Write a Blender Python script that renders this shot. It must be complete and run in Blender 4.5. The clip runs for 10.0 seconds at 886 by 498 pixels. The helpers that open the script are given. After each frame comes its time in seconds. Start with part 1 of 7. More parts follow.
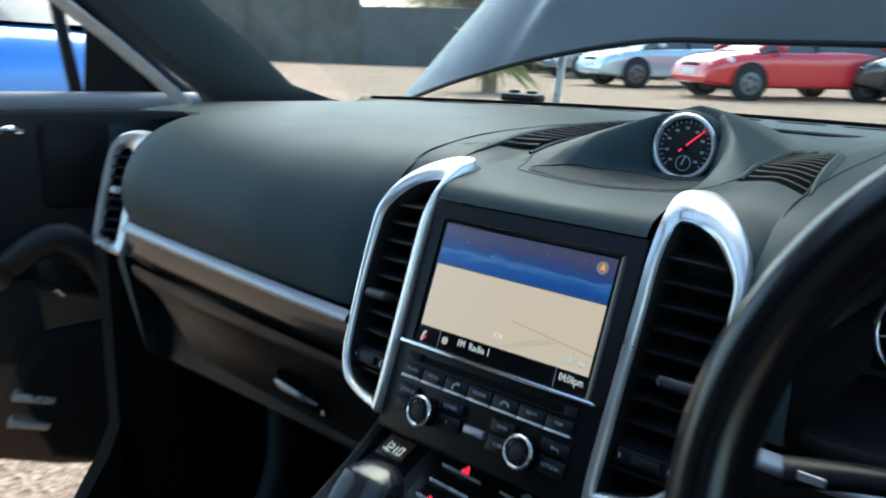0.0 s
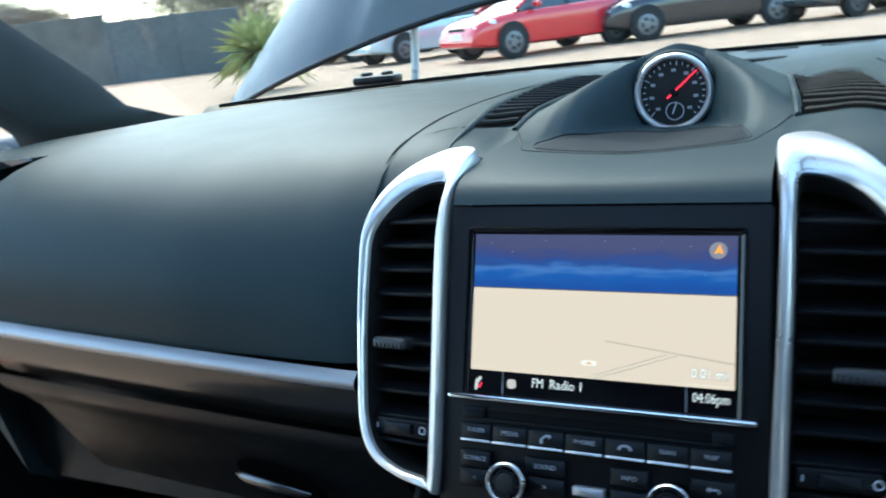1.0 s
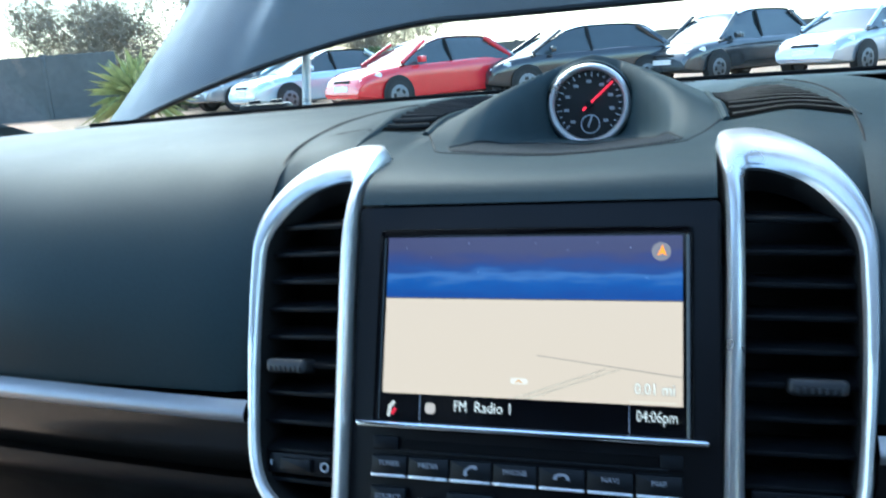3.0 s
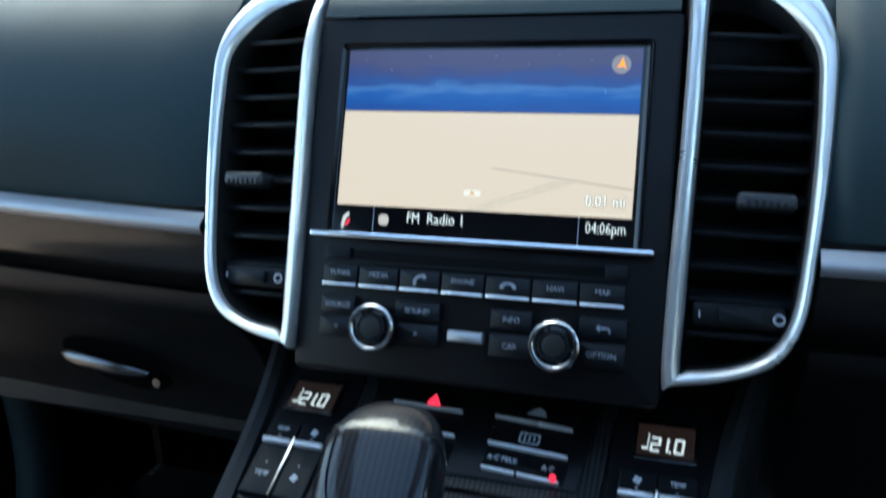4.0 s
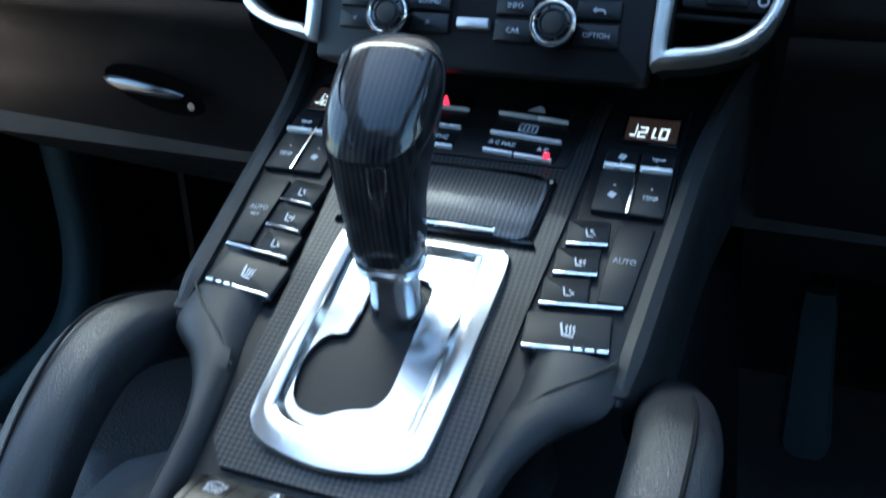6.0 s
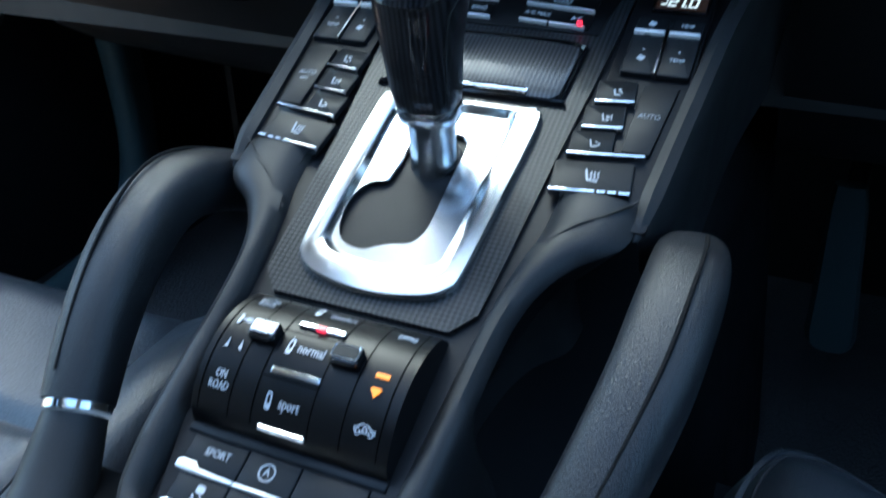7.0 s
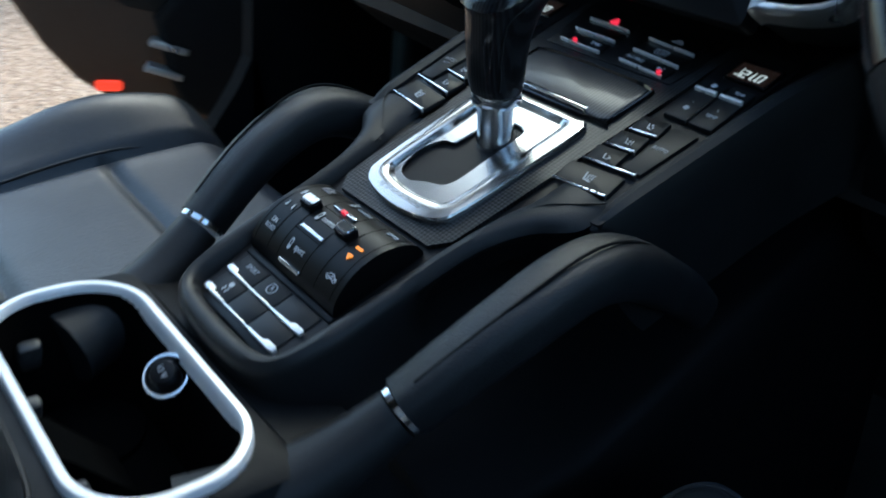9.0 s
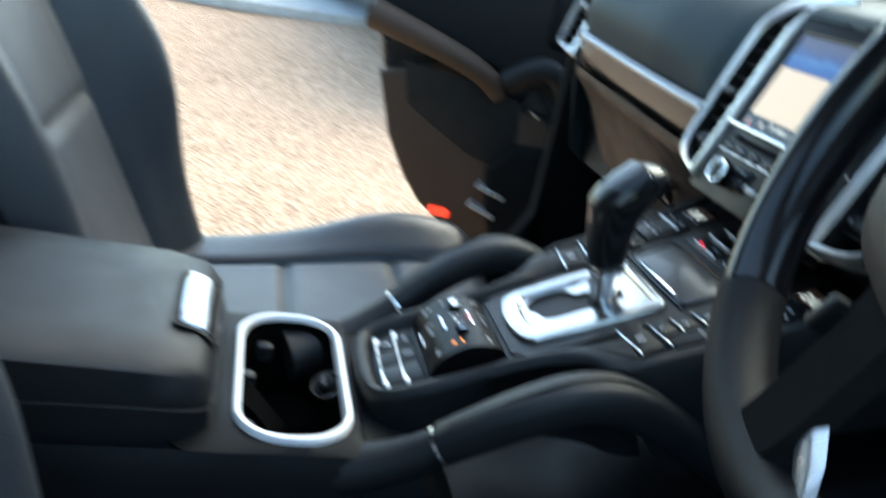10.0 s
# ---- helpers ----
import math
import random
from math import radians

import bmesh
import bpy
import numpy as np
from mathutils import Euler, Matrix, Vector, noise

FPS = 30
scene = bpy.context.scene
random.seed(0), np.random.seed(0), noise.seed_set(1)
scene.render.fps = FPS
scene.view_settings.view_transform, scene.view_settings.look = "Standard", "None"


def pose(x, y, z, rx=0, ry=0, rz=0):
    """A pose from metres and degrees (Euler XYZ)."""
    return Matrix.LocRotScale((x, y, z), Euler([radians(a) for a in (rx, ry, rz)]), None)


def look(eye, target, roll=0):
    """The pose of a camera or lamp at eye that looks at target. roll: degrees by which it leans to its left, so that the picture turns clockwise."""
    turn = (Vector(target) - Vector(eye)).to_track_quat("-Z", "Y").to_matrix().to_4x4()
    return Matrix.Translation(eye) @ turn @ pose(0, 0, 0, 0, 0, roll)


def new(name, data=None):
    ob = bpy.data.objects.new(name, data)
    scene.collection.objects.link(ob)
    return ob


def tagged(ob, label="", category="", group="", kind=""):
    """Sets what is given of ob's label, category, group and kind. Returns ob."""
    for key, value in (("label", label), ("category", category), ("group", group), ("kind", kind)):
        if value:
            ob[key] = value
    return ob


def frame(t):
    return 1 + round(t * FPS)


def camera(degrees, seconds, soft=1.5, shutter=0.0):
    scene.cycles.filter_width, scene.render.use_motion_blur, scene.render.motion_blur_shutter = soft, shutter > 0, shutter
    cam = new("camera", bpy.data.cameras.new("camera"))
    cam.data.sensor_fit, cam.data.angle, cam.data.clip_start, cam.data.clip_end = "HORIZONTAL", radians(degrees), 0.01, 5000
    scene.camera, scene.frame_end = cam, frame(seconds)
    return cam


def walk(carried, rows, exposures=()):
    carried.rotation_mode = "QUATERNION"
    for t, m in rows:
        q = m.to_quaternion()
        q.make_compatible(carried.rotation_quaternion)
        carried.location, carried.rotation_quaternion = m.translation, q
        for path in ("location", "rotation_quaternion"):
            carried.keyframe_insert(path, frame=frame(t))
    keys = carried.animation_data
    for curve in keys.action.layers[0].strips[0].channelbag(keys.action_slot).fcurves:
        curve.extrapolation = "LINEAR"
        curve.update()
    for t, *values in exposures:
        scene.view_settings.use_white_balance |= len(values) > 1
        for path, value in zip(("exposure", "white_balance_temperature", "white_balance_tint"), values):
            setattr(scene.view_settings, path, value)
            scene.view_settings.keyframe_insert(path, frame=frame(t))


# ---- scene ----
# Camera and its walk
cam = camera(56.5, 10.0, soft=1.8, shutter=0.6)
PATH = [
    (0, look((0.3401, -0.4602, 1.2977), (-0.2932, 0.2743, 1.0538), 1.60)),
    (0.5, look((0.2230, -0.4322, 1.2908), (-0.3074, 0.3804, 1.0492), -1.36)),
    (1, look((0.1262, -0.4197, 1.2871), (-0.3086, 0.4401, 1.0193), -6.82)),
    (1.5, look((0.0796, -0.4175, 1.2853), (-0.2991, 0.4684, 1.0175), -10.74)),
    (2, look((0.0710, -0.4001, 1.2796), (-0.2747, 0.5076, 1.0415), -9.68)),
    (2.2, look((0.0732, -0.3919, 1.2776), (-0.2647, 0.5214, 1.0499), -8.30)),
    (2.75, look((0.0830, -0.3810, 1.2585), (-0.2370, 0.5426, 1.0455), -5.80)),
    (3.3, look((0.0956, -0.3744, 1.2344), (-0.2044, 0.5485, 0.9931), -3.45)),
    (3.5, look((0.1030, -0.3712, 1.2231), (-0.2048, 0.5410, 0.9528), -3.32)),
    (4, look((0.1097, -0.3866, 1.1874), (-0.1907, 0.5185, 0.8864), -1.84)),
    (4.5, look((0.1188, -0.3997, 1.1624), (-0.1820, 0.4926, 0.8259), -1.22)),
    (5, look((0.1218, -0.4186, 1.1404), (-0.1683, 0.4662, 0.7759), -0.45)),
    (5.5, look((0.1335, -0.4370, 1.1227), (-0.1689, 0.4285, 0.7236), 0.02)),
    (6, look((0.1444, -0.4555, 1.1053), (-0.1743, 0.3873, 0.6715), -0.40)),
    (6.2, look((0.1475, -0.4640, 1.0990), (-0.1703, 0.3742, 0.6557), -0.30)),
    (7.3, look((0.1736, -0.5068, 1.0767), (-0.2012, 0.2614, 0.5578), -1.40)),
    (7.5, look((0.1793, -0.5096, 1.0732), (-0.2112, 0.2483, 0.5505), -1.51)),
    (8, look((0.2119, -0.5160, 1.0697), (-0.2502, 0.2079, 0.5575), -0.55)),
    (8.5, look((0.2669, -0.5243, 1.0743), (-0.2707, 0.1662, 0.5904), 3.15)),
    (9, look((0.3715, -0.5167, 1.0938), (-0.2776, 0.0867, 0.6307), 7.45)),
    (9.5, look((0.5071, -0.4883, 1.1173), (-0.2712, -0.0307, 0.6873), 11.27)),
    (9.7, look((0.5626, -0.4742, 1.1389), (-0.2692, -0.0925, 0.7358), 12.31)),
    (10, look((0.6255, -0.4686, 1.1812), (-0.2748, -0.2143, 0.8278), 12.07)),
]
walk(cam, PATH, [(0, 1.95, 6150, -6), (0.5, 2.2, 6050, -6), (1, 2.48, 5900, -6), (2, 2.54, 5650, -6), (3.5, 2.46, 5600, -6), (4, 2.44, 5900, -6), (4.5, 2.64, 5950, -6), (5.5, 3.06, 5750, -6),
                 (6, 3.08, 5550, -6), (7.5, 2.64, 5450, -6), (8.5, 2.17, 5550, -6), (9, 1.92, 5900, -6), (9.5, 1.80, 6600, -6), (10, 2.55, 6550, -6)])

# World, sun
world = bpy.data.worlds.new("world")
scene.world = world
world.use_nodes = True
sky = world.node_tree.nodes.new("ShaderNodeTexSky")
sky.sky_type, sky.sun_disc = "NISHITA", False
sky.sun_elevation, sky.sun_rotation = radians(50), radians(-40)
sky.air_density, sky.dust_density = 1.0, 2.0
bg = world.node_tree.nodes["Background"]
bg.inputs["Strength"].default_value = 0.15
world.node_tree.links.new(sky.outputs[0], bg.inputs["Color"])
sun = new("sun", bpy.data.lights.new("sun", "SUN"))
sun.data.energy, sun.data.angle, sun.data.color = 0.35, radians(40), (1.0, 0.93, 0.84)
sun.matrix_world = look((-4, 5, 8.0), (0, 0, 0.5))


# Materials
def mat(name, base, rough=0.5, metal=0.0, grain=0.0, scale=200.0, spread=0.12, coat=0.0, rough_var=0.08, dirt=1.5, spec=0.5):
    """A surface with tone drift at two scales, uneven gloss and a fine relief of the given depth."""
    m = bpy.data.materials.new(name)
    m.use_nodes = True
    nt = m.node_tree
    b = nt.nodes["Principled BSDF"]
    b.inputs["Metallic"].default_value = metal
    b.inputs["Coat Weight"].default_value = coat
    b.inputs["Coat Roughness"].default_value = 0.08
    b.inputs["Specular IOR Level"].default_value = spec
    tc = nt.nodes.new("ShaderNodeTexCoord")

    def nz(s, detail=3.0):
        n = nt.nodes.new("ShaderNodeTexNoise")
        n.inputs["Scale"].default_value, n.inputs["Detail"].default_value = s, detail
        nt.links.new(tc.outputs["Object"], n.inputs["Vector"])
        return n.outputs["Fac"]

    big, small = nz(dirt * 4), nz(scale * 0.4)
    mix = nt.nodes.new("ShaderNodeMath")
    mix.operation = "ADD"
    nt.links.new(big, mix.inputs[0]), nt.links.new(small, mix.inputs[1])
    ramp = nt.nodes.new("ShaderNodeMapRange")
    ramp.inputs[1].default_value, ramp.inputs[2].default_value = 0.6, 1.4
    nt.links.new(mix.outputs[0], ramp.inputs[0])
    col = nt.nodes.new("ShaderNodeMix")
    col.data_type = "RGBA"
    nt.links.new(ramp.outputs[0], col.inputs[0])
    col.inputs[6].default_value = (*[c * (1 - spread) for c in base], 1)
    col.inputs[7].default_value = (*[min(1, c * (1 + spread)) for c in base], 1)
    nt.links.new(col.outputs[2], b.inputs["Base Color"])
    rr = nt.nodes.new("ShaderNodeMapRange")
    rr.inputs[1].default_value, rr.inputs[2].default_value = 0.3, 0.7
    rr.inputs[3].default_value, rr.inputs[4].default_value = max(0.02, rough - rough_var), min(1, rough + rough_var)
    nt.links.new(nz(dirt * 14), rr.inputs[0])
    nt.links.new(rr.outputs[0], b.inputs["Roughness"])
    if grain:
        bump = nt.nodes.new("ShaderNodeBump")
        bump.inputs["Strength"].default_value, bump.inputs["Distance"].default_value = 0.6, grain
        vor = nt.nodes.new("ShaderNodeTexVoronoi")
        vor.inputs["Scale"].default_value = scale
        nt.links.new(tc.outputs["Object"], vor.inputs["Vector"])
        nt.links.new(vor.outputs["Distance"], bump.inputs["Height"])
        nt.links.new(bump.outputs[0], b.inputs["Normal"])
    return m


def glow(name, colour, strength):
    m = bpy.data.materials.new(name)
    m.use_nodes = True
    b = m.node_tree.nodes["Principled BSDF"]
    b.inputs["Base Color"].default_value = (0.01, 0.01, 0.01, 1)
    b.inputs["Roughness"].default_value = 0.25
    b.inputs["Emission Color"].default_value = (*colour, 1)
    b.inputs["Emission Strength"].default_value = strength
    return m


def banded(name, a, c, rough, freq, axis, coat=0.0, both=False, spec=0.5, relief=0.22):
    """A glossy fine weave: narrow bands along one object axis, or crossed ones."""
    m = mat(name, a, rough, coat=coat, scale=300, rough_var=0.015, spec=spec)
    nt = m.node_tree
    b = nt.nodes["Principled BSDF"]
    tc = nt.nodes.new("ShaderNodeTexCoord")
    sep = nt.nodes.new("ShaderNodeSeparateXYZ")
    nt.links.new(tc.outputs["Object"], sep.inputs[0])

    def wave(k):
        mul = nt.nodes.new("ShaderNodeMath")
        mul.operation, mul.inputs[1].default_value = "MULTIPLY", freq
        nt.links.new(sep.outputs[k], mul.inputs[0])
        s = nt.nodes.new("ShaderNodeMath")
        s.operation = "SINE"
        nt.links.new(mul.outputs[0], s.inputs[0])
        return s.outputs[0]

    w = wave(axis)
    if both:
        prod = nt.nodes.new("ShaderNodeMath")
        prod.operation, prod.inputs[1].default_value = "MULTIPLY_ADD", 0.9
        nt.links.new(wave(1 - axis), prod.inputs[0]), nt.links.new(w, prod.inputs[2])
        w = prod.outputs[0]
    mr = nt.nodes.new("ShaderNodeMapRange")
    mr.inputs[1].default_value, mr.inputs[2].default_value = -0.5, 0.5
    nt.links.new(w, mr.inputs[0])
    col = nt.nodes.new("ShaderNodeMix")
    col.data_type = "RGBA"
    col.inputs[6].default_value, col.inputs[7].default_value = (*a, 1), (*c, 1)
    nt.links.new(mr.outputs[0], col.inputs[0])
    nt.links.new(col.outputs[2], b.inputs["Base Color"])
    bump = nt.nodes.new("ShaderNodeBump")
    bump.inputs["Strength"].default_value, bump.inputs["Distance"].default_value = relief, 0.0002
    nt.links.new(mr.outputs[0], bump.inputs["Height"])
    nt.links.new(bump.outputs[0], b.inputs["Normal"])
    return m


PAD = mat("dash_pad", (0.0310, 0.0480, 0.0522), 0.54, spec=0.20, grain=0.00007, scale=1700, rough_var=0.02)
PLASTIC = mat("grained_plastic", (0.012, 0.013, 0.0145), 0.48, spec=0.28, grain=0.00012, scale=1100)
SATIN = mat("satin_black", (0.005, 0.005, 0.006), 0.40, spec=0.2)
GLOVE = mat("glovebox_plastic", (0.0078, 0.0076, 0.0080), 0.40, spec=0.30, grain=0.00012, scale=1100)
TABGREY = mat("tab_grey", (0.030, 0.031, 0.033), 0.38, spec=0.4)
DARKCHROME = mat("smoked_chrome", (0.13, 0.13, 0.135), 0.22, 1.0, spread=0.05, rough_var=0.04)
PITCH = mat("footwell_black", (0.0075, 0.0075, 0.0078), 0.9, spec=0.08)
GLOSS = mat("gloss_black", (0.004, 0.004, 0.005), 0.12, rough_var=0.05)
KEY = mat("key_black", (0.007, 0.008, 0.0095), 0.42, spec=0.2)
BLOCK = mat("barrel_black", (0.0035, 0.0035, 0.004), 0.34, spec=0.2, rough_var=0.03)
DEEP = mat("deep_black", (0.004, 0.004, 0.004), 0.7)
# lightless black: the shade of a recess put into the base colour
PIT_SHADE = mat("pit_shade_black", (0.002, 0.002, 0.002), 0.95, spec=0.02)
DECK = mat("deck_plastic", (0.0045, 0.005, 0.006), 0.52, spec=0.14, grain=0.0001, scale=1100)
LEATHER = mat("black_leather", (0.012, 0.013, 0.015), 0.40, spec=0.4, grain=0.0004, scale=1300, spread=0.2)
INSERT = mat("seat_insert_leather", (0.040, 0.045, 0.052), 0.42, spec=0.48, grain=0.0005, scale=420, spread=0.15, rough_var=0.03)
WHEELGLOSS = mat("lacquered_rim", (0.004, 0.004, 0.005), 0.22, spec=0.35, coat=0.2, rough_var=0.03)
WHEELHIDE = mat("wheel_leather", (0.005, 0.005, 0.006), 0.50, spec=0.18, grain=0.0003, scale=1300)
SEATHIDE = mat("seat_leather", (0.030, 0.035, 0.042), 0.36, grain=0.0004, scale=700, spread=0.2)
STITCH = mat("stitching", (0.03, 0.03, 0.032), 0.7)
ALU = mat("satin_aluminium", (0.75, 0.735, 0.715), 0.32, 0.8, spread=0.06, scale=500)
STRIPALU = mat("matt_strip", (0.40, 0.40, 0.41), 0.46, 0.7, spread=0.05, scale=500)
EDGE = mat("bright_edge", (0.84, 0.85, 0.86), 0.30, 0.6, spread=0.04)
# grey bodywork paled: the sky's reflection is put into the base colour
SHEENPAINT = mat("sky_sheen_paint", (0.55, 0.57, 0.60), 0.25, coat=0.6, spread=0.04)
PILLAR = mat("pillar_fabric", (0.055, 0.064, 0.066), 0.75, grain=0.0002, scale=900, spec=0.3)
CHROME = mat("chrome", (0.82, 0.83, 0.85), 0.10, 1.0, spread=0.04, rough_var=0.04)
RIMSILVER = mat("silver_paint", (0.74, 0.75, 0.76), 0.34, 0.4, spread=0.05)
PLATE = mat("brushed_plate", (0.53, 0.535, 0.54), 0.19, 1.0, spread=0.04, rough_var=0.04)
CARBON = banded("carbon_weave", (0.0012, 0.0012, 0.0015), (0.026, 0.027, 0.029), 0.36, 2300, 0, coat=0.10, spec=0.22, both=True, relief=0.75)
RIBBED = banded("ribbed_trim", (0.006, 0.006, 0.007), (0.052, 0.052, 0.055), 0.34, 2500, 0, coat=0.25)
PADRIB = banded("ribbed_pad", (0.010, 0.012, 0.014), (0.045, 0.052, 0.058), 0.62, 2700, 0, spec=0.12)
KNOBRIB = banded("carbon_grip", (0.0035, 0.0035, 0.0045), (0.013, 0.013, 0.015), 0.34, 2500, 0, coat=0.6, spec=0.12)
TRIMRIB = banded("ribbed_inlay", (0.005, 0.005, 0.005), (0.020, 0.018, 0.016), 0.26, 2500, 0, coat=0.35)
CARPET = mat("carpet", (0.036, 0.036, 0.038), 0.95, grain=0.002, scale=300)
BEIGE = mat("door_card", (0.078, 0.050, 0.034), 0.6, spec=0.25, grain=0.0003, scale=700)
HEADLINER = mat("headliner", (0.30, 0.29, 0.27), 0.9, grain=0.0004, scale=800)
WHITE = glow("lit_legend", (0.9, 0.95, 1.0), 0.17)
INK = mat("printed_legend", (0.50, 0.52, 0.55), 0.5)
GREYINK = mat("grey_legend", (0.34, 0.35, 0.38), 0.5)
RED = glow("red_light", (1.0, 0.03, 0.08), 0.25)
AMBER = glow("amber_light", (1.0, 0.30, 0.02), 0.3)
REDREFLECT = glow("red_lamp", (1.0, 0.06, 0.03), 0.3)


# Building helpers
def link_mesh(name, bm, material, smooth=True, sharp=40):
    bmesh.ops.recalc_face_normals(bm, faces=bm.faces)
    me = bpy.data.meshes.new(name)
    if smooth:
        lim = radians(sharp)
        for f in bm.faces:
            f.smooth = True
        for e in bm.edges:
            if len(e.link_faces) == 2 and e.calc_face_angle(0) > lim:
                e.smooth = False
    bm.to_mesh(me)
    bm.free()
    me.materials.append(material)
    return me


def part(name, bm, material, parent, label="", m=None, smooth=True):
    ob = new(name, link_mesh(name, bm, material, smooth))
    ob.parent = parent
    if m is not None:
        ob.matrix_basis = m
    if label:
        ob["label"] = label
    return ob


def thing(name, label, category, m=Matrix(), group="", kind=""):
    ob = new(name)
    ob.matrix_basis = m
    ob.empty_display_size = 0.02
    return tagged(ob, label, category, group, kind)


def solo(name, bm, material, label, category, m=Matrix(), group="", kind=""):
    ob = new(name, link_mesh(name, bm, material))
    ob.matrix_basis = m
    return tagged(ob, label, category, group, kind)


def box(sx, sy, sz, bevel=0.0, seg=2, at=(0, 0, 0)):
    bm = bmesh.new()
    bmesh.ops.create_cube(bm, size=1, matrix=Matrix.Translation(at) @ Matrix.Diagonal((sx, sy, sz, 1)))
    if bevel:
        bmesh.ops.bevel(bm, geom=list(bm.edges), offset=bevel, segments=seg, profile=0.5, affect="EDGES")
    return bm


def disc(r, h, seg=40, bevel=0.0, r2=None):
    bm = bmesh.new()
    bmesh.ops.create_cone(bm, cap_ends=True, segments=seg, radius1=r, radius2=r if r2 is None else r2, depth=h)
    if bevel:
        rim = [e for e in bm.edges if abs(e.verts[0].co.z - e.verts[1].co.z) < 1e-6]
        bmesh.ops.bevel(bm, geom=rim, offset=bevel, segments=2, profile=0.5, affect="EDGES")
    return bm


def loft(rows, close_u=False, caps=False):
    """A skin over rows of points with the same count each; close_u joins each row's ends."""
    bm = bmesh.new()
    vs = [[bm.verts.new(p) for p in row] for row in rows]
    n = len(rows[0])
    for a, b in zip(vs, vs[1:]):
        for i in range(n if close_u else n - 1):
            bm.faces.new((a[i], a[(i + 1) % n], b[(i + 1) % n], b[i]))
    if caps:
        bm.faces.new(vs[0][::-1]), bm.faces.new(vs[-1])
    return bm


def ring_of(radius, seg=48, tube=0.004, flat=1.0):
    rows = []
    for i in range(seg + 1):
        a = 2 * math.pi * i / seg
        rows.append([((radius + tube * math.cos(b)) * math.cos(a), (radius + tube * math.cos(b)) * math.sin(a), tube * flat * math.sin(b))
                     for b in [2 * math.pi * k / 10 for k in range(10)]])
    bm = loft(rows, close_u=True)
    bmesh.ops.remove_doubles(bm, verts=bm.verts, dist=1e-6)
    return bm


def spline(pts, n, closed=False):
    """n points at even steps along a smooth curve through pts."""
    pts = [Vector(p) for p in pts]
    k, out = len(pts), []
    spans = k if closed else k - 1
    for i in range(spans):
        g = [pts[(i + j) % k] if closed else pts[min(max(i + j, 0), k - 1)] for j in (-1, 0, 1, 2)]
        for s in range(16):
            t = s / 16
            out.append(0.5 * (2 * g[1] + (g[2] - g[0]) * t + (2 * g[0] - 5 * g[1] + 4 * g[2] - g[3]) * t * t + (3 * g[1] - g[0] - 3 * g[2] + g[3]) * t ** 3))
    out.append(pts[0] if closed else pts[-1])
    run = [0.0]
    for a, b in zip(out, out[1:]):
        run.append(run[-1] + (b - a).length)
    res, j = [], 0
    for i in range(n):
        want = run[-1] * i / (n if closed else n - 1)
        while j < len(run) - 2 and run[j + 1] < want:
            j += 1
        f = (want - run[j]) / max(run[j + 1] - run[j], 1e-9)
        res.append(out[j].lerp(out[j + 1], min(f, 1)))
    return res


def tube(pts, radius, n=40, seg=14, squash=1.0, up=(0, 0, 1), power=2.0):
    """A round or flattened bar along a smooth curve; radius may be a function of 0..1."""
    path = spline(pts, n)
    rows = []
    for i, p in enumerate(path):
        d = (path[min(i + 1, n - 1)] - path[max(i - 1, 0)]).normalized()
        a = d.cross(Vector(up)).normalized()
        b = a.cross(d).normalized()
        r = radius(i / (n - 1)) if callable(radius) else radius
        ring = []
        for q in [2 * math.pi * k / seg for k in range(seg)]:
            c, t = math.cos(q), math.sin(q)
            ring.append(p + r * (math.copysign(abs(c) ** (2 / power), c) * a + squash * math.copysign(abs(t) ** (2 / power), t) * b))
        rows.append(ring)
    return loft(rows, close_u=True, caps=True)


def slab(outline, h0, h1, bevel=0.0, seg=2):
    """A prism over a flat outline of (u, v) from height h0 to h1, with rounded edges above."""
    bm = bmesh.new()
    bot = bm.faces.new([bm.verts.new((u, v, h0)) for u, v, *_ in outline])
    r = bmesh.ops.extrude_face_region(bm, geom=[bot])
    top = [v for v in r["geom"] if isinstance(v, bmesh.types.BMVert)]
    bmesh.ops.translate(bm, verts=top, vec=(0, 0, h1 - h0))
    if bevel:
        edges = [e for e in bm.edges if abs(e.verts[0].co.z - h1) < 1e-7 and abs(e.verts[1].co.z - h1) < 1e-7]
        bmesh.ops.bevel(bm, geom=edges, offset=bevel, segments=seg, profile=0.5, affect="EDGES")
    return bm


def rounded(u0, v0, u1, v1, r, n=6):
    """Outline of a rectangle with round corners, anticlockwise."""
    out = []
    for cx, cy, a0 in ((u1 - r, v1 - r, 0), (u0 + r, v1 - r, 90), (u0 + r, v0 + r, 180), (u1 - r, v0 + r, 270)):
        out += [(cx + r * math.cos(radians(a0 + 90 * k / n)), cy + r * math.sin(radians(a0 + 90 * k / n))) for k in range(n + 1)]
    return out


def annulus(outer, inner, heights):
    """A moulding between two outlines of equal count: heights are (blend 0 outer..1 inner, height)."""
    rows = []
    for f, h in heights:
        rows.append([(o[0] + (i[0] - o[0]) * f, o[1] + (i[1] - o[1]) * f, h) for o, i in zip(outer, inner)])
    return loft(rows, close_u=True)


def join(*bms):
    out = bmesh.new()
    for b in bms:
        me = bpy.data.meshes.new("tmp")
        b.to_mesh(me)
        b.free()
        out.from_mesh(me)
        bpy.data.meshes.remove(me)
    return out


def shift(bm, x=0, y=0, z=0, m=None):
    bmesh.ops.transform(bm, matrix=m if m is not None else Matrix.Translation((x, y, z)), verts=bm.verts)
    return bm


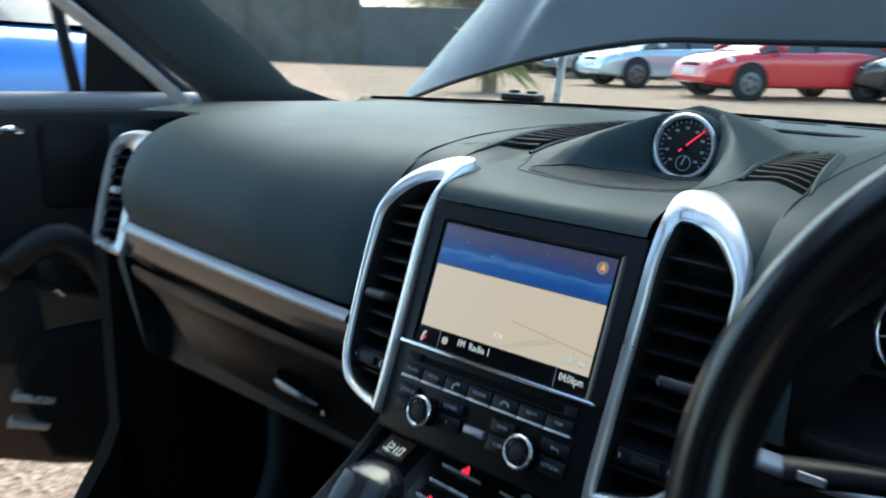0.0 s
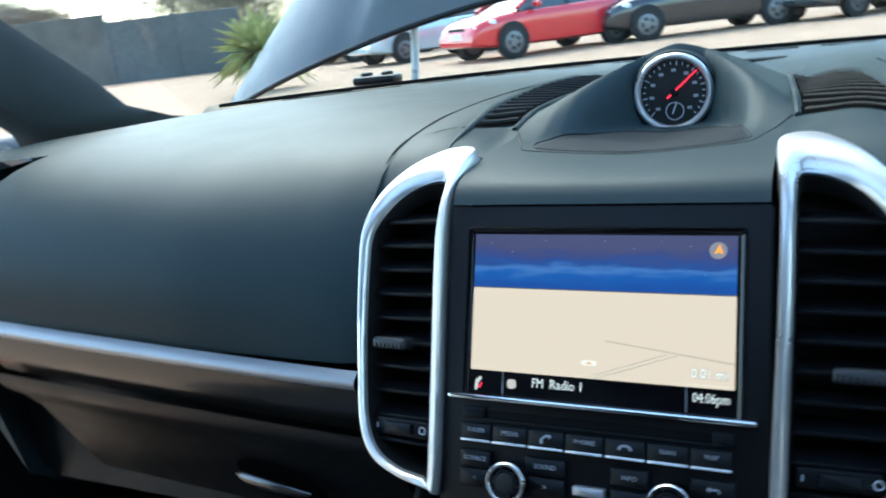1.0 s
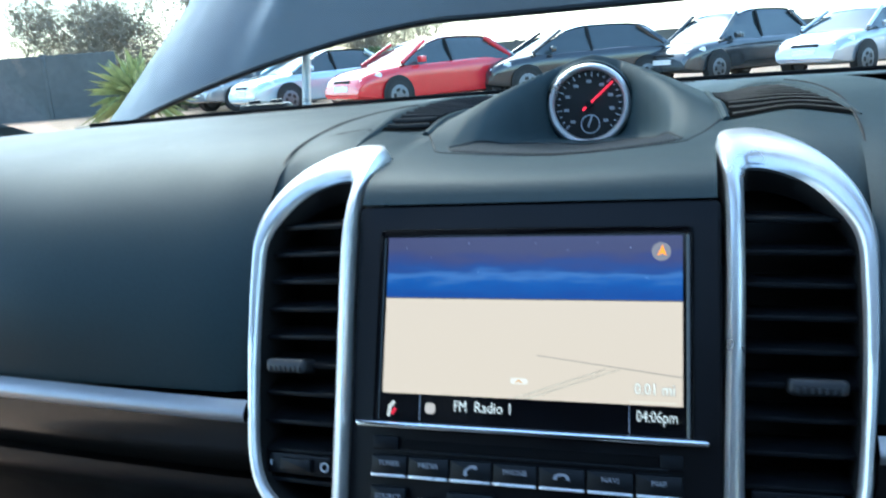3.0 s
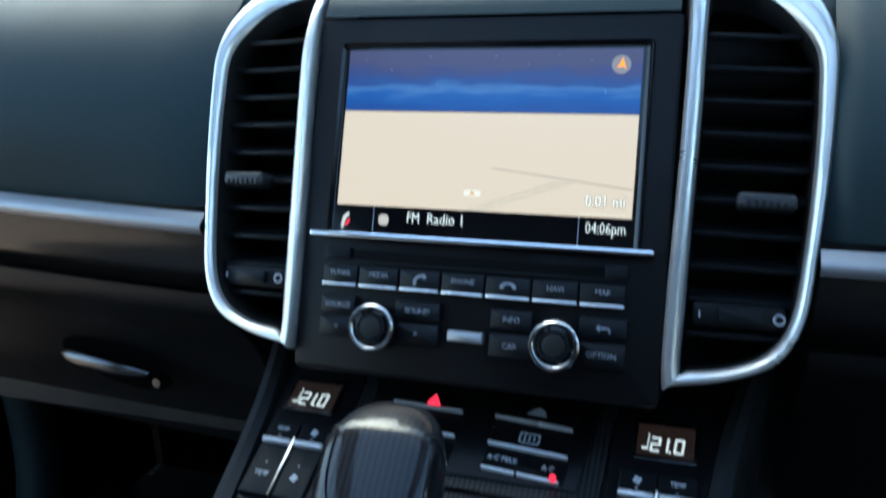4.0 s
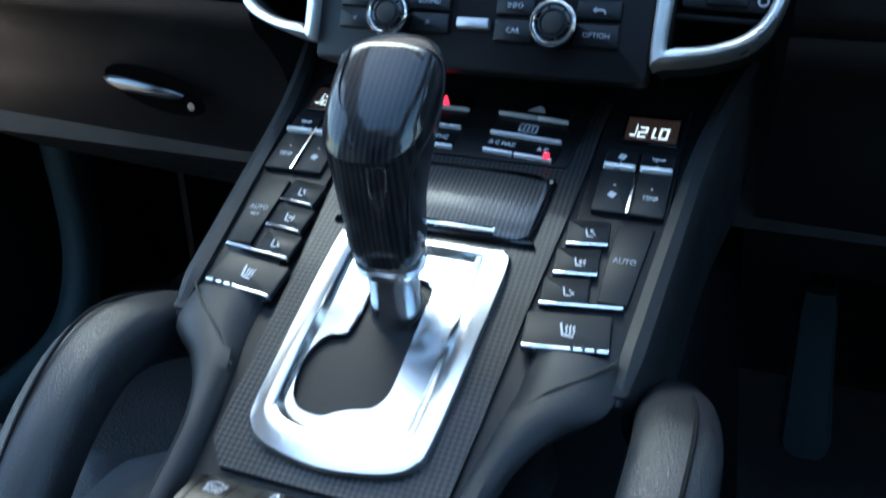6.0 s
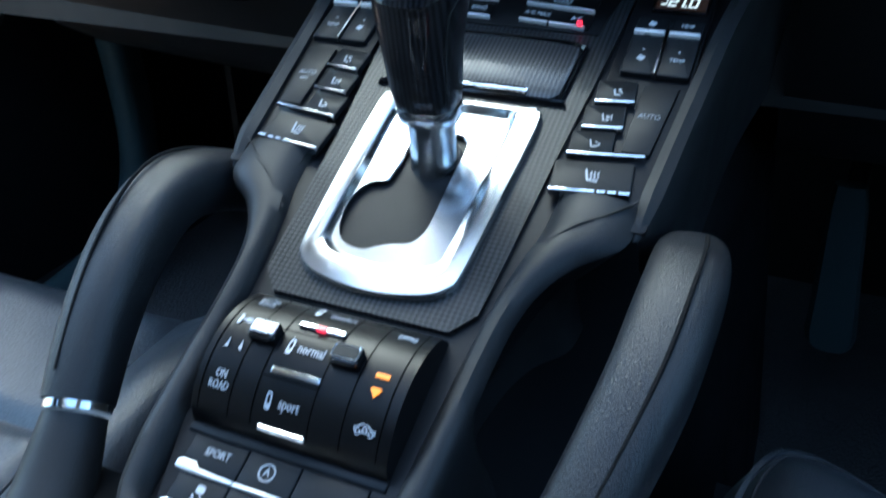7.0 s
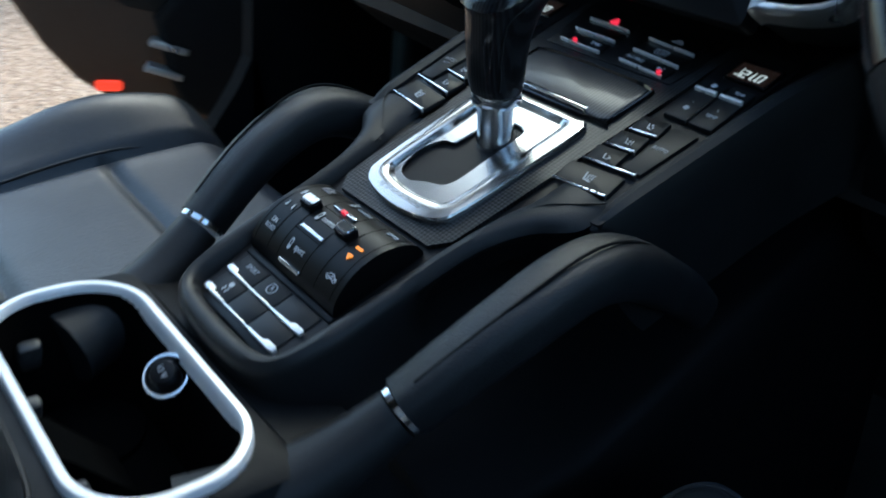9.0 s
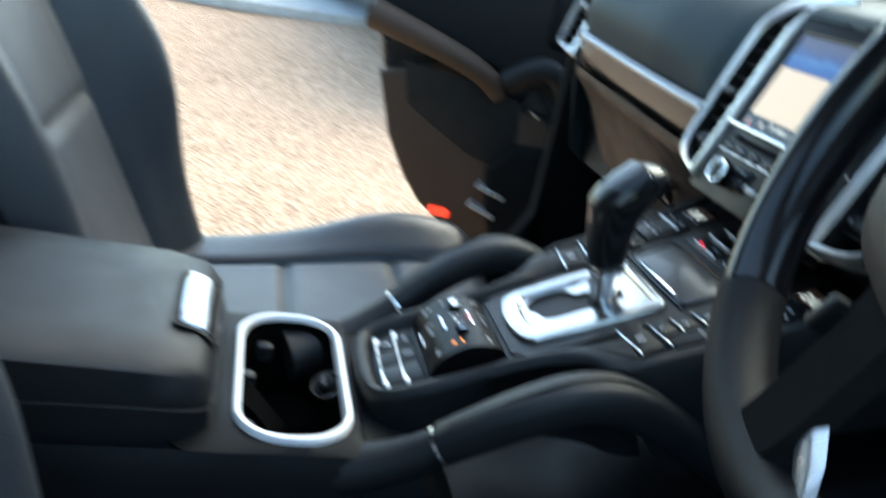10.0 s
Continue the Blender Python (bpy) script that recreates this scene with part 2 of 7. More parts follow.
def text_mesh(body, size, depth=0.0002):
    """Lettering in the built-in font as a bmesh, centred, in the xy plane."""
    cu = bpy.data.curves.new("txt", "FONT")
    cu.body, cu.size, cu.extrude = body, size, depth
    cu.align_x, cu.align_y, cu.resolution_u = "CENTER", "CENTER", 2
    ob = bpy.data.objects.new("txt", cu)
    scene.collection.objects.link(ob)
    me = bpy.data.meshes.new_from_object(ob.evaluated_get(bpy.context.evaluated_depsgraph_get()))
    bm = bmesh.new()
    bm.from_mesh(me)
    bpy.data.objects.remove(ob)
    bpy.data.curves.remove(cu)
    bpy.data.meshes.remove(me)
    return bm


def frame_of(origin, u, v):
    u, v = Vector(u).normalized(), Vector(v).normalized()
    n = u.cross(v)
    m = Matrix((u, v, n)).transposed().to_4x4()
    m.translation = origin
    return m


STACK = frame_of((0, 0, 1.08), (1, 0, 0), (0, 0.358, 0.934))      # face of the centre stack
CONSOLE = frame_of((0, -0.009, 0.9616), (1, 0, 0), (0, 0.918, 0.397))  # sloping top of the console

# ---- cabin shell ----
def ramped(rows_fn, xs):
    return [rows_fn(x) for x in xs]


def lerp_table(table, x):
    """Blend between profiles keyed by x."""
    ks = sorted(table)
    if x <= ks[0]:
        return table[ks[0]]
    for a, b in zip(ks, ks[1:]):
        if x <= b:
            f = (x - a) / (b - a)
            return [(p[0] + (q[0] - p[0]) * f, p[1] + (q[1] - p[1]) * f) for p, q in zip(table[a], table[b])]
    return table[ks[-1]]


def ws_y(x):
    """Where the windscreen meets the dashboard."""
    return 0.80 - 0.55 * abs(x) ** 2.2


PROFILES = {  # (y, z) from the trim strip up over the crest to the windscreen
    -0.66: [(0.02, 1.090), (0.012, 1.12), (0.02, 1.155), (0.045, 1.185), (0.10, 1.203), (0.20, 1.208), (0.33, 1.205), (0.55, 1.198)],
    -0.50: [(-0.002, 1.088), (-0.012, 1.115), (-0.005, 1.15), (0.025, 1.185), (0.09, 1.207), (0.22, 1.213), (0.40, 1.208), (0.68, 1.198)],
    -0.30: [(0.002, 1.076), (-0.008, 1.105), (0.0, 1.14), (0.03, 1.175), (0.09, 1.200), (0.22, 1.213), (0.42, 1.210), (0.76, 1.198)],
    -0.158: [(0.014, 1.072), (0.018, 1.10), (0.033, 1.14), (0.060, 1.175), (0.10, 1.200), (0.22, 1.212), (0.44, 1.210), (0.80, 1.198)],
    -0.17: [(0.007, 1.072), (0.008, 1.10), (0.022, 1.14), (0.051, 1.175), (0.10, 1.200), (0.22, 1.212), (0.44, 1.210), (0.80, 1.198)],
}


def dash_row(x, n=40):
    return [(x, p.x, p.y) for p in spline([(y, z, 0) for y, z in lerp_table(PROFILES, x)], n)]


dash = thing("dashboard", "dark grey soft-touch dashboard with chrome-trimmed vents", "dashboard", pose(0, 0, 1.1))
DB = pose(0, 0, -1.1)


def dpart(name, bm, material, label="", parent=None):
    return part(name, bm, material, parent or dash, label, DB if parent is None else None)


xs = [-0.53 + i * 0.3680 / 22 for i in range(23)]
dpart("passenger_pad", loft(ramped(dash_row, xs)), PAD, "smooth dark grey padded airbag cover")
dpart("corner_pad", loft([dash_row(-0.66 + 0.13 * k / 6)[10:] for k in range(7)]), PAD)
# driver's side: only the strip beside the vent, the far corner and the part behind the binnacle
for xa, xb, first in ((0.1620, 0.205, 0), (0.205, 0.60, 24), (0.60, 0.64, 0)):
    dpart("driver_pad", loft([[(x, p[1], p[2]) for p in dash_row(-x)][first:] for x in [xa + (xb - xa) * k / 10 for k in range(11)]]), PAD)


# middle pad between the two tall vents, with the hood that rises round the dial
def smooth01(t):
    t = min(max(t, 0.0), 1.0)
    return t * t * (3 - 2 * t)


def mid_profile(x):
    e = (abs(x) / 0.105) ** 1.5
    return [(0.0345, 1.1745, 0), (0.041, 1.1835, 0), (0.06, 1.1880 + 0.003 * e, 0), (0.10, 1.189 + 0.006 * e, 0), (0.15, 1.1862 + 0.0120 * e, 0),
            (0.24, 1.1780 + 0.0225 * e, 0), (0.44, 1.195 + 0.01 * e, 0), (0.80, 1.1985, 0)]


def spread_at(pts, x):
    for p, q in zip(pts, pts[1:]):
        if x <= q[0]:
            return p[1] + (q[1] - p[1]) * (x - p[0]) / (q[0] - p[0])
    return pts[-1][1]


def pod_rise(x, y, base):
    """How far the hood stands over the pad: a tent that hugs the dial and falls straight to the grilles,
    cut in front by a fold that runs from the dial's sides forward to the grilles' front corners."""
    a = abs(x)
    top = 1.2448 - 0.0468 * min(a / 0.108, 1.0) ** 1.3
    top -= 0.22 * max(0, y - 0.31) ** 1.15
    out = max(0.0, (a - 0.024) / 0.084)
    fold = 0.3070 - 0.112 * out ** 0.9
    begin = spread_at([(0.0, 0.279), (0.020, 0.279), (0.034, 0.266), (0.048, 0.236), (0.058, 0.195), (0.066, 0.158), (0.076, 0.142), (0.108, 0.142)], a)
    reach = max(0.026, fold - begin)
    k = smooth01((y - fold + reach) / reach)
    tail = 1 - smooth01((y - 0.42) / 0.2)
    return max(0.0, top - base) * k * tail


def table_z(pts, y):
    y = max(y, pts[0][1])
    for p, q in zip(pts, pts[1:]):
        if y <= q[1]:
            return p[2] + (q[2] - p[2]) * (y - p[1]) / max(q[1] - p[1], 1e-9)
    return pts[-1][2]


MID_Y = [0.0345, 0.037, 0.041, 0.047, 0.055, 0.07, 0.085, 0.10] + [0.110 + 0.004 * k for k in range(51)] + [0.317, 0.325, 0.335, 0.36, 0.39, 0.43, 0.48, 0.55, 0.65, 0.80]


def mid_row(x):
    fine = [(x, p.x, p.y) for p in spline(mid_profile(x), 80)]
    out = []
    for y in MID_Y:
        z = table_z(fine, y)
        out.append((x, y, z + pod_rise(x, y, z)))
    return out


dpart("centre_pad", loft([mid_row(-0.0926 + 0.1852 * i / 96) for i in range(97)]), PAD, "dark grey centre pad rising into a hood round the dial")


def pad_top(x, y, up=0.0):
    """A point on the middle pad, lifted a little."""
    row = mid_row(x)
    return (x, y, table_z(row, y) + up)


def pad_line(name, pts, r=0.0007, material=None, up=0.0):
    """A thin joint that lies along the middle pad."""
    fine = [pad_top(p.x, p.y, up) for p in spline([(a, b, 0) for a, b in pts], 40)]
    return dpart(name, tube(fine, r, 60, 6), material or DEEP)


# pads that close round the tops of the two tall vents
BEND_W, BEND_R = 0.075, 0.075


def bend(u, w, h):
    """Wraps the upper end of a vent forward over the crest of the dashboard."""
    if w <= BEND_W:
        return (u, w, h)
    a = (w - BEND_W) / BEND_R
    r = BEND_R + h
    return (u, BEND_W + r * math.sin(a), r * math.cos(a) - BEND_R)


SPREAD, RECESS = 1.055, 0.14


def turned(u, w, h):
    """The outer side of a vent's face lies deeper than the side at the screen."""
    a = max(0.0, abs(u) - 0.0965)
    return (math.copysign(abs(u) + (SPREAD - 1) * a, u), w, h - RECESS * a)


FRAME_TOP = [(turned(p.x, 0, 0)[0], p.y) for p in spline([(a, b, 0) for a, b in [(0.0925, 0.158), (0.099, 0.160), (0.112, 0.161), (0.127, 0.146), (0.142, 0.126), (0.1535, 0.106), (0.1595, 0.086), (0.1605, 0.064), (0.1625, 0.05)]], 90)]


def vent_edge(x):
    w = FRAME_TOP[-1][1]
    for p, q in zip(FRAME_TOP, FRAME_TOP[1:]):
        if x <= q[0]:
            w = p[1] + (q[1] - p[1]) * (x - p[0]) / (q[0] - p[0])
            break
    return STACK @ Vector(bend(x, w, -0.0015 - RECESS * max(0.0, x - 0.0965) / SPREAD))


def pad_z(x, y):
    """Height of the dashboard's top beside the middle pad."""
    a = abs(x)
    if a < 0.0925:
        return table_z(mid_row(a), y)
    side_z = table_z(dash_row(-max(a, 0.1645), 60), y)
    if a >= 0.1645:
        return side_z
    f = smooth01((a - 0.0925) / 0.05)
    z = table_z(mid_row(0.0925), y) * (1 - f) + side_z * f
    e = vent_edge(a)
    m = table_z(mid_row(0.0925), y)
    if y < e.y:
        v = e.z
    else:
        v = e.z + (z - e.z) * (1 - (1 - min((y - e.y) / 0.055, 1)) ** 2.4) + 0.002 * math.sin(math.pi * min((y - e.y) / 0.045, 1))
    return m + (v - m) * smooth01((a - 0.0925) / 0.018)


for s_ in (-1, 1):
    rows = []
    for k in range(29):
        x = 0.0925 + 0.0720 * k / 28
        e = vent_edge(x)
        ys = [e.y + d for d in (0, 0.0015, 0.004, 0.008, 0.013, 0.02, 0.03, 0.042, 0.056, 0.075)]
        y0 = ys[-1]
        ys += [y0 + (0.80 - y0) * (q / 14) ** 1.3 for q in range(1, 15)]
        rows.append([(s_ * x, e.y + 0.001, pad_z(x, e.y) - (0.012 if k > 5 else 0.0015))] + [(s_ * x, y, pad_z(x, y)) for y in ys])
    dpart("vent_pad", loft(rows), PAD)

# ribbed speaker panel in front of the dial, with its joint
SPK = [(-0.066, 0.1225), (0, 0.1185), (0.066, 0.1225), (0.073, 0.129), (0.0715, 0.145), (0.0665, 0.17), (0.06, 0.196), (0.05, 0.222), (0.036, 0.243), (0.018, 0.253), (-0.018, 0.253), (-0.036, 0.243), (-0.05, 0.222), (-0.06, 0.196), (-0.0665, 0.17), (-0.0715, 0.145), (-0.073, 0.129)]
spk = [(p.x, p.y) for p in spline([(a, b, 0) for a, b in SPK], 72, True)]
rows = []
for f in [k / 14 for k in range(15)]:
    rows.append([pad_top(a * f, 0.175 + (b - 0.175) * f, 0.0009 if f < 0.99 else -0.0006) for a, b in spk])
dpart("speaker_panel", loft(rows, True), PADRIB, "finely ribbed speaker panel in front of the dial")
pad_line("joint", [(a, b) for a, b in spk[::3]] + [spk[0]], 0.0008)
pad_line("joint", [(-0.103, 0.185), (-0.092, 0.160), (-0.079, 0.128), (-0.074, 0.1155), (-0.05, 0.1135), (0, 0.1105), (0.05, 0.1130), (0.075, 0.1155), (0.080, 0.128), (0.092, 0.160), (0.103, 0.185)], 0.0006)

# chrome strip, dark inlay and lower panel on the passenger side
for side in (-1, 1):
    x0, x1 = (0.160, 0.528) if side < 0 else (0.160, 0.60)
    st = [x0 + (x1 - x0) * i / 14 for i in range(15)]

    def zt(x):
        return 1.0705 + 0.018 * (max(0, (x - 0.16) / 0.34) ** 1.2 if side < 0 else 0)

    def yt(x):
        return 0.003 - 0.004 * (x - 0.16) / 0.34

    def strip(a, b, d0, d1, k=6):
        rows = []
        for x in st:
            y, z = yt(x), zt(x)
            rows.append([(side * x, y + d0 + (d1 - d0) * j / k - 0.004 * math.sin(math.pi * j / k), z + a + (b - a) * j / k) for j in range(k + 1)])
        return loft(rows)
    dpart("trim_strip", strip(0.0, -0.011, -0.002, -0.008), STRIPALU, "satin aluminium trim strip")
    dpart("inlay", strip(-0.0105, -0.052, -0.006, 0.010), TRIMRIB, "glossy dark inlay")
    dpart("lower_lip", strip(-0.051, -0.075, 0.0, 0.012), GLOVE)
    rows = []
    for x in st:
        rows.append([(side * x, yt(x) + dy, zt(x) - 0.074 + dz) for dy, dz in ((0.012, 0), (0.020, -0.008), (0.034, -0.025), (0.052, -0.06), (0.078, -0.11), (0.11, -0.15), (0.16, -0.18))])
    dpart("glovebox_lid" if side < 0 else "knee_panel", loft(rows), GLOVE)
leaf = []
for f, w, x, y, z in ((0.0, 0.001, -0.312, 0.036, 0.9535), (0.12, 0.0042, -0.305, 0.033, 0.9520), (0.35, 0.0060, -0.290, 0.0305, 0.9500), (0.65, 0.0054, -0.268, 0.0305, 0.9475), (0.88, 0.0040, -0.250, 0.032, 0.9455), (1.0, 0.0020, -0.242, 0.035, 0.9440)):
    leaf.append([(x + 0.002 * math.sin(a), y + 0.0035 * math.cos(a) - 0.002, z - 1.1 + w * math.sin(a) + 0.001) for a in [2 * math.pi * q / 14 for q in range(14)]])
gb_handle = part("glovebox_handle", loft(leaf, True, True), DARKCHROME, dash, "smoked chrome glovebox handle")
# flat black ellipse painted as the shade of a hollow behind the handle
part("handle_shade", loft([[(-0.277 + 0.045 * math.cos(a) * g, 0.0435 - 0.15 * (0.012 * math.sin(a) * g), 0.944 - 1.1 + 0.016 * math.sin(a) * g - 0.17 * 0.052 * math.cos(a) * g) for a in [2 * math.pi * q / 24 for q in range(24)]] for g in (0.02, 0.6, 1.0)], True), PIT_SHADE, gb_handle)
part("lock_barrel", tube([(-0.2400, 0.040, 0.936 - 1.1), (-0.2400, 0.036, 0.9365 - 1.1)], 0.0032, 4, 12), DARKCHROME, gb_handle)

dpart("carcass", box(1.24, 0.5, 0.16, at=(0, 0.33, 0.96)), DEEP)
for s in (-1, 1):
    dpart("end_cap", loft([[(s * 0.60, 0.02, 1.06), (s * 0.62, 0.03, 1.19), (s * 0.64, 0.30, 1.20)], [(s * 0.60, 0.05, 0.90), (s * 0.68, 0.06, 1.0), (s * 0.70, 0.45, 1.19)], [(s * 0.60, 0.1, 0.86), (s * 0.70, 0.2, 0.86), (s * 0.72, 0.5, 0.9)]]), PAD)
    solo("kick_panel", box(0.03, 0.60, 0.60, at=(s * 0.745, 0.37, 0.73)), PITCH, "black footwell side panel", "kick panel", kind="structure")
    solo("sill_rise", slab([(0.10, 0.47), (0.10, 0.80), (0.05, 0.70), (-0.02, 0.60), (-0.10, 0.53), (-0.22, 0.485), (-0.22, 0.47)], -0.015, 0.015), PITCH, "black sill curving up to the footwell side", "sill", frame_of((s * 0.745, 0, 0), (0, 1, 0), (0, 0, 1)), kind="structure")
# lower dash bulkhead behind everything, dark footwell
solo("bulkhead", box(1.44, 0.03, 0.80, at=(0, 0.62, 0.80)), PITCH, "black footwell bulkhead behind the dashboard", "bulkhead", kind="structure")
solo("floor", box(1.5, 2.6, 0.03, at=(0, -0.70, 0.435)), CARPET, "black carpeted car floor", "floor", kind="structure")
# roof is out of view; its sunroof opening is added to light the cabin
roof_o, roof_i = rounded(-0.68, -1.10, 0.68, 1.10, 0.05), rounded(-0.44, 0.10, 0.44, 0.97, 0.06)
solo("ceiling", annulus(roof_o, roof_i, [(0, 0.0), (1, 0.0), (1, 0.04), (0, 0.04), (0, 0.0)]), HEADLINER, "unseen pale grey fabric headliner, sunroof opening added to let light in", "ceiling", pose(0, -1.05, 1.65), kind="structure")
# unseen dark skin, added so the bonnet does not mirror the pale headliner
solo("roof_skin", annulus(roof_o, roof_i, [(0, 0.0), (0.5, 0.012), (1, 0.0), (1, 0.02), (0.5, 0.032), (0, 0.012), (0, 0.0)]), mat("roof_paint", (0.010, 0.012, 0.016), 0.25, coat=0.8), "unseen dark roof panel added to darken the bonnet reflection", "car roof", pose(0, -1.05, 1.6945), kind="structure")
# door is out of view; its height trims the light reaching the console
solo("door_1", box(0.05, 1.24, 0.60, 0.02, at=(0.765, -0.12, 0.71)), PLASTIC, "unseen closed black driver door, height set to limit light on the console", "car door", kind="structure")
solo("wall_rear", box(1.4, 0.04, 1.2, at=(0, -2.15, 1.05)), DEEP, "dark rear end of the cabin", "wall", kind="structure")
for s in (-1, 1):
    solo("sill", box(0.10, 1.9, 0.14, 0.02, at=(s * 0.73, -0.45, 0.42)), PLASTIC, "black door sill", "sill", kind="structure")
    # out of view: solid black, no window openings, shuts light out of the rear
    solo("wall_side", box(0.04, 1.35, 1.20, at=(s * 0.74, -1.48, 1.04)), DEEP, "unseen solid dark panel closing the rear cabin side to light", "wall", kind="structure")
    solo("b_pillar", tube([(s * 0.74, -0.74, 0.4), (s * 0.74, -0.76, 1.05), (s * 0.66, -0.86, 1.66)], 0.055, 16, 10), PLASTIC, "black door pillar", "pillar", kind="structure")
    pil = []
    for z, yr, yf, xi in ((1.185, 0.26, 0.56, 0.735), (1.200, 0.245, 0.475, 0.722), (1.212, 0.230, 0.428, 0.708), (1.226, 0.212, 0.380, 0.702), (1.269, 0.150, 0.325, 0.698), (1.345, 0.055, 0.212, 0.690), (1.50, -0.09, 0.04, 0.665), (1.67, -0.23, -0.13, 0.63)):
        w = yf - yr
        pil.append([(s * (xi + 0.03), yr, z), (s * (xi + 0.004), yr + 0.12 * w, z), (s * (xi - 0.008), yr + 0.45 * w, z), (s * (xi - 0.004), yr + 0.8 * w, z), (s * (xi + 0.006), yf, z), (s * (xi + 0.05), yf, z), (s * (xi + 0.06), yr + 0.3 * w, z)])
    solo("a_pillar", loft(pil, True, True), PILLAR, "dark grey fabric-clad windscreen pillar", "pillar", kind="structure")
    lip = [[(s * (0.728 + dx), y + dy, z) for dx, dy in ((0.0, 0.004), (-0.006, -0.006), (0.004, -0.018), (0.020, -0.016))] for y, z in ((0.262, 1.165), (0.231, 1.186), (0.186, 1.224), (0.108, 1.288), (0.020, 1.352), (-0.105, 1.46), (-0.235, 1.60))]
    solo("door_aperture", loft(lip, True, True), SHEENPAINT, "painted metal edge of the door opening, paled for sky sheen", "door frame", kind="structure")
    solo("roof_rail", tube([(s * 0.63, -0.02, 1.66), (s * 0.66, -0.6, 1.68), (s * 0.64, -1.6, 1.64)], 0.045, 16, 10), HEADLINER, "roof rail over the doors", "roof rail", kind="structure")

# ---- centre stack ----
unit = thing("infotainment_unit", "black infotainment unit with a lit navigation screen and radio keys", "car radio", STACK)
face = rounded(-0.0945, -0.088, 0.0945, 0.1005, 0.004)
part("bezel", slab(face, -0.02, 0.0, 0.0015), SATIN, unit)
lip_o, lip_i = rounded(-0.082, -0.0185, 0.082, 0.0875, 0.003), rounded(-0.078, -0.0155, 0.078, 0.0835, 0.002)
part("screen_surround", annulus(lip_o, lip_i, [(0, 0.0), (0.25, 0.0016), (0.7, 0.0012), (1, 0.0002)]), GLOSS, unit)
screen = part("screen", slab(rounded(-0.0782, -0.0157, 0.0782, 0.0837, 0.001), -0.004, 0.0004), GLOSS, unit, "lit navigation screen showing a map")


def pane(name, u0, v0, u1, v1, h, material, parent, label=""):
    return part(name, slab([(u0, v0), (u1, v0), (u1, v1), (u0, v1)], h - 0.0003, h), material, parent, label)


def screen_sky():
    m = glow("screen_sky", (0.1, 0.2, 0.7), 1.0)
    nt = m.node_tree
    tc = nt.nodes.new("ShaderNodeTexCoord")
    sep = nt.nodes.new("ShaderNodeSeparateXYZ")
    nt.links.new(tc.outputs["Object"], sep.inputs[0])
    no = nt.nodes.new("ShaderNodeTexNoise")
    no.inputs["Scale"].default_value, no.inputs["Detail"].default_value = 70, 4
    mp = nt.nodes.new("ShaderNodeMapping")
    mp.inputs["Scale"].default_value = (0.5, 2.5, 1)
    nt.links.new(tc.outputs["Object"], mp.inputs[0]), nt.links.new(mp.outputs[0], no.inputs["Vector"])
    mr = nt.nodes.new("ShaderNodeMapRange")
    mr.inputs[1].default_value, mr.inputs[2].default_value = 0.052, 0.083
    nt.links.new(sep.outputs[1], mr.inputs[0])
    ad = nt.nodes.new("ShaderNodeMath")
    ad.operation, ad.inputs[1].default_value = "MULTIPLY_ADD", 0.5
    nt.links.new(no.outputs["Fac"], ad.inputs[0]), nt.links.new(mr.outputs[0], ad.inputs[2])
    cr = nt.nodes.new("ShaderNodeValToRGB")
    e = cr.color_ramp.elements
    e[0].position, e[0].color = 0.25, (0.02, 0.10, 0.48, 1)
    e[1].position, e[1].color = 1.15, (0.10, 0.10, 0.24, 1)
    for at_, c_ in ((0.45, (0.02, 0.14, 0.58, 1)), (0.58, (0.10, 0.26, 0.72, 1)), (0.68, (0.03, 0.10, 0.42, 1)), (0.88, (0.07, 0.085, 0.29, 1))):
        k = e.new(at_)
        k.color = c_
    nt.links.new(ad.outputs[0], cr.inputs[0])
    nt.links.new(cr.outputs[0], nt.nodes["Principled BSDF"].inputs["Emission Color"])
    nt.nodes["Principled BSDF"].inputs["Emission Strength"].default_value = 0.13
    return m


MAPLAND = glow("map_land", (1.0, 0.79, 0.65), 0.160)
MAPROAD = glow("map_road", (1.0, 0.90, 0.76), 0.175)
MAPEDGE = glow("map_road_edge", (0.50, 0.40, 0.32), 0.065)
pane("sky_area", -0.0765, 0.0505, 0.0765, 0.0825, 0.0009, screen_sky(), screen)
for q, (u_, v_) in enumerate(((-0.066, 0.077), (-0.052, 0.072), (-0.031, 0.079), (-0.026, 0.064), (0.004, 0.079), (0.021, 0.075), (0.052, 0.0765), (0.060, 0.061), (0.036, 0.079))):
    pane("star", u_ - 0.0002, v_ - 0.0002, u_ + 0.0002, v_ + 0.0002, 0.0011, GREYINK, screen)
pane("map_area", -0.0765, 0.0, 0.0765, 0.0500, 0.0009, MAPLAND, screen)
for u0, v0, u1, v1 in ((-0.006, 0.0002, 0.040, 0.0165), (0.000, 0.0002, 0.046, 0.0165)):
    dx, dy = u1 - u0, v1 - v0
    part("map_road_edge", slab([(u0 - 0.0004, v0), (u0 + 0.0016, v0), (u1 + 0.0010, v1), (u1 - 0.0004, v1)], 0.0008, 0.00098), MAPEDGE, screen)
    part("map_road_line", slab([(u0, v0), (u0 + 0.0012, v0), (u1 + 0.0006, v1), (u1, v1)], 0.0009, 0.0011), MAPROAD, screen)
part("map_road_edge", slab([(0.006, 0.0218), (0.0765, 0.0134), (0.0765, 0.0142), (0.006, 0.0224)], 0.0008, 0.00098), glow("map_lane", (0.85, 0.70, 0.60), 0.12), screen)
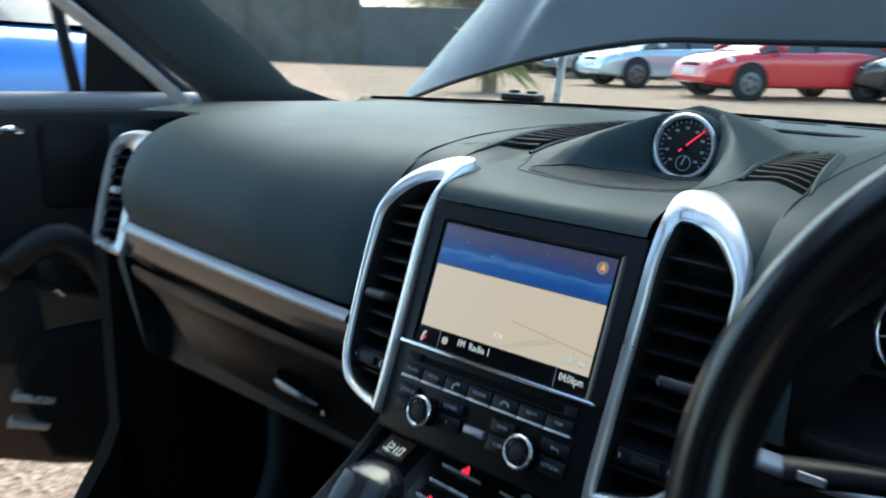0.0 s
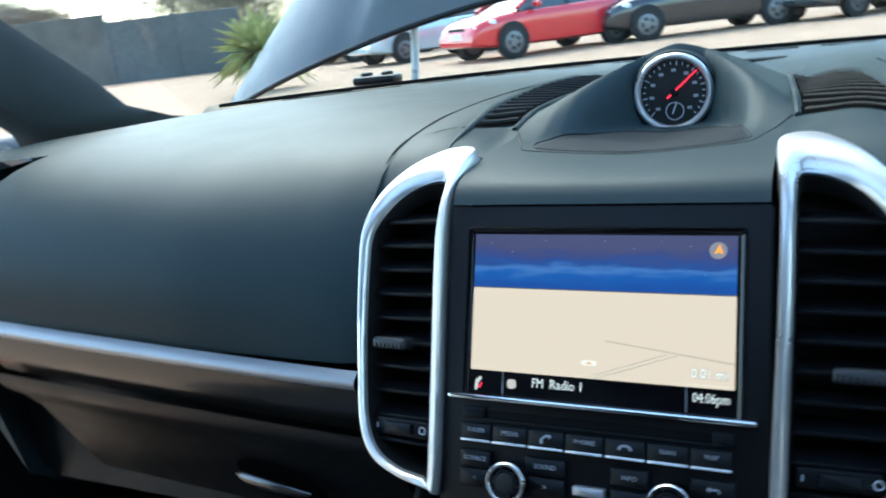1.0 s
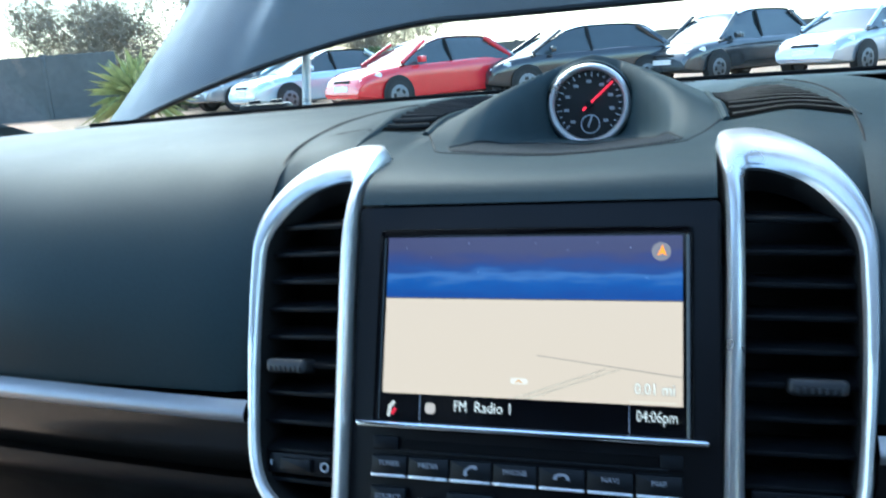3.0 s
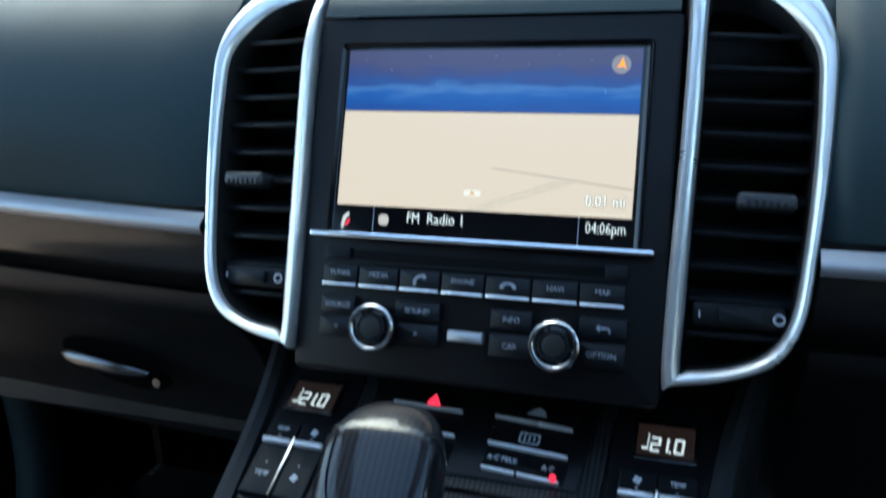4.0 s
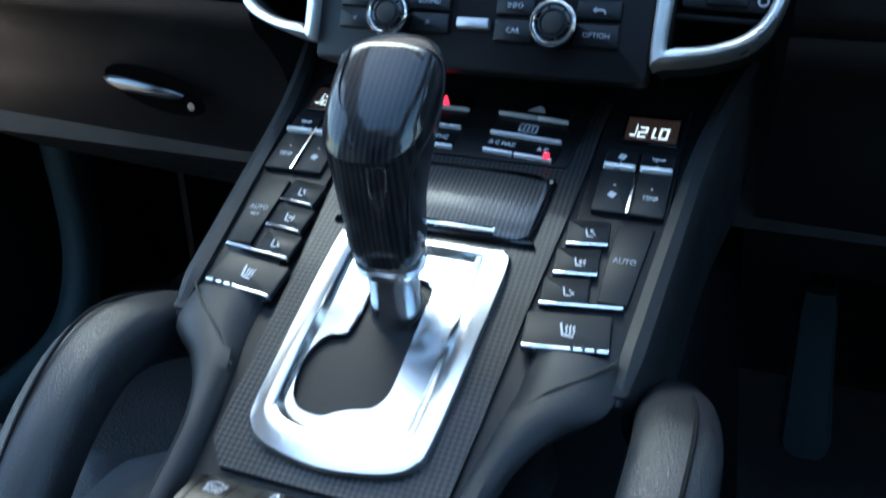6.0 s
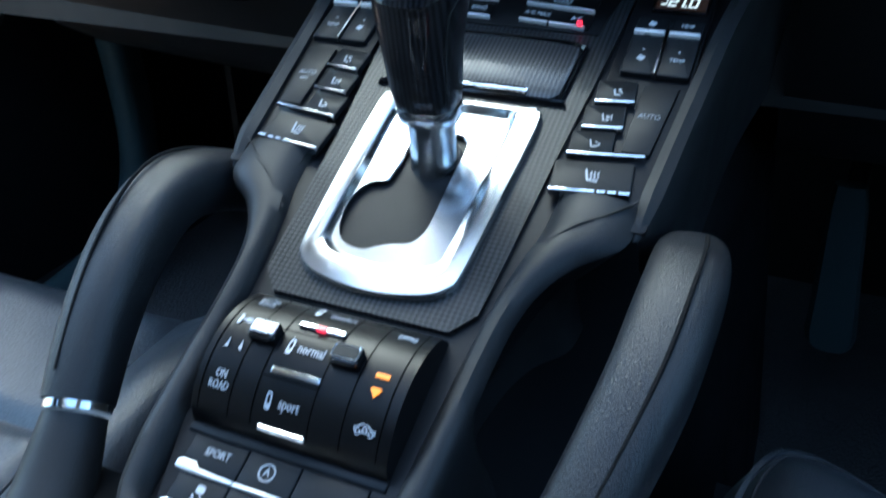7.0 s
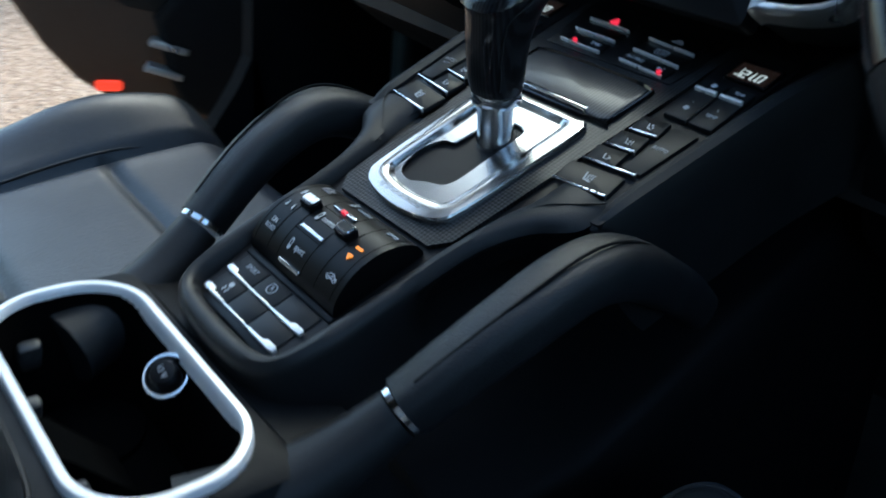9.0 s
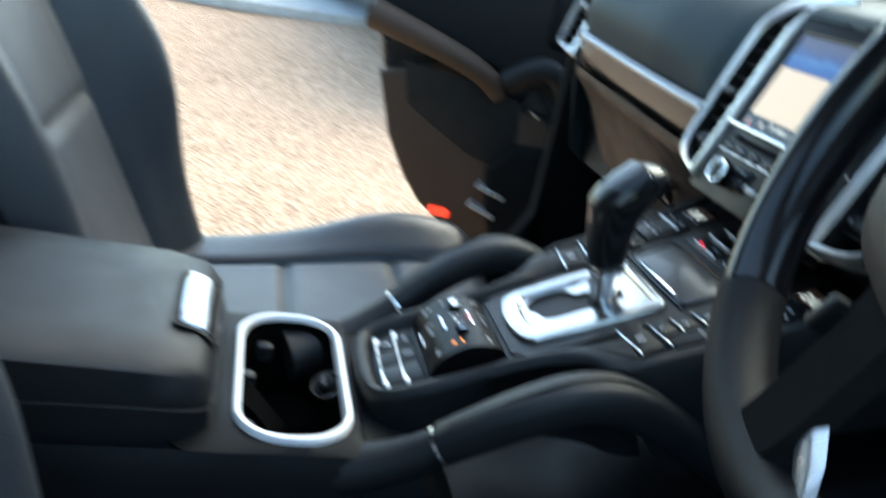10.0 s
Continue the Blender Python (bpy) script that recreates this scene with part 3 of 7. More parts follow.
part("compass", shift(disc(0.0046, 0.0004, 24), 0.0665, 0.0745, 0.0011), glow("compass_white", (0.50, 0.45, 0.52), 0.11), screen)
part("compass_arrow", slab([(0.0645, 0.0725), (0.0668, 0.0735), (0.0690, 0.0725), (0.0672, 0.0778)], 0.0011, 0.0015), AMBER, screen)
part("marker_disc", slab(rounded(-0.0075, 0.0074, 0.0015, 0.0104, 0.0014), 0.0008, 0.00105), glow("marker_white", (1.0, 0.92, 0.85), 0.19), screen)
part("car_marker", slab([(-0.0050, 0.0079), (-0.003, 0.0085), (-0.001, 0.0079), (-0.003, 0.0099)], 0.0009, 0.0013), glow("marker_orange", (1.0, 0.45, 0.12), 0.16), screen)
part("handset_icon", slab([(-0.0735, -0.0120), (-0.0722, -0.0125), (-0.0712, -0.0075), (-0.0690, -0.0050), (-0.0700, -0.0038), (-0.0728, -0.0062)], 0.0004, 0.0008), glow("icon_white", (0.9, 0.9, 0.9), 0.16), screen)
part("handset_bar", slab([(-0.0712, -0.0105), (-0.0704, -0.0112), (-0.0686, -0.0080), (-0.0693, -0.0074)], 0.0004, 0.0009), RED, screen)
part("source_icon", slab(rounded(-0.0525, -0.0098, -0.0470, -0.0042, 0.002), 0.0004, 0.0008), glow("icon_pale", (0.8, 0.7, 0.68), 0.15), screen)
for u in (-0.0555, 0.0515):
    pane("divider", u - 0.0002, -0.0135, u + 0.0002, -0.0005, 0.0007, GREYINK, screen)


def legend(body, u, v, size, h, parent, material=None, name="legend", stretch=0.85, turn=0.0):
    bm = text_mesh(body, size)
    m = pose(u, v, h, 0, 0, turn) @ Matrix.Diagonal((stretch, 1, 1, 1))
    return part(name, shift(bm, m=m), material or INK, parent, smooth=False)


legend("FM", -0.0335, -0.0055, 0.0078, 0.0007, screen, WHITE, stretch=0.75)
legend("Radio 1", -0.0160, -0.0055, 0.0078, 0.0007, screen, WHITE)
legend("04:06pm", 0.0645, -0.0055, 0.0078, 0.0007, screen, WHITE, stretch=0.72)
for du, dv in ((-0.0003, 0), (0.0003, 0), (0, -0.0003), (0, 0.0003)):
    legend("0.01 mi", 0.0635 + du, 0.0075 + dv, 0.0076, 0.0010, screen, MAPEDGE, name="legend_outline")
legend("0.01 mi", 0.0635, 0.0075, 0.0076, 0.0012, screen, glow("map_text", (1.0, 0.99, 0.97), 0.24))
pane("horizon_line", -0.0765, 0.0499, 0.0765, 0.0506, 0.0010, glow("map_horizon", (0.25, 0.28, 0.42), 0.07), screen)
pane("scale_rule", 0.0515, 0.0012, 0.0735, 0.0017, 0.0011, MAPROAD, screen)

part("trim_bar", slab(rounded(-0.0885, -0.0176, 0.0885, -0.0145, 0.0014), -0.004, 0.007, 0.001), CHROME, unit, "thin chrome bar under the screen")
part("disc_slot", slab(rounded(-0.064, -0.0290, 0.066, -0.0238, 0.002), 0.0, 0.0008, 0.0005), PITCH, unit, "black disc slot")
part("slot_lip", slab(rounded(-0.068, -0.0302, 0.070, -0.0290, 0.0005), 0.0, 0.0018, 0.0005), KEY, unit)
part("eject_key", slab(rounded(0.066, -0.0292, 0.077, -0.0225, 0.001), 0.0, 0.0022, 0.0006), KEY, unit)
part("lock_key", slab(rounded(-0.080, -0.0292, -0.066, -0.0225, 0.001), 0.0, 0.0022, 0.0006), KEY, unit)
def handset():
    """A telephone receiver: an arch with two heavier ends."""
    up = [(0.0040 * math.cos(a), 0.0024 * math.sin(a)) for a in [math.pi * q / 12 for q in range(13)]]
    low = [(0.0022 * math.cos(a), 0.0011 * math.sin(a)) for a in [math.pi * q / 12 for q in range(12, -1, -1)]]
    return slab(up + [(-0.0040, -0.0008), (-0.0022, -0.0008)] + low + [(0.0022, -0.0008), (0.0040, -0.0008)], 0, 0.0002)


edges7 = [-0.0805, -0.0600, -0.0375, -0.0150, 0.0080, 0.0315, 0.0545, 0.0770]
names7 = ["TUNER", "MEDIA", "", "PHONE", "", "NAVI", "MAP"]
for i in range(7):
    u0, u1 = edges7[i] + 0.0004, edges7[i + 1] - 0.0004
    k = part("key", slab(rounded(u0, -0.0420, u1, -0.0320, 0.0008), 0.0, 0.0035, 0.0008), KEY, unit)
    part("key_edge", slab(rounded(u0 + 0.0004, -0.0428, u1 - 0.0004, -0.0413, 0.0004), 0.0, 0.0046, 0.0004), EDGE, k, "chrome lower edge")
    if names7[i]:
        legend(names7[i], (u0 + u1) / 2, -0.0360, 0.0037, 0.0036, k, GREYINK, stretch=1.0)
    else:
        part("handset_icon", shift(handset(), m=pose((u0 + u1) / 2, -0.0368, 0.0036, 0, 0, 35 if i == 2 else 0)), GREYINK, k, smooth=False)


def keypad(u0, v0, u1, v1, word, parent=None):
    k = part("key", slab(rounded(u0, v0, u1, v1, 0.0008), 0.0, 0.0032, 0.0008), KEY, parent or unit)
    if word:
        legend(word, (u0 + u1) / 2, (v0 + v1) / 2, 0.0038 if len(word) > 1 else 0.0046, 0.0033, k, GREYINK, stretch=1.0)
    return k


keypad(-0.0800, -0.0575, -0.0605, -0.0480, "SOURCE")
keypad(-0.0800, -0.0695, -0.0605, -0.0590, "<")
keypad(-0.0385, -0.0575, -0.0140, -0.0480, "SOUND")
keypad(-0.0385, -0.0695, -0.0140, -0.0590, ">")
keypad(0.0120, -0.0575, 0.0330, -0.0480, "INFO")
keypad(0.0120, -0.0715, 0.0330, -0.0600, "CAR")
back_key = keypad(0.0555, -0.0575, 0.0785, -0.0480, "")
part("return_icon", slab([(0.0635, -0.0528), (0.0655, -0.0512), (0.0655, -0.0522), (0.0695, -0.0522), (0.0705, -0.0534), (0.0705, -0.0548), (0.0698, -0.0548), (0.0698, -0.0537), (0.0692, -0.0532), (0.0655, -0.0532), (0.0655, -0.0544)], 0.0031, 0.0034), GREYINK, back_key, smooth=False)
keypad(0.0555, -0.0715, 0.0785, -0.0600, "OPTION")
part("rocker", slab(rounded(-0.0092, -0.0660, 0.0092, -0.0605, 0.001), 0, 0.005, 0.001), STRIPALU, unit, "small chrome rocker")
for u in (-0.0464, 0.0460):
    kn = part("rotary_knob", shift(disc(0.0112, 0.014, 40, 0.0015), u, -0.0625, 0.007), GLOSS, unit)
    part("knob_ring", shift(ring_of(0.0106, 40, 0.0017, 1.2), u, -0.0625, 0.0135), CHROME, kn, "chrome ring round the knob")
    part("knob_inner_ring", shift(ring_of(0.0068, 30, 0.0007, 1.0), u, -0.0625, 0.0142), KEY, kn)
    for q in range(6):
        part("grip_mark", shift(box(0.0012, 0.0022, 0.0008, 0.0003, 1), m=pose(u, -0.0625, 0.0144, 0, 0, 60 * q + 20) @ pose(0, 0.0082, 0)), KEY, kn)
    part("knob_cap", shift(disc(0.0058, 0.003, 30, 0.0008), u, -0.0625, 0.0140), DEEP, kn)

# ---- tall centre vents ----
FRAME_OUT = [(0.095, -0.076), (0.100, -0.0765), (0.123, -0.072), (0.143, -0.062), (0.153, -0.042), (0.1565, -0.010), (0.1595, 0.030), (0.1605, 0.064), (0.1595, 0.086),
             (0.1535, 0.106), (0.1420, 0.126), (0.127, 0.146), (0.112, 0.161), (0.099, 0.160), (0.0925, 0.148), (0.0945, 0.12), (0.0965, 0.09), (0.0965, 0.05), (0.0955, 0.0), (0.0945, -0.04)]
FRAME_IN = [(0.1025, -0.069), (0.106, -0.0685), (0.123, -0.0655), (0.1385, -0.0570), (0.1470, -0.041), (0.1505, -0.010), (0.1525, 0.030), (0.1525, 0.062), (0.1508, 0.0820),
            (0.1420, 0.0975), (0.1315, 0.1100), (0.1190, 0.1180), (0.1090, 0.1205), (0.1052, 0.1180), (0.1045, 0.108), (0.1045, 0.10), (0.1045, 0.08), (0.1045, 0.05), (0.1035, 0.0), (0.103, -0.04)]


def match(outline, n):
    """Resample piecewise so that the same index lies beside the same index of the other outline."""
    out = []
    k = len(outline)
    for i in range(k):
        g = [Vector((*outline[(i + j) % k], 0)) for j in (-1, 0, 1, 2)]
        for s in range(n):
            t = s / n
            p = 0.5 * (2 * g[1] + (g[2] - g[0]) * t + (2 * g[0] - 5 * g[1] + 4 * g[2] - g[3]) * t * t + (3 * g[1] - g[0] - 3 * g[2] + g[3]) * t ** 3)
            out.append((p.x, p.y))
    return out


def vpart(name, bm, material, parent, label=""):
    for vt in bm.verts:
        vt.co = turned(*vt.co)
    return part(name, bm, material, parent, label)


def tall_vent(side):
    v = thing("centre_air_vent", "tall black air vent with a satin silver frame", "air vent", STACK, "centre air vents")
    o, i = match(FRAME_OUT, 5), match(FRAME_IN, 5)
    bm = annulus(o, i, [(-0.06, -0.022), (-0.01, -0.002), (0.08, 0.0042), (0.25, 0.0062), (0.55, 0.0064), (0.80, 0.0052), (0.93, 0.0030), (1.0, 0.0012)])
    for vt in bm.verts:
        vt.co = bend(side * vt.co.x, vt.co.y, vt.co.z)
    vpart("frame", bm, ALU, v, "satin silver surround")
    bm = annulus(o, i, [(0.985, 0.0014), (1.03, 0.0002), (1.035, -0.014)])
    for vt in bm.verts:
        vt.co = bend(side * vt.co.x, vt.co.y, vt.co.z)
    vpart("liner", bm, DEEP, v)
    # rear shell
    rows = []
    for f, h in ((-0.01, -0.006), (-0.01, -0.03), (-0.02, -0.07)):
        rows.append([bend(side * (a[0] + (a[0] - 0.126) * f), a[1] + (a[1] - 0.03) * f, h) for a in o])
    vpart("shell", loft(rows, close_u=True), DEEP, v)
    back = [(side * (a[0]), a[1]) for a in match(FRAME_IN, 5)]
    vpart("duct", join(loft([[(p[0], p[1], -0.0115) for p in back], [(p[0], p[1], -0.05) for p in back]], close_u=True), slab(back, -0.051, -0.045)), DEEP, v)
    # slats
    for k in range(10):
        w = -0.0472 + k * 0.0158
        lim = [p for p in match(FRAME_IN, 6)]
        us = [p[0] for p in lim if abs(p[1] - w) < 0.006]
        u0, u1 = (min(us), max(us)) if len(us) > 1 else (0.105, 0.145)
        b = box(u1 - u0 - 0.0012, 0.0028, 0.022, 0.001, 2)
        shift(b, m=pose(side * (u0 + u1) / 2, w - 0.001, -0.0160, 18, 0, 0))
        vpart("slat", b, KEY, v)
        if k == 3:
            uc = side * (0.134 if side < 0 else 0.134)
            ws = w + 0.0075
            tab = slab(rounded(uc - 0.0125, ws, uc + 0.0125, ws + 0.0080, 0.0028), -0.010, 0.0050, 0.0028, 3)
            sl = vpart("slider", tab, TABGREY, v, "dark grey sliding tab")
            for q in range(7):
                uq = uc - 0.0090 + 0.0030 * q
                vpart("slider_rib", slab(rounded(uq - 0.0007, ws + 0.0010, uq + 0.0007, ws + 0.0040, 0.0005), 0.0030, 0.0056, 0.0003), TABGREY, sl)
    # thumbwheel strip
    wheel = vpart("thumbwheel_panel", slab(rounded(min(side * 0.106, side * 0.145), -0.0475, max(side * 0.106, side * 0.145), -0.0365, 0.002), -0.012, -0.003, 0.001), SATIN, v)
    vpart("thumbwheel", shift(slab(rounded(min(side * 0.117, side * 0.136), -0.0455, max(side * 0.117, side * 0.136), -0.0385, 0.001), -0.01, 0.0, 0.001)), KEY, wheel)
    vpart("open_mark", shift(ring_of(0.0022, 20, 0.0005), side * 0.126 + 0.0165, -0.042, -0.002), INK, wheel)
    vpart("closed_mark", slab([(side * 0.126 - 0.0172, -0.0435), (side * 0.126 - 0.0164, -0.0435), (side * 0.126 - 0.0164, -0.0405), (side * 0.126 - 0.0172, -0.0405)], -0.004, -0.002), INK, wheel)
    return v


tall_vent(-1), tall_vent(1)
# ---- console ----
con = thing("centre_console", "black sloping centre console with carbon weave inlay and rows of keys", "centre console", CONSOLE)


def cslab(outline, h0, h1, material, name, bevel=0.0, parent=None, label=""):
    return part(name, slab(outline, h0, h1, bevel), material, parent or con, label)


base_out = [(-0.140, 0.075), (-0.128, 0.0), (-0.118, -0.10), (-0.096, -0.155), (-0.076, -0.205), (-0.062, -0.26), (-0.056, -0.30), (-0.045, -0.345), (0.045, -0.345), (0.056, -0.30), (0.062, -0.26), (0.076, -0.205), (0.096, -0.155), (0.118, -0.10), (0.128, 0.0), (0.140, 0.075)][::-1]
part("top_plate", slab(base_out, -0.02, -0.003), SATIN, con)


def rail(side):
    """Outer rail beside the keys, then the rounded rim that runs back round the switch panel."""
    prof = [(0.145, 0.075), (0.1285, 0.0), (0.1205, -0.08), (0.1145, -0.150), (0.112, -0.168)]
    rows = []
    line = spline([(side * a, b, 0) for a, b in prof], 40)
    for i, p in enumerate(line):
        e = min(1.0, (39 - i + 0.15) / 4) ** 0.5  # the end closes in a round nose
        rows.append([Vector((p.x, p.y, -0.004)) + Vector((a * e, 0, b * e + 0.0 * a)) for a, b in ((-side * 0.007, 0.0), (-side * 0.006, 0.007), (-side * 0.001, 0.009), (side * 0.004, 0.007), (side * 0.007, 0.0), (side * 0.0080, -0.028), (side * 0.0095, -0.100))])
    return loft(rows)


for s in (-1, 1):
    part("side_rail", rail(s), PLASTIC, con)
# the rim
RIM = [(0.1115, -0.1505), (0.1085, -0.1735), (0.0900, -0.1900), (0.0795, -0.2065), (0.0738, -0.225), (0.0710, -0.2515), (0.0700, -0.285), (0.0668, -0.325), (0.0585, -0.353), (0.040, -0.3665)]
RIM_IN = [(0.066, -0.1505), (0.0645, -0.172), (0.0622, -0.190), (0.0603, -0.2065), (0.0582, -0.225), (0.0560, -0.2515), (0.0535, -0.285), (0.0510, -0.325), (0.0475, -0.3455), (0.034, -0.3515)]
rim = [(-a, b) for a, b in RIM] + [(0, -0.3705)] + RIM[::-1]
rim_in = [(-a, b) for a, b in RIM_IN] + [(0, -0.353)] + RIM_IN[::-1]
def along(pts, k=6):
    """k points to each span, so that two outlines with the same corners match."""
    out = []
    for i in range(len(pts) - 1):
        g = [Vector((*pts[min(max(i + j, 0), len(pts) - 1)], 0)) for j in (-1, 0, 1, 2)]
        for q in range(k):
            t = q / k
            out.append(0.5 * (2 * g[1] + (g[2] - g[0]) * t + (2 * g[0] - 5 * g[1] + 4 * g[2] - g[3]) * t * t + (3 * g[1] - g[0] - 3 * g[2] + g[3]) * t ** 3))
    return out + [Vector((*pts[-1], 0))]


ro, ri = along(rim), along(rim_in)
rows = []
for f, hh in ((0.0, -0.001), (0.12, 0.0035), (0.35, 0.0060), (0.6, 0.0056), (0.82, 0.0026), (0.95, -0.006), (1.0, -0.012)):
    rows.append([(a.x + (b.x - a.x) * f, a.y + (b.y - a.y) * f, hh) for a, b in zip(ro, ri)])
for t_ in (0.12, 0.3, 0.5, 0.7, 0.85, 1.0):  # the skirt runs down into a soft fillet on the deck
    row = []
    for a in ro:
        deep = max(0.02, (0.9616 + 0.397 * a.y - 0.796) / 0.918 + 0.006)
        d = (a - Vector((0, -0.24, 0))).normalized()
        q = a - Vector((a.x, 0, 0)) * 0.34 * smooth01((a.y + 0.285) / 0.04) * min(1.0, t_ * 2.2) + d * (0.004 + 0.010 * smooth01((-0.255 - a.y) / 0.05) * (1 - smooth01((-0.325 - a.y) / 0.02))) * t_ ** 2.2
        row.append((q.x, q.y, -0.001 - deep * t_))
    rows.insert(0, row)
part("rim", loft(rows), PLASTIC, con, "satin black rim")
# carbon inlay
carb = [(-0.075, 0.03), (-0.070, -0.05), (-0.062, -0.13), (-0.0585, -0.19), (-0.0560, -0.226), (-0.046, -0.238), (0.046, -0.238), (0.0560, -0.226), (0.0585, -0.19), (0.062, -0.13), (0.068, -0.05), (0.072, 0.03)][::-1]
GATE = [(-0.0160, -0.1320), (-0.0125, -0.1240), (-0.006, -0.1215), (0.006, -0.1215), (0.0118, -0.1240), (0.0138, -0.1300), (0.0138, -0.150), (0.0142, -0.1800), (0.0130, -0.1895), (0.0090, -0.1955), (0.0, -0.1985), (-0.0060, -0.2015), (-0.0130, -0.2050), (-0.0245, -0.2025), (-0.0310, -0.1920), (-0.0322, -0.1750), (-0.0270, -0.1635), (-0.0185, -0.1600), (-0.0165, -0.1480)]


def out_to(poly, c, p):
    """Where the way from c through p leaves a convex outline."""
    best = 1e9
    d = (p[0] - c[0], p[1] - c[1])
    for q, r in zip(poly, poly[1:] + poly[:1]):
        e = (r[0] - q[0], r[1] - q[1])
        den = d[0] * e[1] - d[1] * e[0]
        if abs(den) > 1e-12:
            t = ((q[0] - c[0]) * e[1] - (q[1] - c[1]) * e[0]) / den
            w = ((q[0] - c[0]) * d[1] - (q[1] - c[1]) * d[0]) / den
            if t > 0 and -1e-6 <= w <= 1 + 1e-6:
                best = min(best, t)
    return (c[0] + d[0] * best, c[1] + d[1] * best)


gc = (-0.004, -0.165)
gate = match(GATE, 6)
angs = sorted(gate, key=lambda p: math.atan2(p[1] - gc[1], p[0] - gc[0]))
cut_o = [out_to(carb, gc, p) for p in angs]
for corner in carb:
    k = min(range(len(cut_o)), key=lambda i: (cut_o[i][0] - corner[0]) ** 2 + (cut_o[i][1] - corner[1]) ** 2)
    cut_o[k] = corner
part("inlay", annulus(cut_o, angs, [(0, -0.004), (0, 0.0), (1, 0.0), (1, -0.004)]), CARBON, con, "black carbon weave inlay")
# ashtray lid
tray = [(-0.050, -0.085), (-0.045, -0.088), (0.046, -0.088), (0.0515, -0.084), (0.0535, -0.05), (0.051, -0.0435), (0.03, -0.041), (-0.03, -0.041), (-0.051, -0.0435), (-0.0535, -0.05)]
tl = cslab(tray, 0.0, 0.003, RIBBED, "tray_lid", 0.0025, label="ribbed gloss black tray lid")
part("tray_frame", annulus(match([(a * 1.045, -0.0645 + (b + 0.0645) * 1.11) for a, b in tray], 4), match([(a * 0.995, -0.0645 + (b + 0.0645) * 0.99) for a, b in tray], 4), [(0, 0.0), (0.25, 0.0028), (0.6, 0.0034), (1.0, 0.0016)]), GLOSS, con)
part("pull_edge", slab(rounded(-0.034, -0.0872, 0.034, -0.0832, 0.001), 0.002, 0.0052, 0.001), CHROME, tl, "chrome pull edge")
cslab([(-0.058, -0.030), (0.058, -0.030), (0.066, 0.034), (-0.066, 0.034)], 0.0, 0.0010, BLOCK, "switch_panel", 0.0005)
# two columns of climate switches
for sx in (-1, 1):
    for r, v in enumerate((0.0065, -0.0110, -0.0265) if sx > 0 else (0.0085, -0.0080, -0.0250)):
        u0, u1 = (0.0085, 0.0512) if sx > 0 else (-0.0500, -0.0095)
        um = (u0 + u1) / 2
        sw = part("switch", slab(rounded(u0, v, u1, v + 0.0125, 0.001), 0.001, 0.0026, 0.0008), BLOCK, con, m=pose(um, v, 0, 0, 0, -4.5 if sx > 0 else -2) @ pose(-um, -v, 0))
        cuts = (u0, 0.0262, 0.0272, u1 - 0.002) if sx > 0 and r == 2 else (u0, u1)
        for a_, b_ in zip(cuts[::2], cuts[1::2]):
            part("switch_edge", slab(rounded(a_, v - 0.0002, b_, v + 0.0013, 0.0006), 0.001, 0.0036, 0.0005), EDGE, sw, "chrome edge")
        if sx > 0 and r == 2:
            legend("A·C MAX", 0.018, v + 0.0072, 0.0046, 0.0029, sw)
            legend("A·C", 0.042, v + 0.0072, 0.0046, 0.0029, sw)
            part("indicator", shift(disc(0.0018, 0.002, 14), 0.0462, v + 0.001, 0.005), RED, sw)
        elif sx > 0 and r == 1:
            o2 = rounded(0.024, v + 0.004, 0.035, v + 0.0105, 0.001, 2)
            i2 = rounded(0.0247, v + 0.0047, 0.0343, v + 0.0098, 0.0007, 2)
            part("defroster_icon", annulus(o2, i2, [(0, 0.0029), (1, 0.0029)]), INK, sw)
            for q in (0.0270, 0.0295, 0.032):
                pane("icon_bar", q - 0.0003, v + 0.0055, q + 0.0003, v + 0.009, 0.003, INK, sw)
        elif sx > 0:
            part("car_icon", slab([(0.025, v + 0.005), (0.036, v + 0.005), (0.0345, v + 0.0085), (0.031, v + 0.0105), (0.028, v + 0.0085)], 0.0028, 0.003), GREYINK, sw)
        elif r == 2:
            legend("SYNC", -0.019, v + 0.0072, 0.0046, 0.0029, sw)
            part("indicator", shift(disc(0.0018, 0.002, 14), -0.0145 - 0.02, v + 0.001, 0.005), RED, sw)
part("hazard_mark", slab([(-0.0300, 0.0100), (-0.0225, 0.0100), (-0.0262, 0.0165)], 0.001, 0.005), RED, con, "red hazard triangle")


def stroke(pts, w, h0, h1):
    """A line of even width along points of a flat drawing."""
    out = []
    for (ax, ay), (bx, by) in zip(pts, pts[1:]):
        L = math.hypot(bx - ax, by - ay)
        nx, ny = -(by - ay) / L * w / 2, (bx - ax) / L * w / 2
        ex, ey = (bx - ax) / L * w * 0.3, (by - ay) / L * w * 0.3
        out.append(slab([(ax - ex + nx, ay - ey + ny), (ax - ex - nx, ay - ey - ny), (bx + ex - nx, by + ey - ny), (bx + ex + nx, by + ey + ny)], h0, h1))
    return join(*out)


SEGMENTS = {"2": "abged", "1": "bc", "0": "abcdef"}


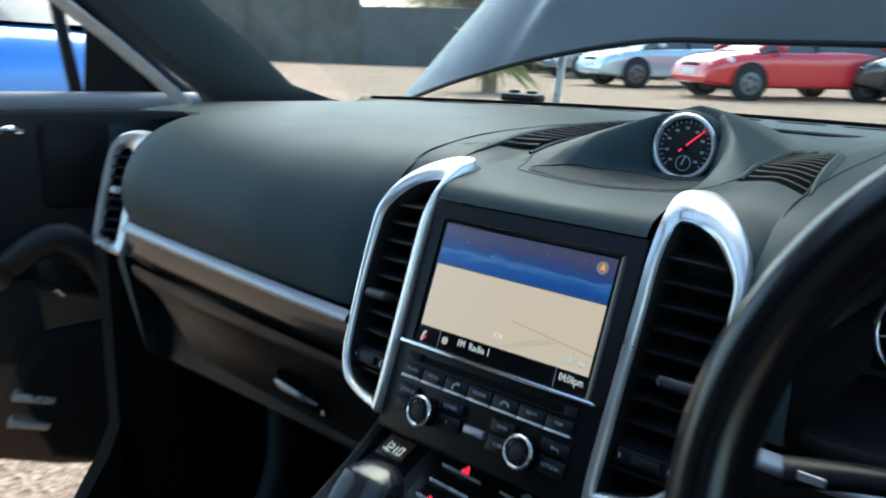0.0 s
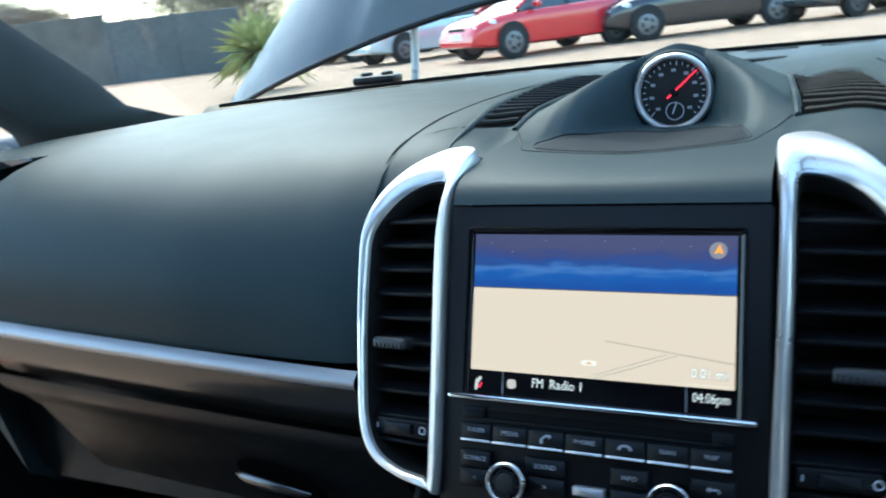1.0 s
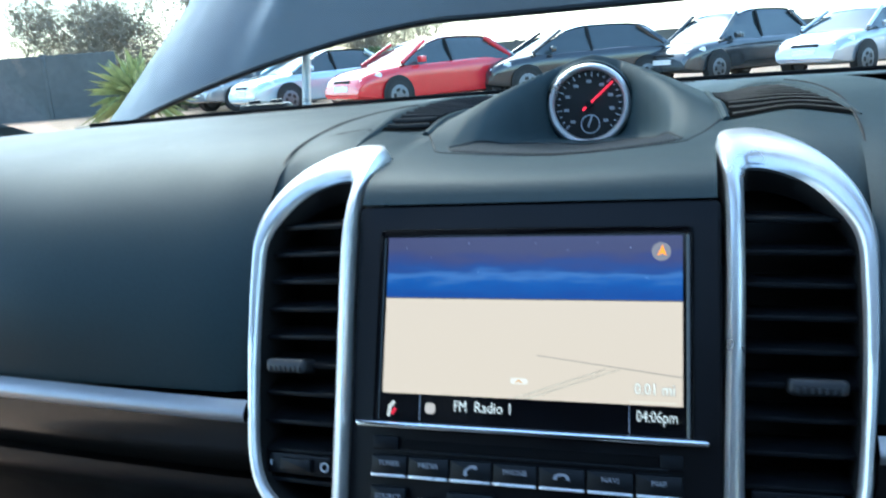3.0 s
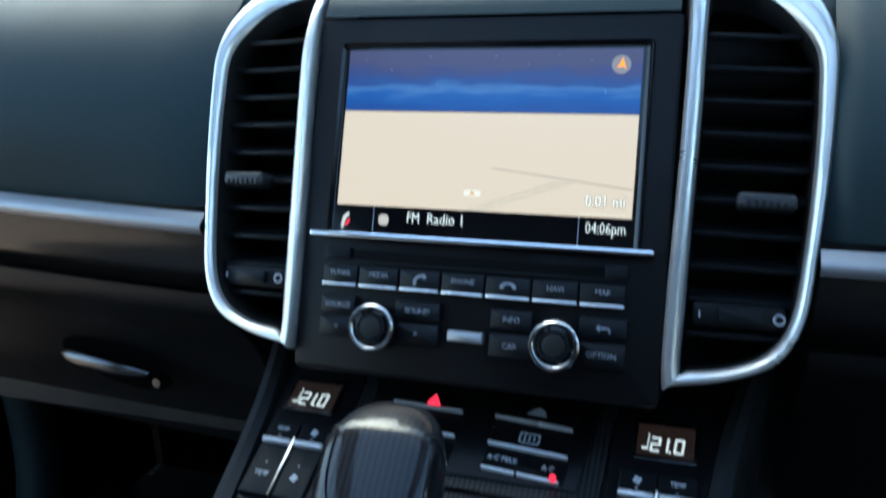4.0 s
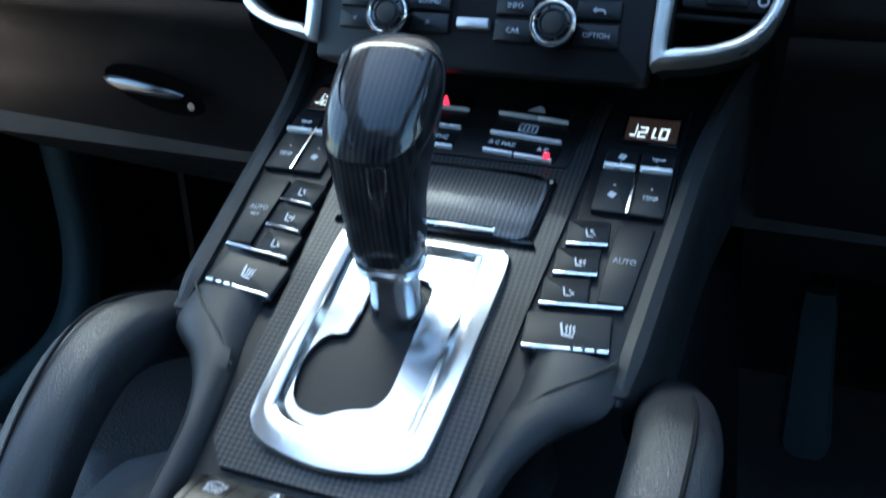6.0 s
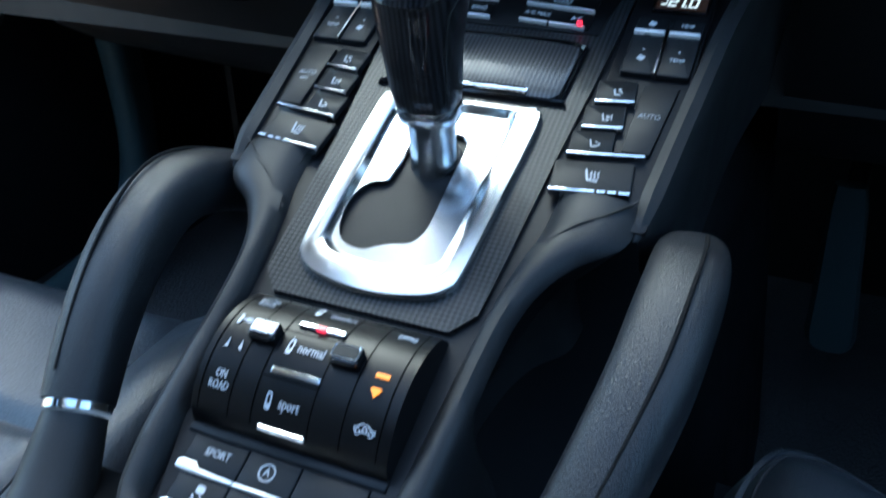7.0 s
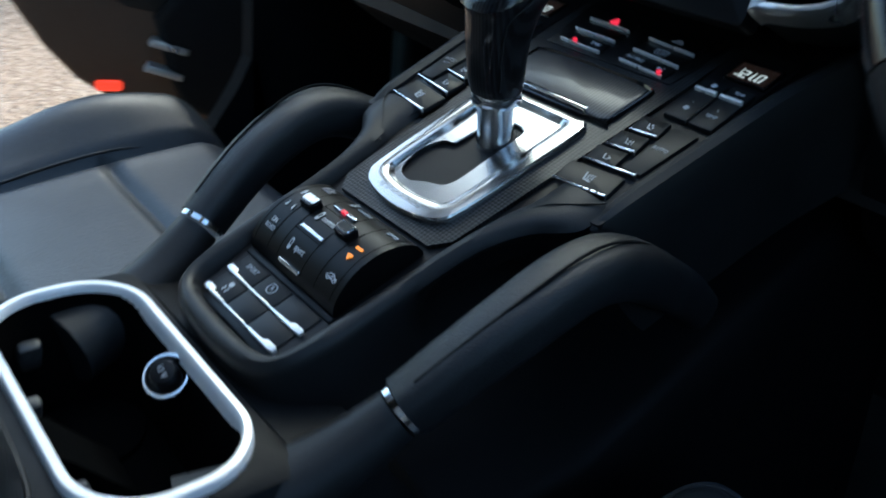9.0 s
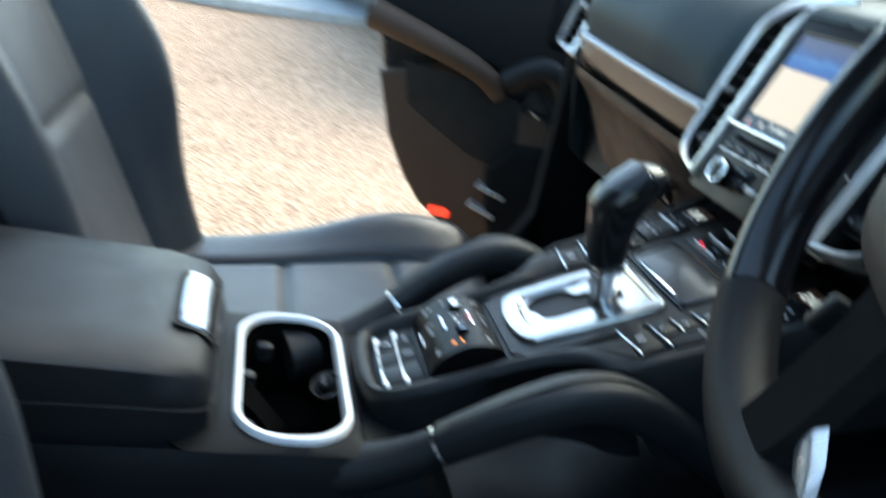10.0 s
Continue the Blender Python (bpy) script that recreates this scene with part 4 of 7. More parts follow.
def figure(ch, u, v, w, h, t, h0, h1):
    """A seven-segment figure with its lower left corner at u, v, leaning a little."""
    ends = {"a": ((0, 1), (1, 1)), "b": ((1, 1), (1, 0.5)), "c": ((1, 0.5), (1, 0)), "d": ((0, 0), (1, 0)), "e": ((0, 0.5), (0, 0)), "f": ((0, 1), (0, 0.5)), "g": ((0, 0.5), (1, 0.5))}
    bits = []
    for k in SEGMENTS[ch]:
        (ax, ay), (bx, by) = ends[k]
        bits.append(stroke([(u + w * ax + 0.08 * h * ay, v + h * ay), (u + w * bx + 0.08 * h * by, v + h * by)], t, h0, h1))
    return join(*bits)


def seat_icon(c, v, s, kind):
    """A seat seen from its side with an arrow of air; s flips it."""
    h0, h1 = 0.0036, 0.0039
    bits = [stroke([(c - s * 0.0026, v + 0.0105), (c - s * 0.0016, v + 0.0050), (c + s * 0.0018, v + 0.0046)], 0.0009, h0, h1)]
    if kind == 0:
        bits += [stroke([(c + s * 0.0034, v + 0.0060), (c + s * 0.0006, v + 0.0100)], 0.0006, h0, h1), stroke([(c + s * 0.0022, v + 0.0102), (c + s * 0.0004, v + 0.0104), (c + s * 0.0004, v + 0.0086)], 0.0006, h0, h1)]
    elif kind == 1:
        bits += [stroke([(c + s * 0.0036, v + 0.0078), (c + s * 0.0002, v + 0.0078)], 0.0006, h0, h1), stroke([(c + s * 0.0014, v + 0.0090), (c + s * 0.0001, v + 0.0078), (c + s * 0.0014, v + 0.0066)], 0.0006, h0, h1), stroke([(c + s * 0.0036, v + 0.0052), (c + s * 0.0036, v + 0.0098)], 0.0006, h0, h1)]
    else:
        bits += [stroke([(c + s * 0.0010, v + 0.0092), (c + s * 0.0036, v + 0.0060)], 0.0006, h0, h1), stroke([(c + s * 0.0020, v + 0.0060), (c + s * 0.0037, v + 0.0059), (c + s * 0.0036, v + 0.0076)], 0.0006, h0, h1)]
    return join(*bits)


def climate_bank(side):
    """One side's display, rocker keys, airflow keys, auto key and seat heater key."""
    def U(a, b):
        return (a, b) if side > 0 else (-b, -a)
    u0, u1 = U(0.072, 0.116)
    cslab(rounded(u0, -0.165, u1, 0.032, 0.003), -0.003, 0.0006, SATIN, "key_bank", 0.0005)
    u0, u1 = U(0.082, 0.114)
    dsp = part("display", slab(rounded(u0, -0.006, u1, 0.020, 0.002), 0.0, 0.0022, 0.001), GLOSS, con, "black display reading 21.0")
    for ch, du in (("2", 0.0090), ("1", 0.0130), ("0", 0.0205)):
        part("display_figure", figure(ch, u0 + du, -0.0005, 0.0038, 0.0078, 0.0011, 0.0024, 0.0027), WHITE, dsp, smooth=False)
    pane("decimal_point", u0 + 0.0178, -0.0010, u0 + 0.0189, 0.0001, 0.0027, WHITE, dsp)
    pane("display_window", u0 + 0.002, -0.0035, u1 - 0.002, 0.0155, 0.00235, glow("display_amber", (0.60, 0.33, 0.27), 0.0045), dsp)
    uu = u0 + 0.0045
    part("level_mark", slab([(uu, 0.000), (uu + 0.003, 0.000), (uu + 0.003, 0.0011), (uu, 0.0011)], 0.0023, 0.0027), WHITE, dsp)
    part("level_line", slab([(uu + 0.0026, 0.000), (uu + 0.0031, 0.000), (uu + 0.0035, 0.0095), (uu + 0.0030, 0.0095)], 0.0023, 0.0027), WHITE, dsp)
    # rocker block
    u0, u1 = U(0.0775, 0.1145)
    um = (u0 + u1) / 2
    for a, b, word, ic in ((u0, um - 0.0006, "TEMP" if side < 0 else "*", 0), (um + 0.0006, u1, "*" if side < 0 else "TEMP", 1)):
        k = part("rocker_key", slab(rounded(a, -0.0612, b, -0.0145, 0.0015), 0.0, 0.0040, 0.0012), KEY, con)
        part("rocker_edge", slab(rounded(a + 0.0006, -0.0302, b - 0.0006, -0.0274, 0.0007), 0.002, 0.0068, 0.0008), EDGE, k, "chrome edge")
        for v_, sz in ((-0.0200, 0.0036), (-0.0490, 0.0040)):
            if word == "TEMP":
                legend(word, (a + b) / 2, v_, sz, 0.0042, k)
            else:
                part("fan_icon", join(*[shift(disc(0.0010, 0.0003, 10), (a + b) / 2 + 0.0013 * math.cos(q), v_ + 0.0013 * math.sin(q), 0.0041) for q in (0.4, 1.97, 3.54, 5.11)]), INK, k)
        legend("+", (a + b) / 2, -0.0248, 0.0034, 0.0042, k)
        legend("-", (a + b) / 2, -0.0415, 0.0055, 0.0042, k)
    part("rocker_divider", slab([(um - 0.0006, -0.0612), (um + 0.0006, -0.0612), (um + 0.0006, -0.0250), (um - 0.0006, -0.0250)], 0.002, 0.0052), CHROME, con)
    # airflow keys, fanned a little towards the middle
    def fan(v, deg=6.5):
        return pose(side * 0.086, v, 0, 0, 0, side * deg) @ pose(-side * 0.086, -v, 0)
    for r, v in enumerate((-0.0848, -0.1042, -0.1232)):
        a, b = U(0.0708 - 0.0017 * r, 0.0915 - 0.0010 * r)
        e0, e1 = (a, b) if r < 2 else U(0.0668, 0.1060)
        k = part("airflow_key", slab(rounded(a, v, b, v + 0.0170, 0.001), 0.0, 0.0036, 0.001), KEY, con, m=fan(v))
        part("key_edge", slab(rounded(e0, v - 0.0011, e1, v + 0.0010, 0.0008), 0.0, 0.0052, 0.0008), CHROME, k, "chrome edge")
        c = side * (0.0820 - 0.0012 * r)
        part("seat_icon", shift(seat_icon(0, 0, 1, r), m=pose(c, v + 0.0020, 0.0007) @ Matrix.Diagonal((0.78, 0.78, 0.8, 1))), INK, k, smooth=False)
    a, b = U(0.0930, 0.1115)
    lo = (a, b - 0.0045) if side > 0 else (a + 0.0045, b)
    au = part("auto_key", slab([(lo[0], -0.1185), (lo[1], -0.1185), (b, -0.0690), (a, -0.0690)], 0.0, 0.0034, 0.001), KEY, con)
    legend("AUTO", side * 0.1010, -0.0925, 0.0048, 0.0035, au, GREYINK)
    if side < 0:
        legend("REST", side * 0.1010, -0.0975, 0.0030, 0.0035, au, GREYINK)
    a, b = U(0.0650, 0.1045)
    v = -0.1480
    k = part("seat_heater_key", slab(rounded(a, v, b, v + 0.0205, 0.0015), 0.0, 0.0036, 0.0012), KEY, con, m=fan(v))
    part("key_edge", slab(rounded(a, v - 0.0013, b, v + 0.0011, 0.0009), 0.0, 0.0053, 0.0009), CHROME, k, "chrome edge")
    for q in range(3):
        part("heat_mark", slab(rounded(side * (0.0985 - 0.0052 * q) - 0.0006, v - 0.0013, side * (0.0985 - 0.0052 * q) + 0.0006, v + 0.0011, 0.0003), 0.0053, 0.0056), KEY, k)
    c = side * 0.0850
    part("heater_icon", join(stroke([(c - 0.0034, v + 0.0140), (c - 0.0022, v + 0.0078), (c + 0.0026, v + 0.0070)], 0.0010, 0.0036, 0.0039),
                             *[stroke([(c - 0.0008 + 0.0017 * q, v + 0.0086), (c - 0.0002 + 0.0017 * q, v + 0.0100), (c - 0.0010 + 0.0017 * q, v + 0.0114), (c - 0.0004 + 0.0017 * q, v + 0.0130)], 0.0006, 0.0036, 0.0039) for q in range(3)]), INK, k, smooth=False)


climate_bank(1), climate_bank(-1)

# roll-over switch block and rear key rows
def arch(v0, v1, rise, u0, u1, n=16, lift=0.0):
    rows = []
    for i in range(n + 1):
        f = i / n
        v = v0 + (v1 - v0) * f
        hh = rise * math.sin(math.pi * f) ** 0.55 + lift
        rows.append([(u0, v, -0.01), (u0, v, hh), (u1, v, hh), (u1, v, -0.01)])
    return loft(rows)


V0, V1, RISE = -0.3090, -0.2425, 0.0185
blk = part("switch_block", arch(V0, V1, RISE, -0.0475, 0.0475, 28), BLOCK, con, "satin black barrel-shaped switch block")


def on_arch(v, extra=0.0):
    f = (v - V0) / (V1 - V0)
    return RISE * math.sin(math.pi * min(max(f, 0.001), 0.999)) ** 0.55 + extra


def arch_tilt(v):
    e = 0.002
    return math.degrees(math.atan2(on_arch(v + e) - on_arch(v - e), 2 * e))


def arch_bit(name, bm, u, v, material, lift=0.0004, label=""):
    return part(name, shift(bm, m=pose(u, v, on_arch(v, lift), arch_tilt(v), 0, 0)), material, blk, label, smooth=False)


for u in (-0.0440, -0.0285, -0.0170, 0.0105, 0.0255, 0.0425):
    rows = []
    for i in range(25):
        v = V0 + 0.003 + (V1 - V0 - 0.006) * i / 24
        rows.append([(u - 0.0003, v, on_arch(v, 0.0002)), (u + 0.0003, v, on_arch(v, 0.0002))])
    part("joint", loft(rows), PIT_SHADE, blk)
for v in (-0.2625, -0.2850):
    rows = [[(-0.0168 + 0.0272 * i / 4, v - 0.0024 + d, on_arch(v - 0.0024 + d, 0.0002)) for i in range(5)] for d in (-0.0002, 0.0003)]
    part("joint", loft(rows), PIT_SHADE, blk)
for v, w in ((-0.2607, 0.0115), (-0.2846, 0.0118), (-0.3058, 0.0115)):
    arch_bit("mode_bar", slab(rounded(-w, -0.0013, w, 0.0013, 0.0008), -0.001, 0.0016, 0.0006), -0.001, v, CHROME, label="chrome bar")
arch_bit("indicator", box(0.0045, 0.0024, 0.002), -0.001, -0.2607, RED, 0.0016)


def condensed(body, size):
    return shift(text_mesh(body, size), m=Matrix.Diagonal((0.72, 1.0, 1, 1)))


arch_bit("legend", condensed("comfort", 0.0056), 0.0025, -0.2496, GREYINK)
arch_bit("legend", condensed("normal", 0.0064), 0.0004, -0.2727, INK)
arch_bit("legend", condensed("sport", 0.0064), 0.0000, -0.2966, INK)
for v in (-0.2729, -0.2966, -0.2494):
    ring_ = annulus(match([(-0.0012, -0.0034), (0.0012, -0.0034), (0.0014, 0.0), (0.0011, 0.0036), (-0.0011, 0.0036), (-0.0014, 0.0)], 2), match([(-0.0005, -0.0010), (0.0005, -0.0010), (0.0007, 0.0006), (0.0005, 0.0026), (-0.0005, 0.0026), (-0.0007, 0.0006)], 2), [(0, 0.0003), (1, 0.0003)])
    arch_bit("damper_icon", ring_, -0.0098, v, INK)
arch_bit("legend", condensed("ON", 0.0050), -0.0355, -0.2918, INK)
arch_bit("legend", condensed("ROAD", 0.0050), -0.0355, -0.2964, INK)
arch_bit("legend", condensed("ROAD", 0.0042), -0.0352, -0.2532, GREYINK)
arch_bit("off_road_icon", join(stroke([(-0.0044, -0.0014), (0.0044, -0.0014), (0.0044, 0.0004), (0.002, 0.0006), (0.001, 0.0018), (-0.0022, 0.0018), (-0.0034, 0.0004), (-0.0044, 0.0002), (-0.0044, -0.0014)], 0.0006, 0, 0.0003)), -0.0352, -0.2500, GREYINK)
arch_bit("axle_icon", join(stroke([(-0.0044, -0.0022), (-0.0044, 0.0022)], 0.0014, 0, 0.0003), stroke([(0.0044, -0.0022), (0.0044, 0.0022)], 0.0014, 0, 0.0003), stroke([(-0.0044, 0), (0.0044, 0)], 0.0008, 0, 0.0003), stroke([(-0.0008, 0), (0.0008, 0)], 0.0024, 0, 0.0003)), -0.0356, -0.2655, INK)
arch_bit("arrow_icon", join(slab([(-0.0044, -0.0022), (-0.0026, -0.0016), (-0.0032, 0.0024)], 0, 0.0003), slab([(0.0044, -0.0022), (0.0026, -0.0016), (0.0032, 0.0024)], 0, 0.0003)), -0.0354, -0.2785, INK)
for u, v in ((-0.0235, -0.2700), (0.0178, -0.2715)):
    arch_bit("toggle", slab(rounded(-0.0068, -0.0052, 0.0068, 0.0046, 0.002), -0.002, 0.0050, 0.0018, 3), u, v, GLOSS)
    arch_bit("toggle_cap", slab(rounded(-0.0060, -0.0030, 0.0060, 0.0034, 0.0014), 0.0040, 0.0056, 0.0008), u, v, EDGE if u < 0 else KEY, label="bright cap")
    if u > 0:
        arch_bit("toggle_edge", annulus(rounded(-0.0064, -0.0034, 0.0064, 0.0038, 0.0016), rounded(-0.0055, -0.0025, 0.0055, 0.0029, 0.0012), [(0, 0.0052), (0.5, 0.0060), (1, 0.0056)]), u, v, CHROME, label="chrome edge")
arch_bit("amber_bar", box(0.0062, 0.0020, 0.0006), 0.0352, -0.2748, AMBER)
arch_bit("amber_arrow", slab([(-0.0026, 0.0012), (0, -0.0024), (0.0026, 0.0012), (0.0012, 0.0018), (-0.0012, 0.0018)], 0, 0.0006), 0.0350, -0.2822, AMBER)
for v in (-0.2524, -0.2969):
    arch_bit("car_icon", join(stroke([(-0.0044, -0.0010), (-0.0046, 0.0004), (-0.0034, 0.0007), (-0.0022, 0.0020), (0.0012, 0.0020), (0.0026, 0.0007), (0.0046, 0.0002), (0.0046, -0.0010)], 0.0006, 0, 0.0003), stroke([(-0.0016, -0.0010), (0.0016, -0.0010)], 0.0006, 0, 0.0003), ring_of(0.0010, 12, 0.0003), shift(ring_of(0.0010, 12, 0.0003), 0.0030, -0.0012), shift(ring_of(0.0010, 12, 0.0003), -0.0030, -0.0012)) if v < -0.28 else stroke([(-0.0040, 0.0010), (0.0040, 0.0010), (0.0040, -0.0012), (0.0024, -0.0012), (0.0016, -0.0002), (-0.0016, -0.0002), (-0.0024, -0.0012), (-0.0040, -0.0012), (-0.0040, 0.0010)], 0.0006, 0, 0.0003), 0.0355, v, INK)
# six lower keys in a tray, each row with a chrome lip that swells at its outer end
cslab(rounded(-0.0490, -0.3530, 0.0490, -0.3070, 0.006), -0.010, -0.0042, SATIN, "key_tray", 0.0005)
cslab([(-0.0480, -0.3085), (0.0480, -0.3085), (0.0480, -0.3135), (-0.0480, -0.3135)], -0.009, -0.0016, KEY, "tray_ledge", 0.0008)
for r, (va, vb, half) in enumerate(((-0.3300, -0.3140, 0.0425), (-0.3475, -0.3306, 0.0405))):
    xs_ = [-half - 0.001, -0.0150 - 0.0005 * r, 0.0110 - 0.0010 * r, half]
    for c in range(3):
        ua, ub = xs_[c] + 0.0003, xs_[c + 1] - 0.0003
        k = part("mode_key", slab([(ua, va), (ub, va), (ub, vb), (ua, vb)], -0.006, -0.0018, 0.0008), KEY, con)
        lip = [(ua, va - 0.0006), (ub, va - 0.0006), (ub, va + 0.0010), (ua, va + 0.0010)]
        if c == 0:
            lip = [(ua - 0.001, va), (ua + 0.003, va - 0.0008), (ub, va - 0.0006), (ub, va + 0.0010), (ua + 0.010, va + 0.0016), (ua + 0.0075, va + 0.0040), (ua + 0.001, va + 0.0040), (ua - 0.001, va + 0.003)]
        elif c == 2:
            lip = [(ua, va - 0.0006), (ub - 0.003, va - 0.0008), (ub + 0.001, va), (ub + 0.001, va + 0.003), (ub - 0.001, va + 0.0040), (ub - 0.0085, va + 0.0036), (ub - 0.011, va + 0.0018), (ua, va + 0.0010)]
        part("key_edge", slab(lip, -0.006, -0.0004, 0.0005), EDGE, k, "chrome lip")
        if r == 0 and c == 0:
            legend("SPORT", ua + 0.0150, va + 0.0098, 0.0050, -0.0017, k)
        elif r == 0 and c == 1:
            part("stop_start_ring", shift(ring_of(0.0036, 24, 0.0004), ua + 0.0115, va + 0.0092, -0.0017), INK, k)
            legend("A", ua + 0.0115, va + 0.0094, 0.0048, -0.0016, k)
        elif r == 1 and c == 0:
            part("stability_icon", join(slab(rounded(ua + 0.0120, va + 0.0098, ua + 0.0160, va + 0.0134, 0.001, 2), -0.0018, -0.0016), stroke([(ua + 0.0122, va + 0.0052), (ua + 0.0112, va + 0.0064), (ua + 0.0124, va + 0.0076), (ua + 0.0114, va + 0.0088)], 0.0007, -0.0018, -0.0016), stroke([(ua + 0.0158, va + 0.0052), (ua + 0.0148, va + 0.0064), (ua + 0.0160, va + 0.0076), (ua + 0.0150, va + 0.0088)], 0.0007, -0.0018, -0.0016)), INK, k)

# ---- gear selector and its plate ----
sel = thing("gear_selector", "black leather and carbon gear selector on an aluminium gate plate", "gear selector", CONSOLE)
po = match([(-0.047, -0.107), (-0.044, -0.0985), (-0.036, -0.0965), (0.036, -0.0965), (0.044, -0.0985), (0.048, -0.107), (0.0465, -0.150), (0.0435, -0.205), (0.040, -0.2185), (0.028, -0.2265), (0.0, -0.2305), (-0.028, -0.2265), (-0.040, -0.2185), (-0.0440, -0.205), (-0.0465, -0.150)], 6)
pm = match([(-0.036, -0.112), (-0.0335, -0.1050), (-0.027, -0.1028), (0.026, -0.1025), (0.0315, -0.1040), (0.0338, -0.110), (0.0332, -0.150), (0.0315, -0.198), (0.0285, -0.2085), (0.019, -0.2125), (0.0, -0.2150), (-0.020, -0.2130), (-0.0300, -0.2085), (-0.0340, -0.198), (-0.035, -0.150)], 6)
pi_ = match(GATE, 6)
part("gate_plate", annulus(po, pm, [(0, 0.0), (0.02, 0.0030), (0.10, 0.0044), (0.5, 0.0050), (0.90, 0.0050), (1.0, 0.0043)]), PLATE, sel, "bright brushed aluminium plate")
dish_in = [out_to([(a * 0.93 - 0.0002, -0.158 + (b + 0.158) * 0.945) for a, b in pm], (-0.004, -0.165), p) for p in pi_]
dish_out = [out_to(pm, (-0.004, -0.165), p) for p in pi_]
part("gate_dish", annulus(dish_in, pi_, [(0, 0.0009), (0.5, 0.0008), (0.96, 0.0008), (1.0, 0.0001), (1.0, -0.0028)]), PLATE, sel)
part("dish_wall", annulus(dish_out, dish_in, [(-0.02, 0.0044), (0.30, 0.0036), (1.0, 0.0008)]), PLATE, sel)
part("gate_boot", slab([(p[0] * 1.02, p[1]) for p in pi_][::-1], -0.0040, -0.0024), SATIN, sel)
for q in range(7):
    part("etched_mark", slab(rounded(-0.022 + q * 0.0062, -0.2225, -0.018 + q * 0.0062, -0.2185, 0.0008, 2), 0.0045, 0.00512), mat("etched_metal", (0.50, 0.51, 0.52), 0.26, 1.0) if q == 0 else bpy.data.materials["etched_metal"], sel)
LEAN_K = pose(0, -0.1395, 0, -14, 0, 0)
def krow(z, cx, cy, rx, ry, p=2.6, n=28):
    out = []
    for i in range(n):
        a = 2 * math.pi * i / n
        c, s = math.cos(a), math.sin(a)
        out.append((cx + rx * abs(c) ** (2 / p) * (1 if c >= 0 else -1), cy + ry * abs(s) ** (2 / p) * (1 if s >= 0 else -1), z))
    return out


def knob_at(bm, k=1.0):
    return shift(bm, m=LEAN_K @ Matrix.Diagonal((1, 1, k, 1)))


part("stem", knob_at(loft([krow(z, 0, 0, r, r, 2.0) for z, r in ((-0.020, 0.0135), (0.0, 0.0126), (0.012, 0.0122), (0.022, 0.0126), (0.026, 0.0138))], True, True)), PLATE, sel, "bright metal stem")
part("stem_boot", shift(disc(0.0140, 0.003, 36, 0.0012), 0, -0.1385, -0.0015), LEATHER, sel, "dark round boot at the foot of the stem")
part("collar", knob_at(loft([krow(z, 0, 0, r, r * 0.95, 2.2) for z, r in ((0.0245, 0.0135), (0.0258, 0.0160), (0.031, 0.0170), (0.0340, 0.0166))], True, True)), CHROME, sel, "chrome collar")
grip = [(0.0335, 0, 0.0158, 0.0158), (0.040, 0, 0.0168, 0.0170), (0.050, 0.0, 0.0174, 0.0178), (0.060, 0.0003, 0.0182, 0.0186), (0.070, 0.0012, 0.0195, 0.0198), (0.080, 0.0032, 0.0211, 0.0218), (0.089, 0.0062, 0.0227, 0.0250),
        (0.098, 0.0098, 0.0237, 0.0292), (0.106, 0.0125, 0.0237, 0.0326), (0.1125, 0.0135, 0.0226, 0.0324), (0.1175, 0.014, 0.0206, 0.0292), (0.1208, 0.0145, 0.0160, 0.0228), (0.1224, 0.0145, 0.0088, 0.0130), (0.1229, 0.0145, 0.001, 0.0015)]
GZ = spline([(g[0], g[2], 0) for g in grip], 61)
GY = spline([(g[0], g[3], g[1]) for g in grip], 121)


def grip_at(k, deg, lift=0.0):
    """A point of the grip on ring k (0 to 60) at an angle; the top falls away towards the seats to a ridge."""
    a = GZ[k]
    b = min(GY, key=lambda q: abs(q.x - a.x))
    c, s = math.cos(radians(deg)), math.sin(radians(deg))
    p = 2.5
    x = (a.y + lift) * abs(c) ** (2 / p) * (1 if c >= 0 else -1)
    y = b.z + (b.y + lift) * abs(s) ** (2 / p) * (1 if s >= 0 else -1)
    fall = 0.60 * smooth01((a.x - 0.082) / 0.036)
    return (x, y, a.x + lift - fall * max(0.0, 0.020 - y))


def cap_span(k):
    """The angles between which the carbon front lies: it widens over the top."""
    f = smooth01((GZ[k].x - 0.078) / 0.035)
    return 214 - 48 * f, 328 + 48 * f


part("grip", knob_at(loft([[grip_at(k, 9 * i) for i in range(40)] for k in range(61)], True, True), 1.02), KNOBRIB, sel, "glossy black carbon weave grip")
cap, edge_a, edge_b = [], [], []
for k in range(3, 52):
    a0, a1 = cap_span(k)
    cap.append([grip_at(k, a0 + (a1 - a0) * i / 26, 0.0006 if 0 < i < 26 else -0.0004) for i in range(27)])
    edge_a.append(grip_at(k, a0, 0.0002)), edge_b.append(grip_at(k, a1, 0.0002))
part("grip_cap", knob_at(loft(cap), 1.02), KNOBRIB, sel, "glossy carbon front of the grip")
for line in (edge_a, edge_b):
    part("grip_seam", knob_at(tube(line[:54:3], 0.0005, 80, 6), 1.02), DEEP, sel)

# joints where the rear panel meets the key banks
for s_ in (-1, 1):
    line = spline([(s_ * 0.109, -0.150, 0.0042), (s_ * 0.097, -0.162, 0.0058), (s_ * 0.083, -0.173, 0.0058), (s_ * 0.066, -0.190, 0.001)], 16)
    part("joint", tube(line, 0.0007, 24, 6), DEEP, con)

# ---- console body, cup holder, armrest, handles ----
body = thing("console_body", "black plastic lower console between the seats", "console body", pose(0, 0, 0.45))
rows = []
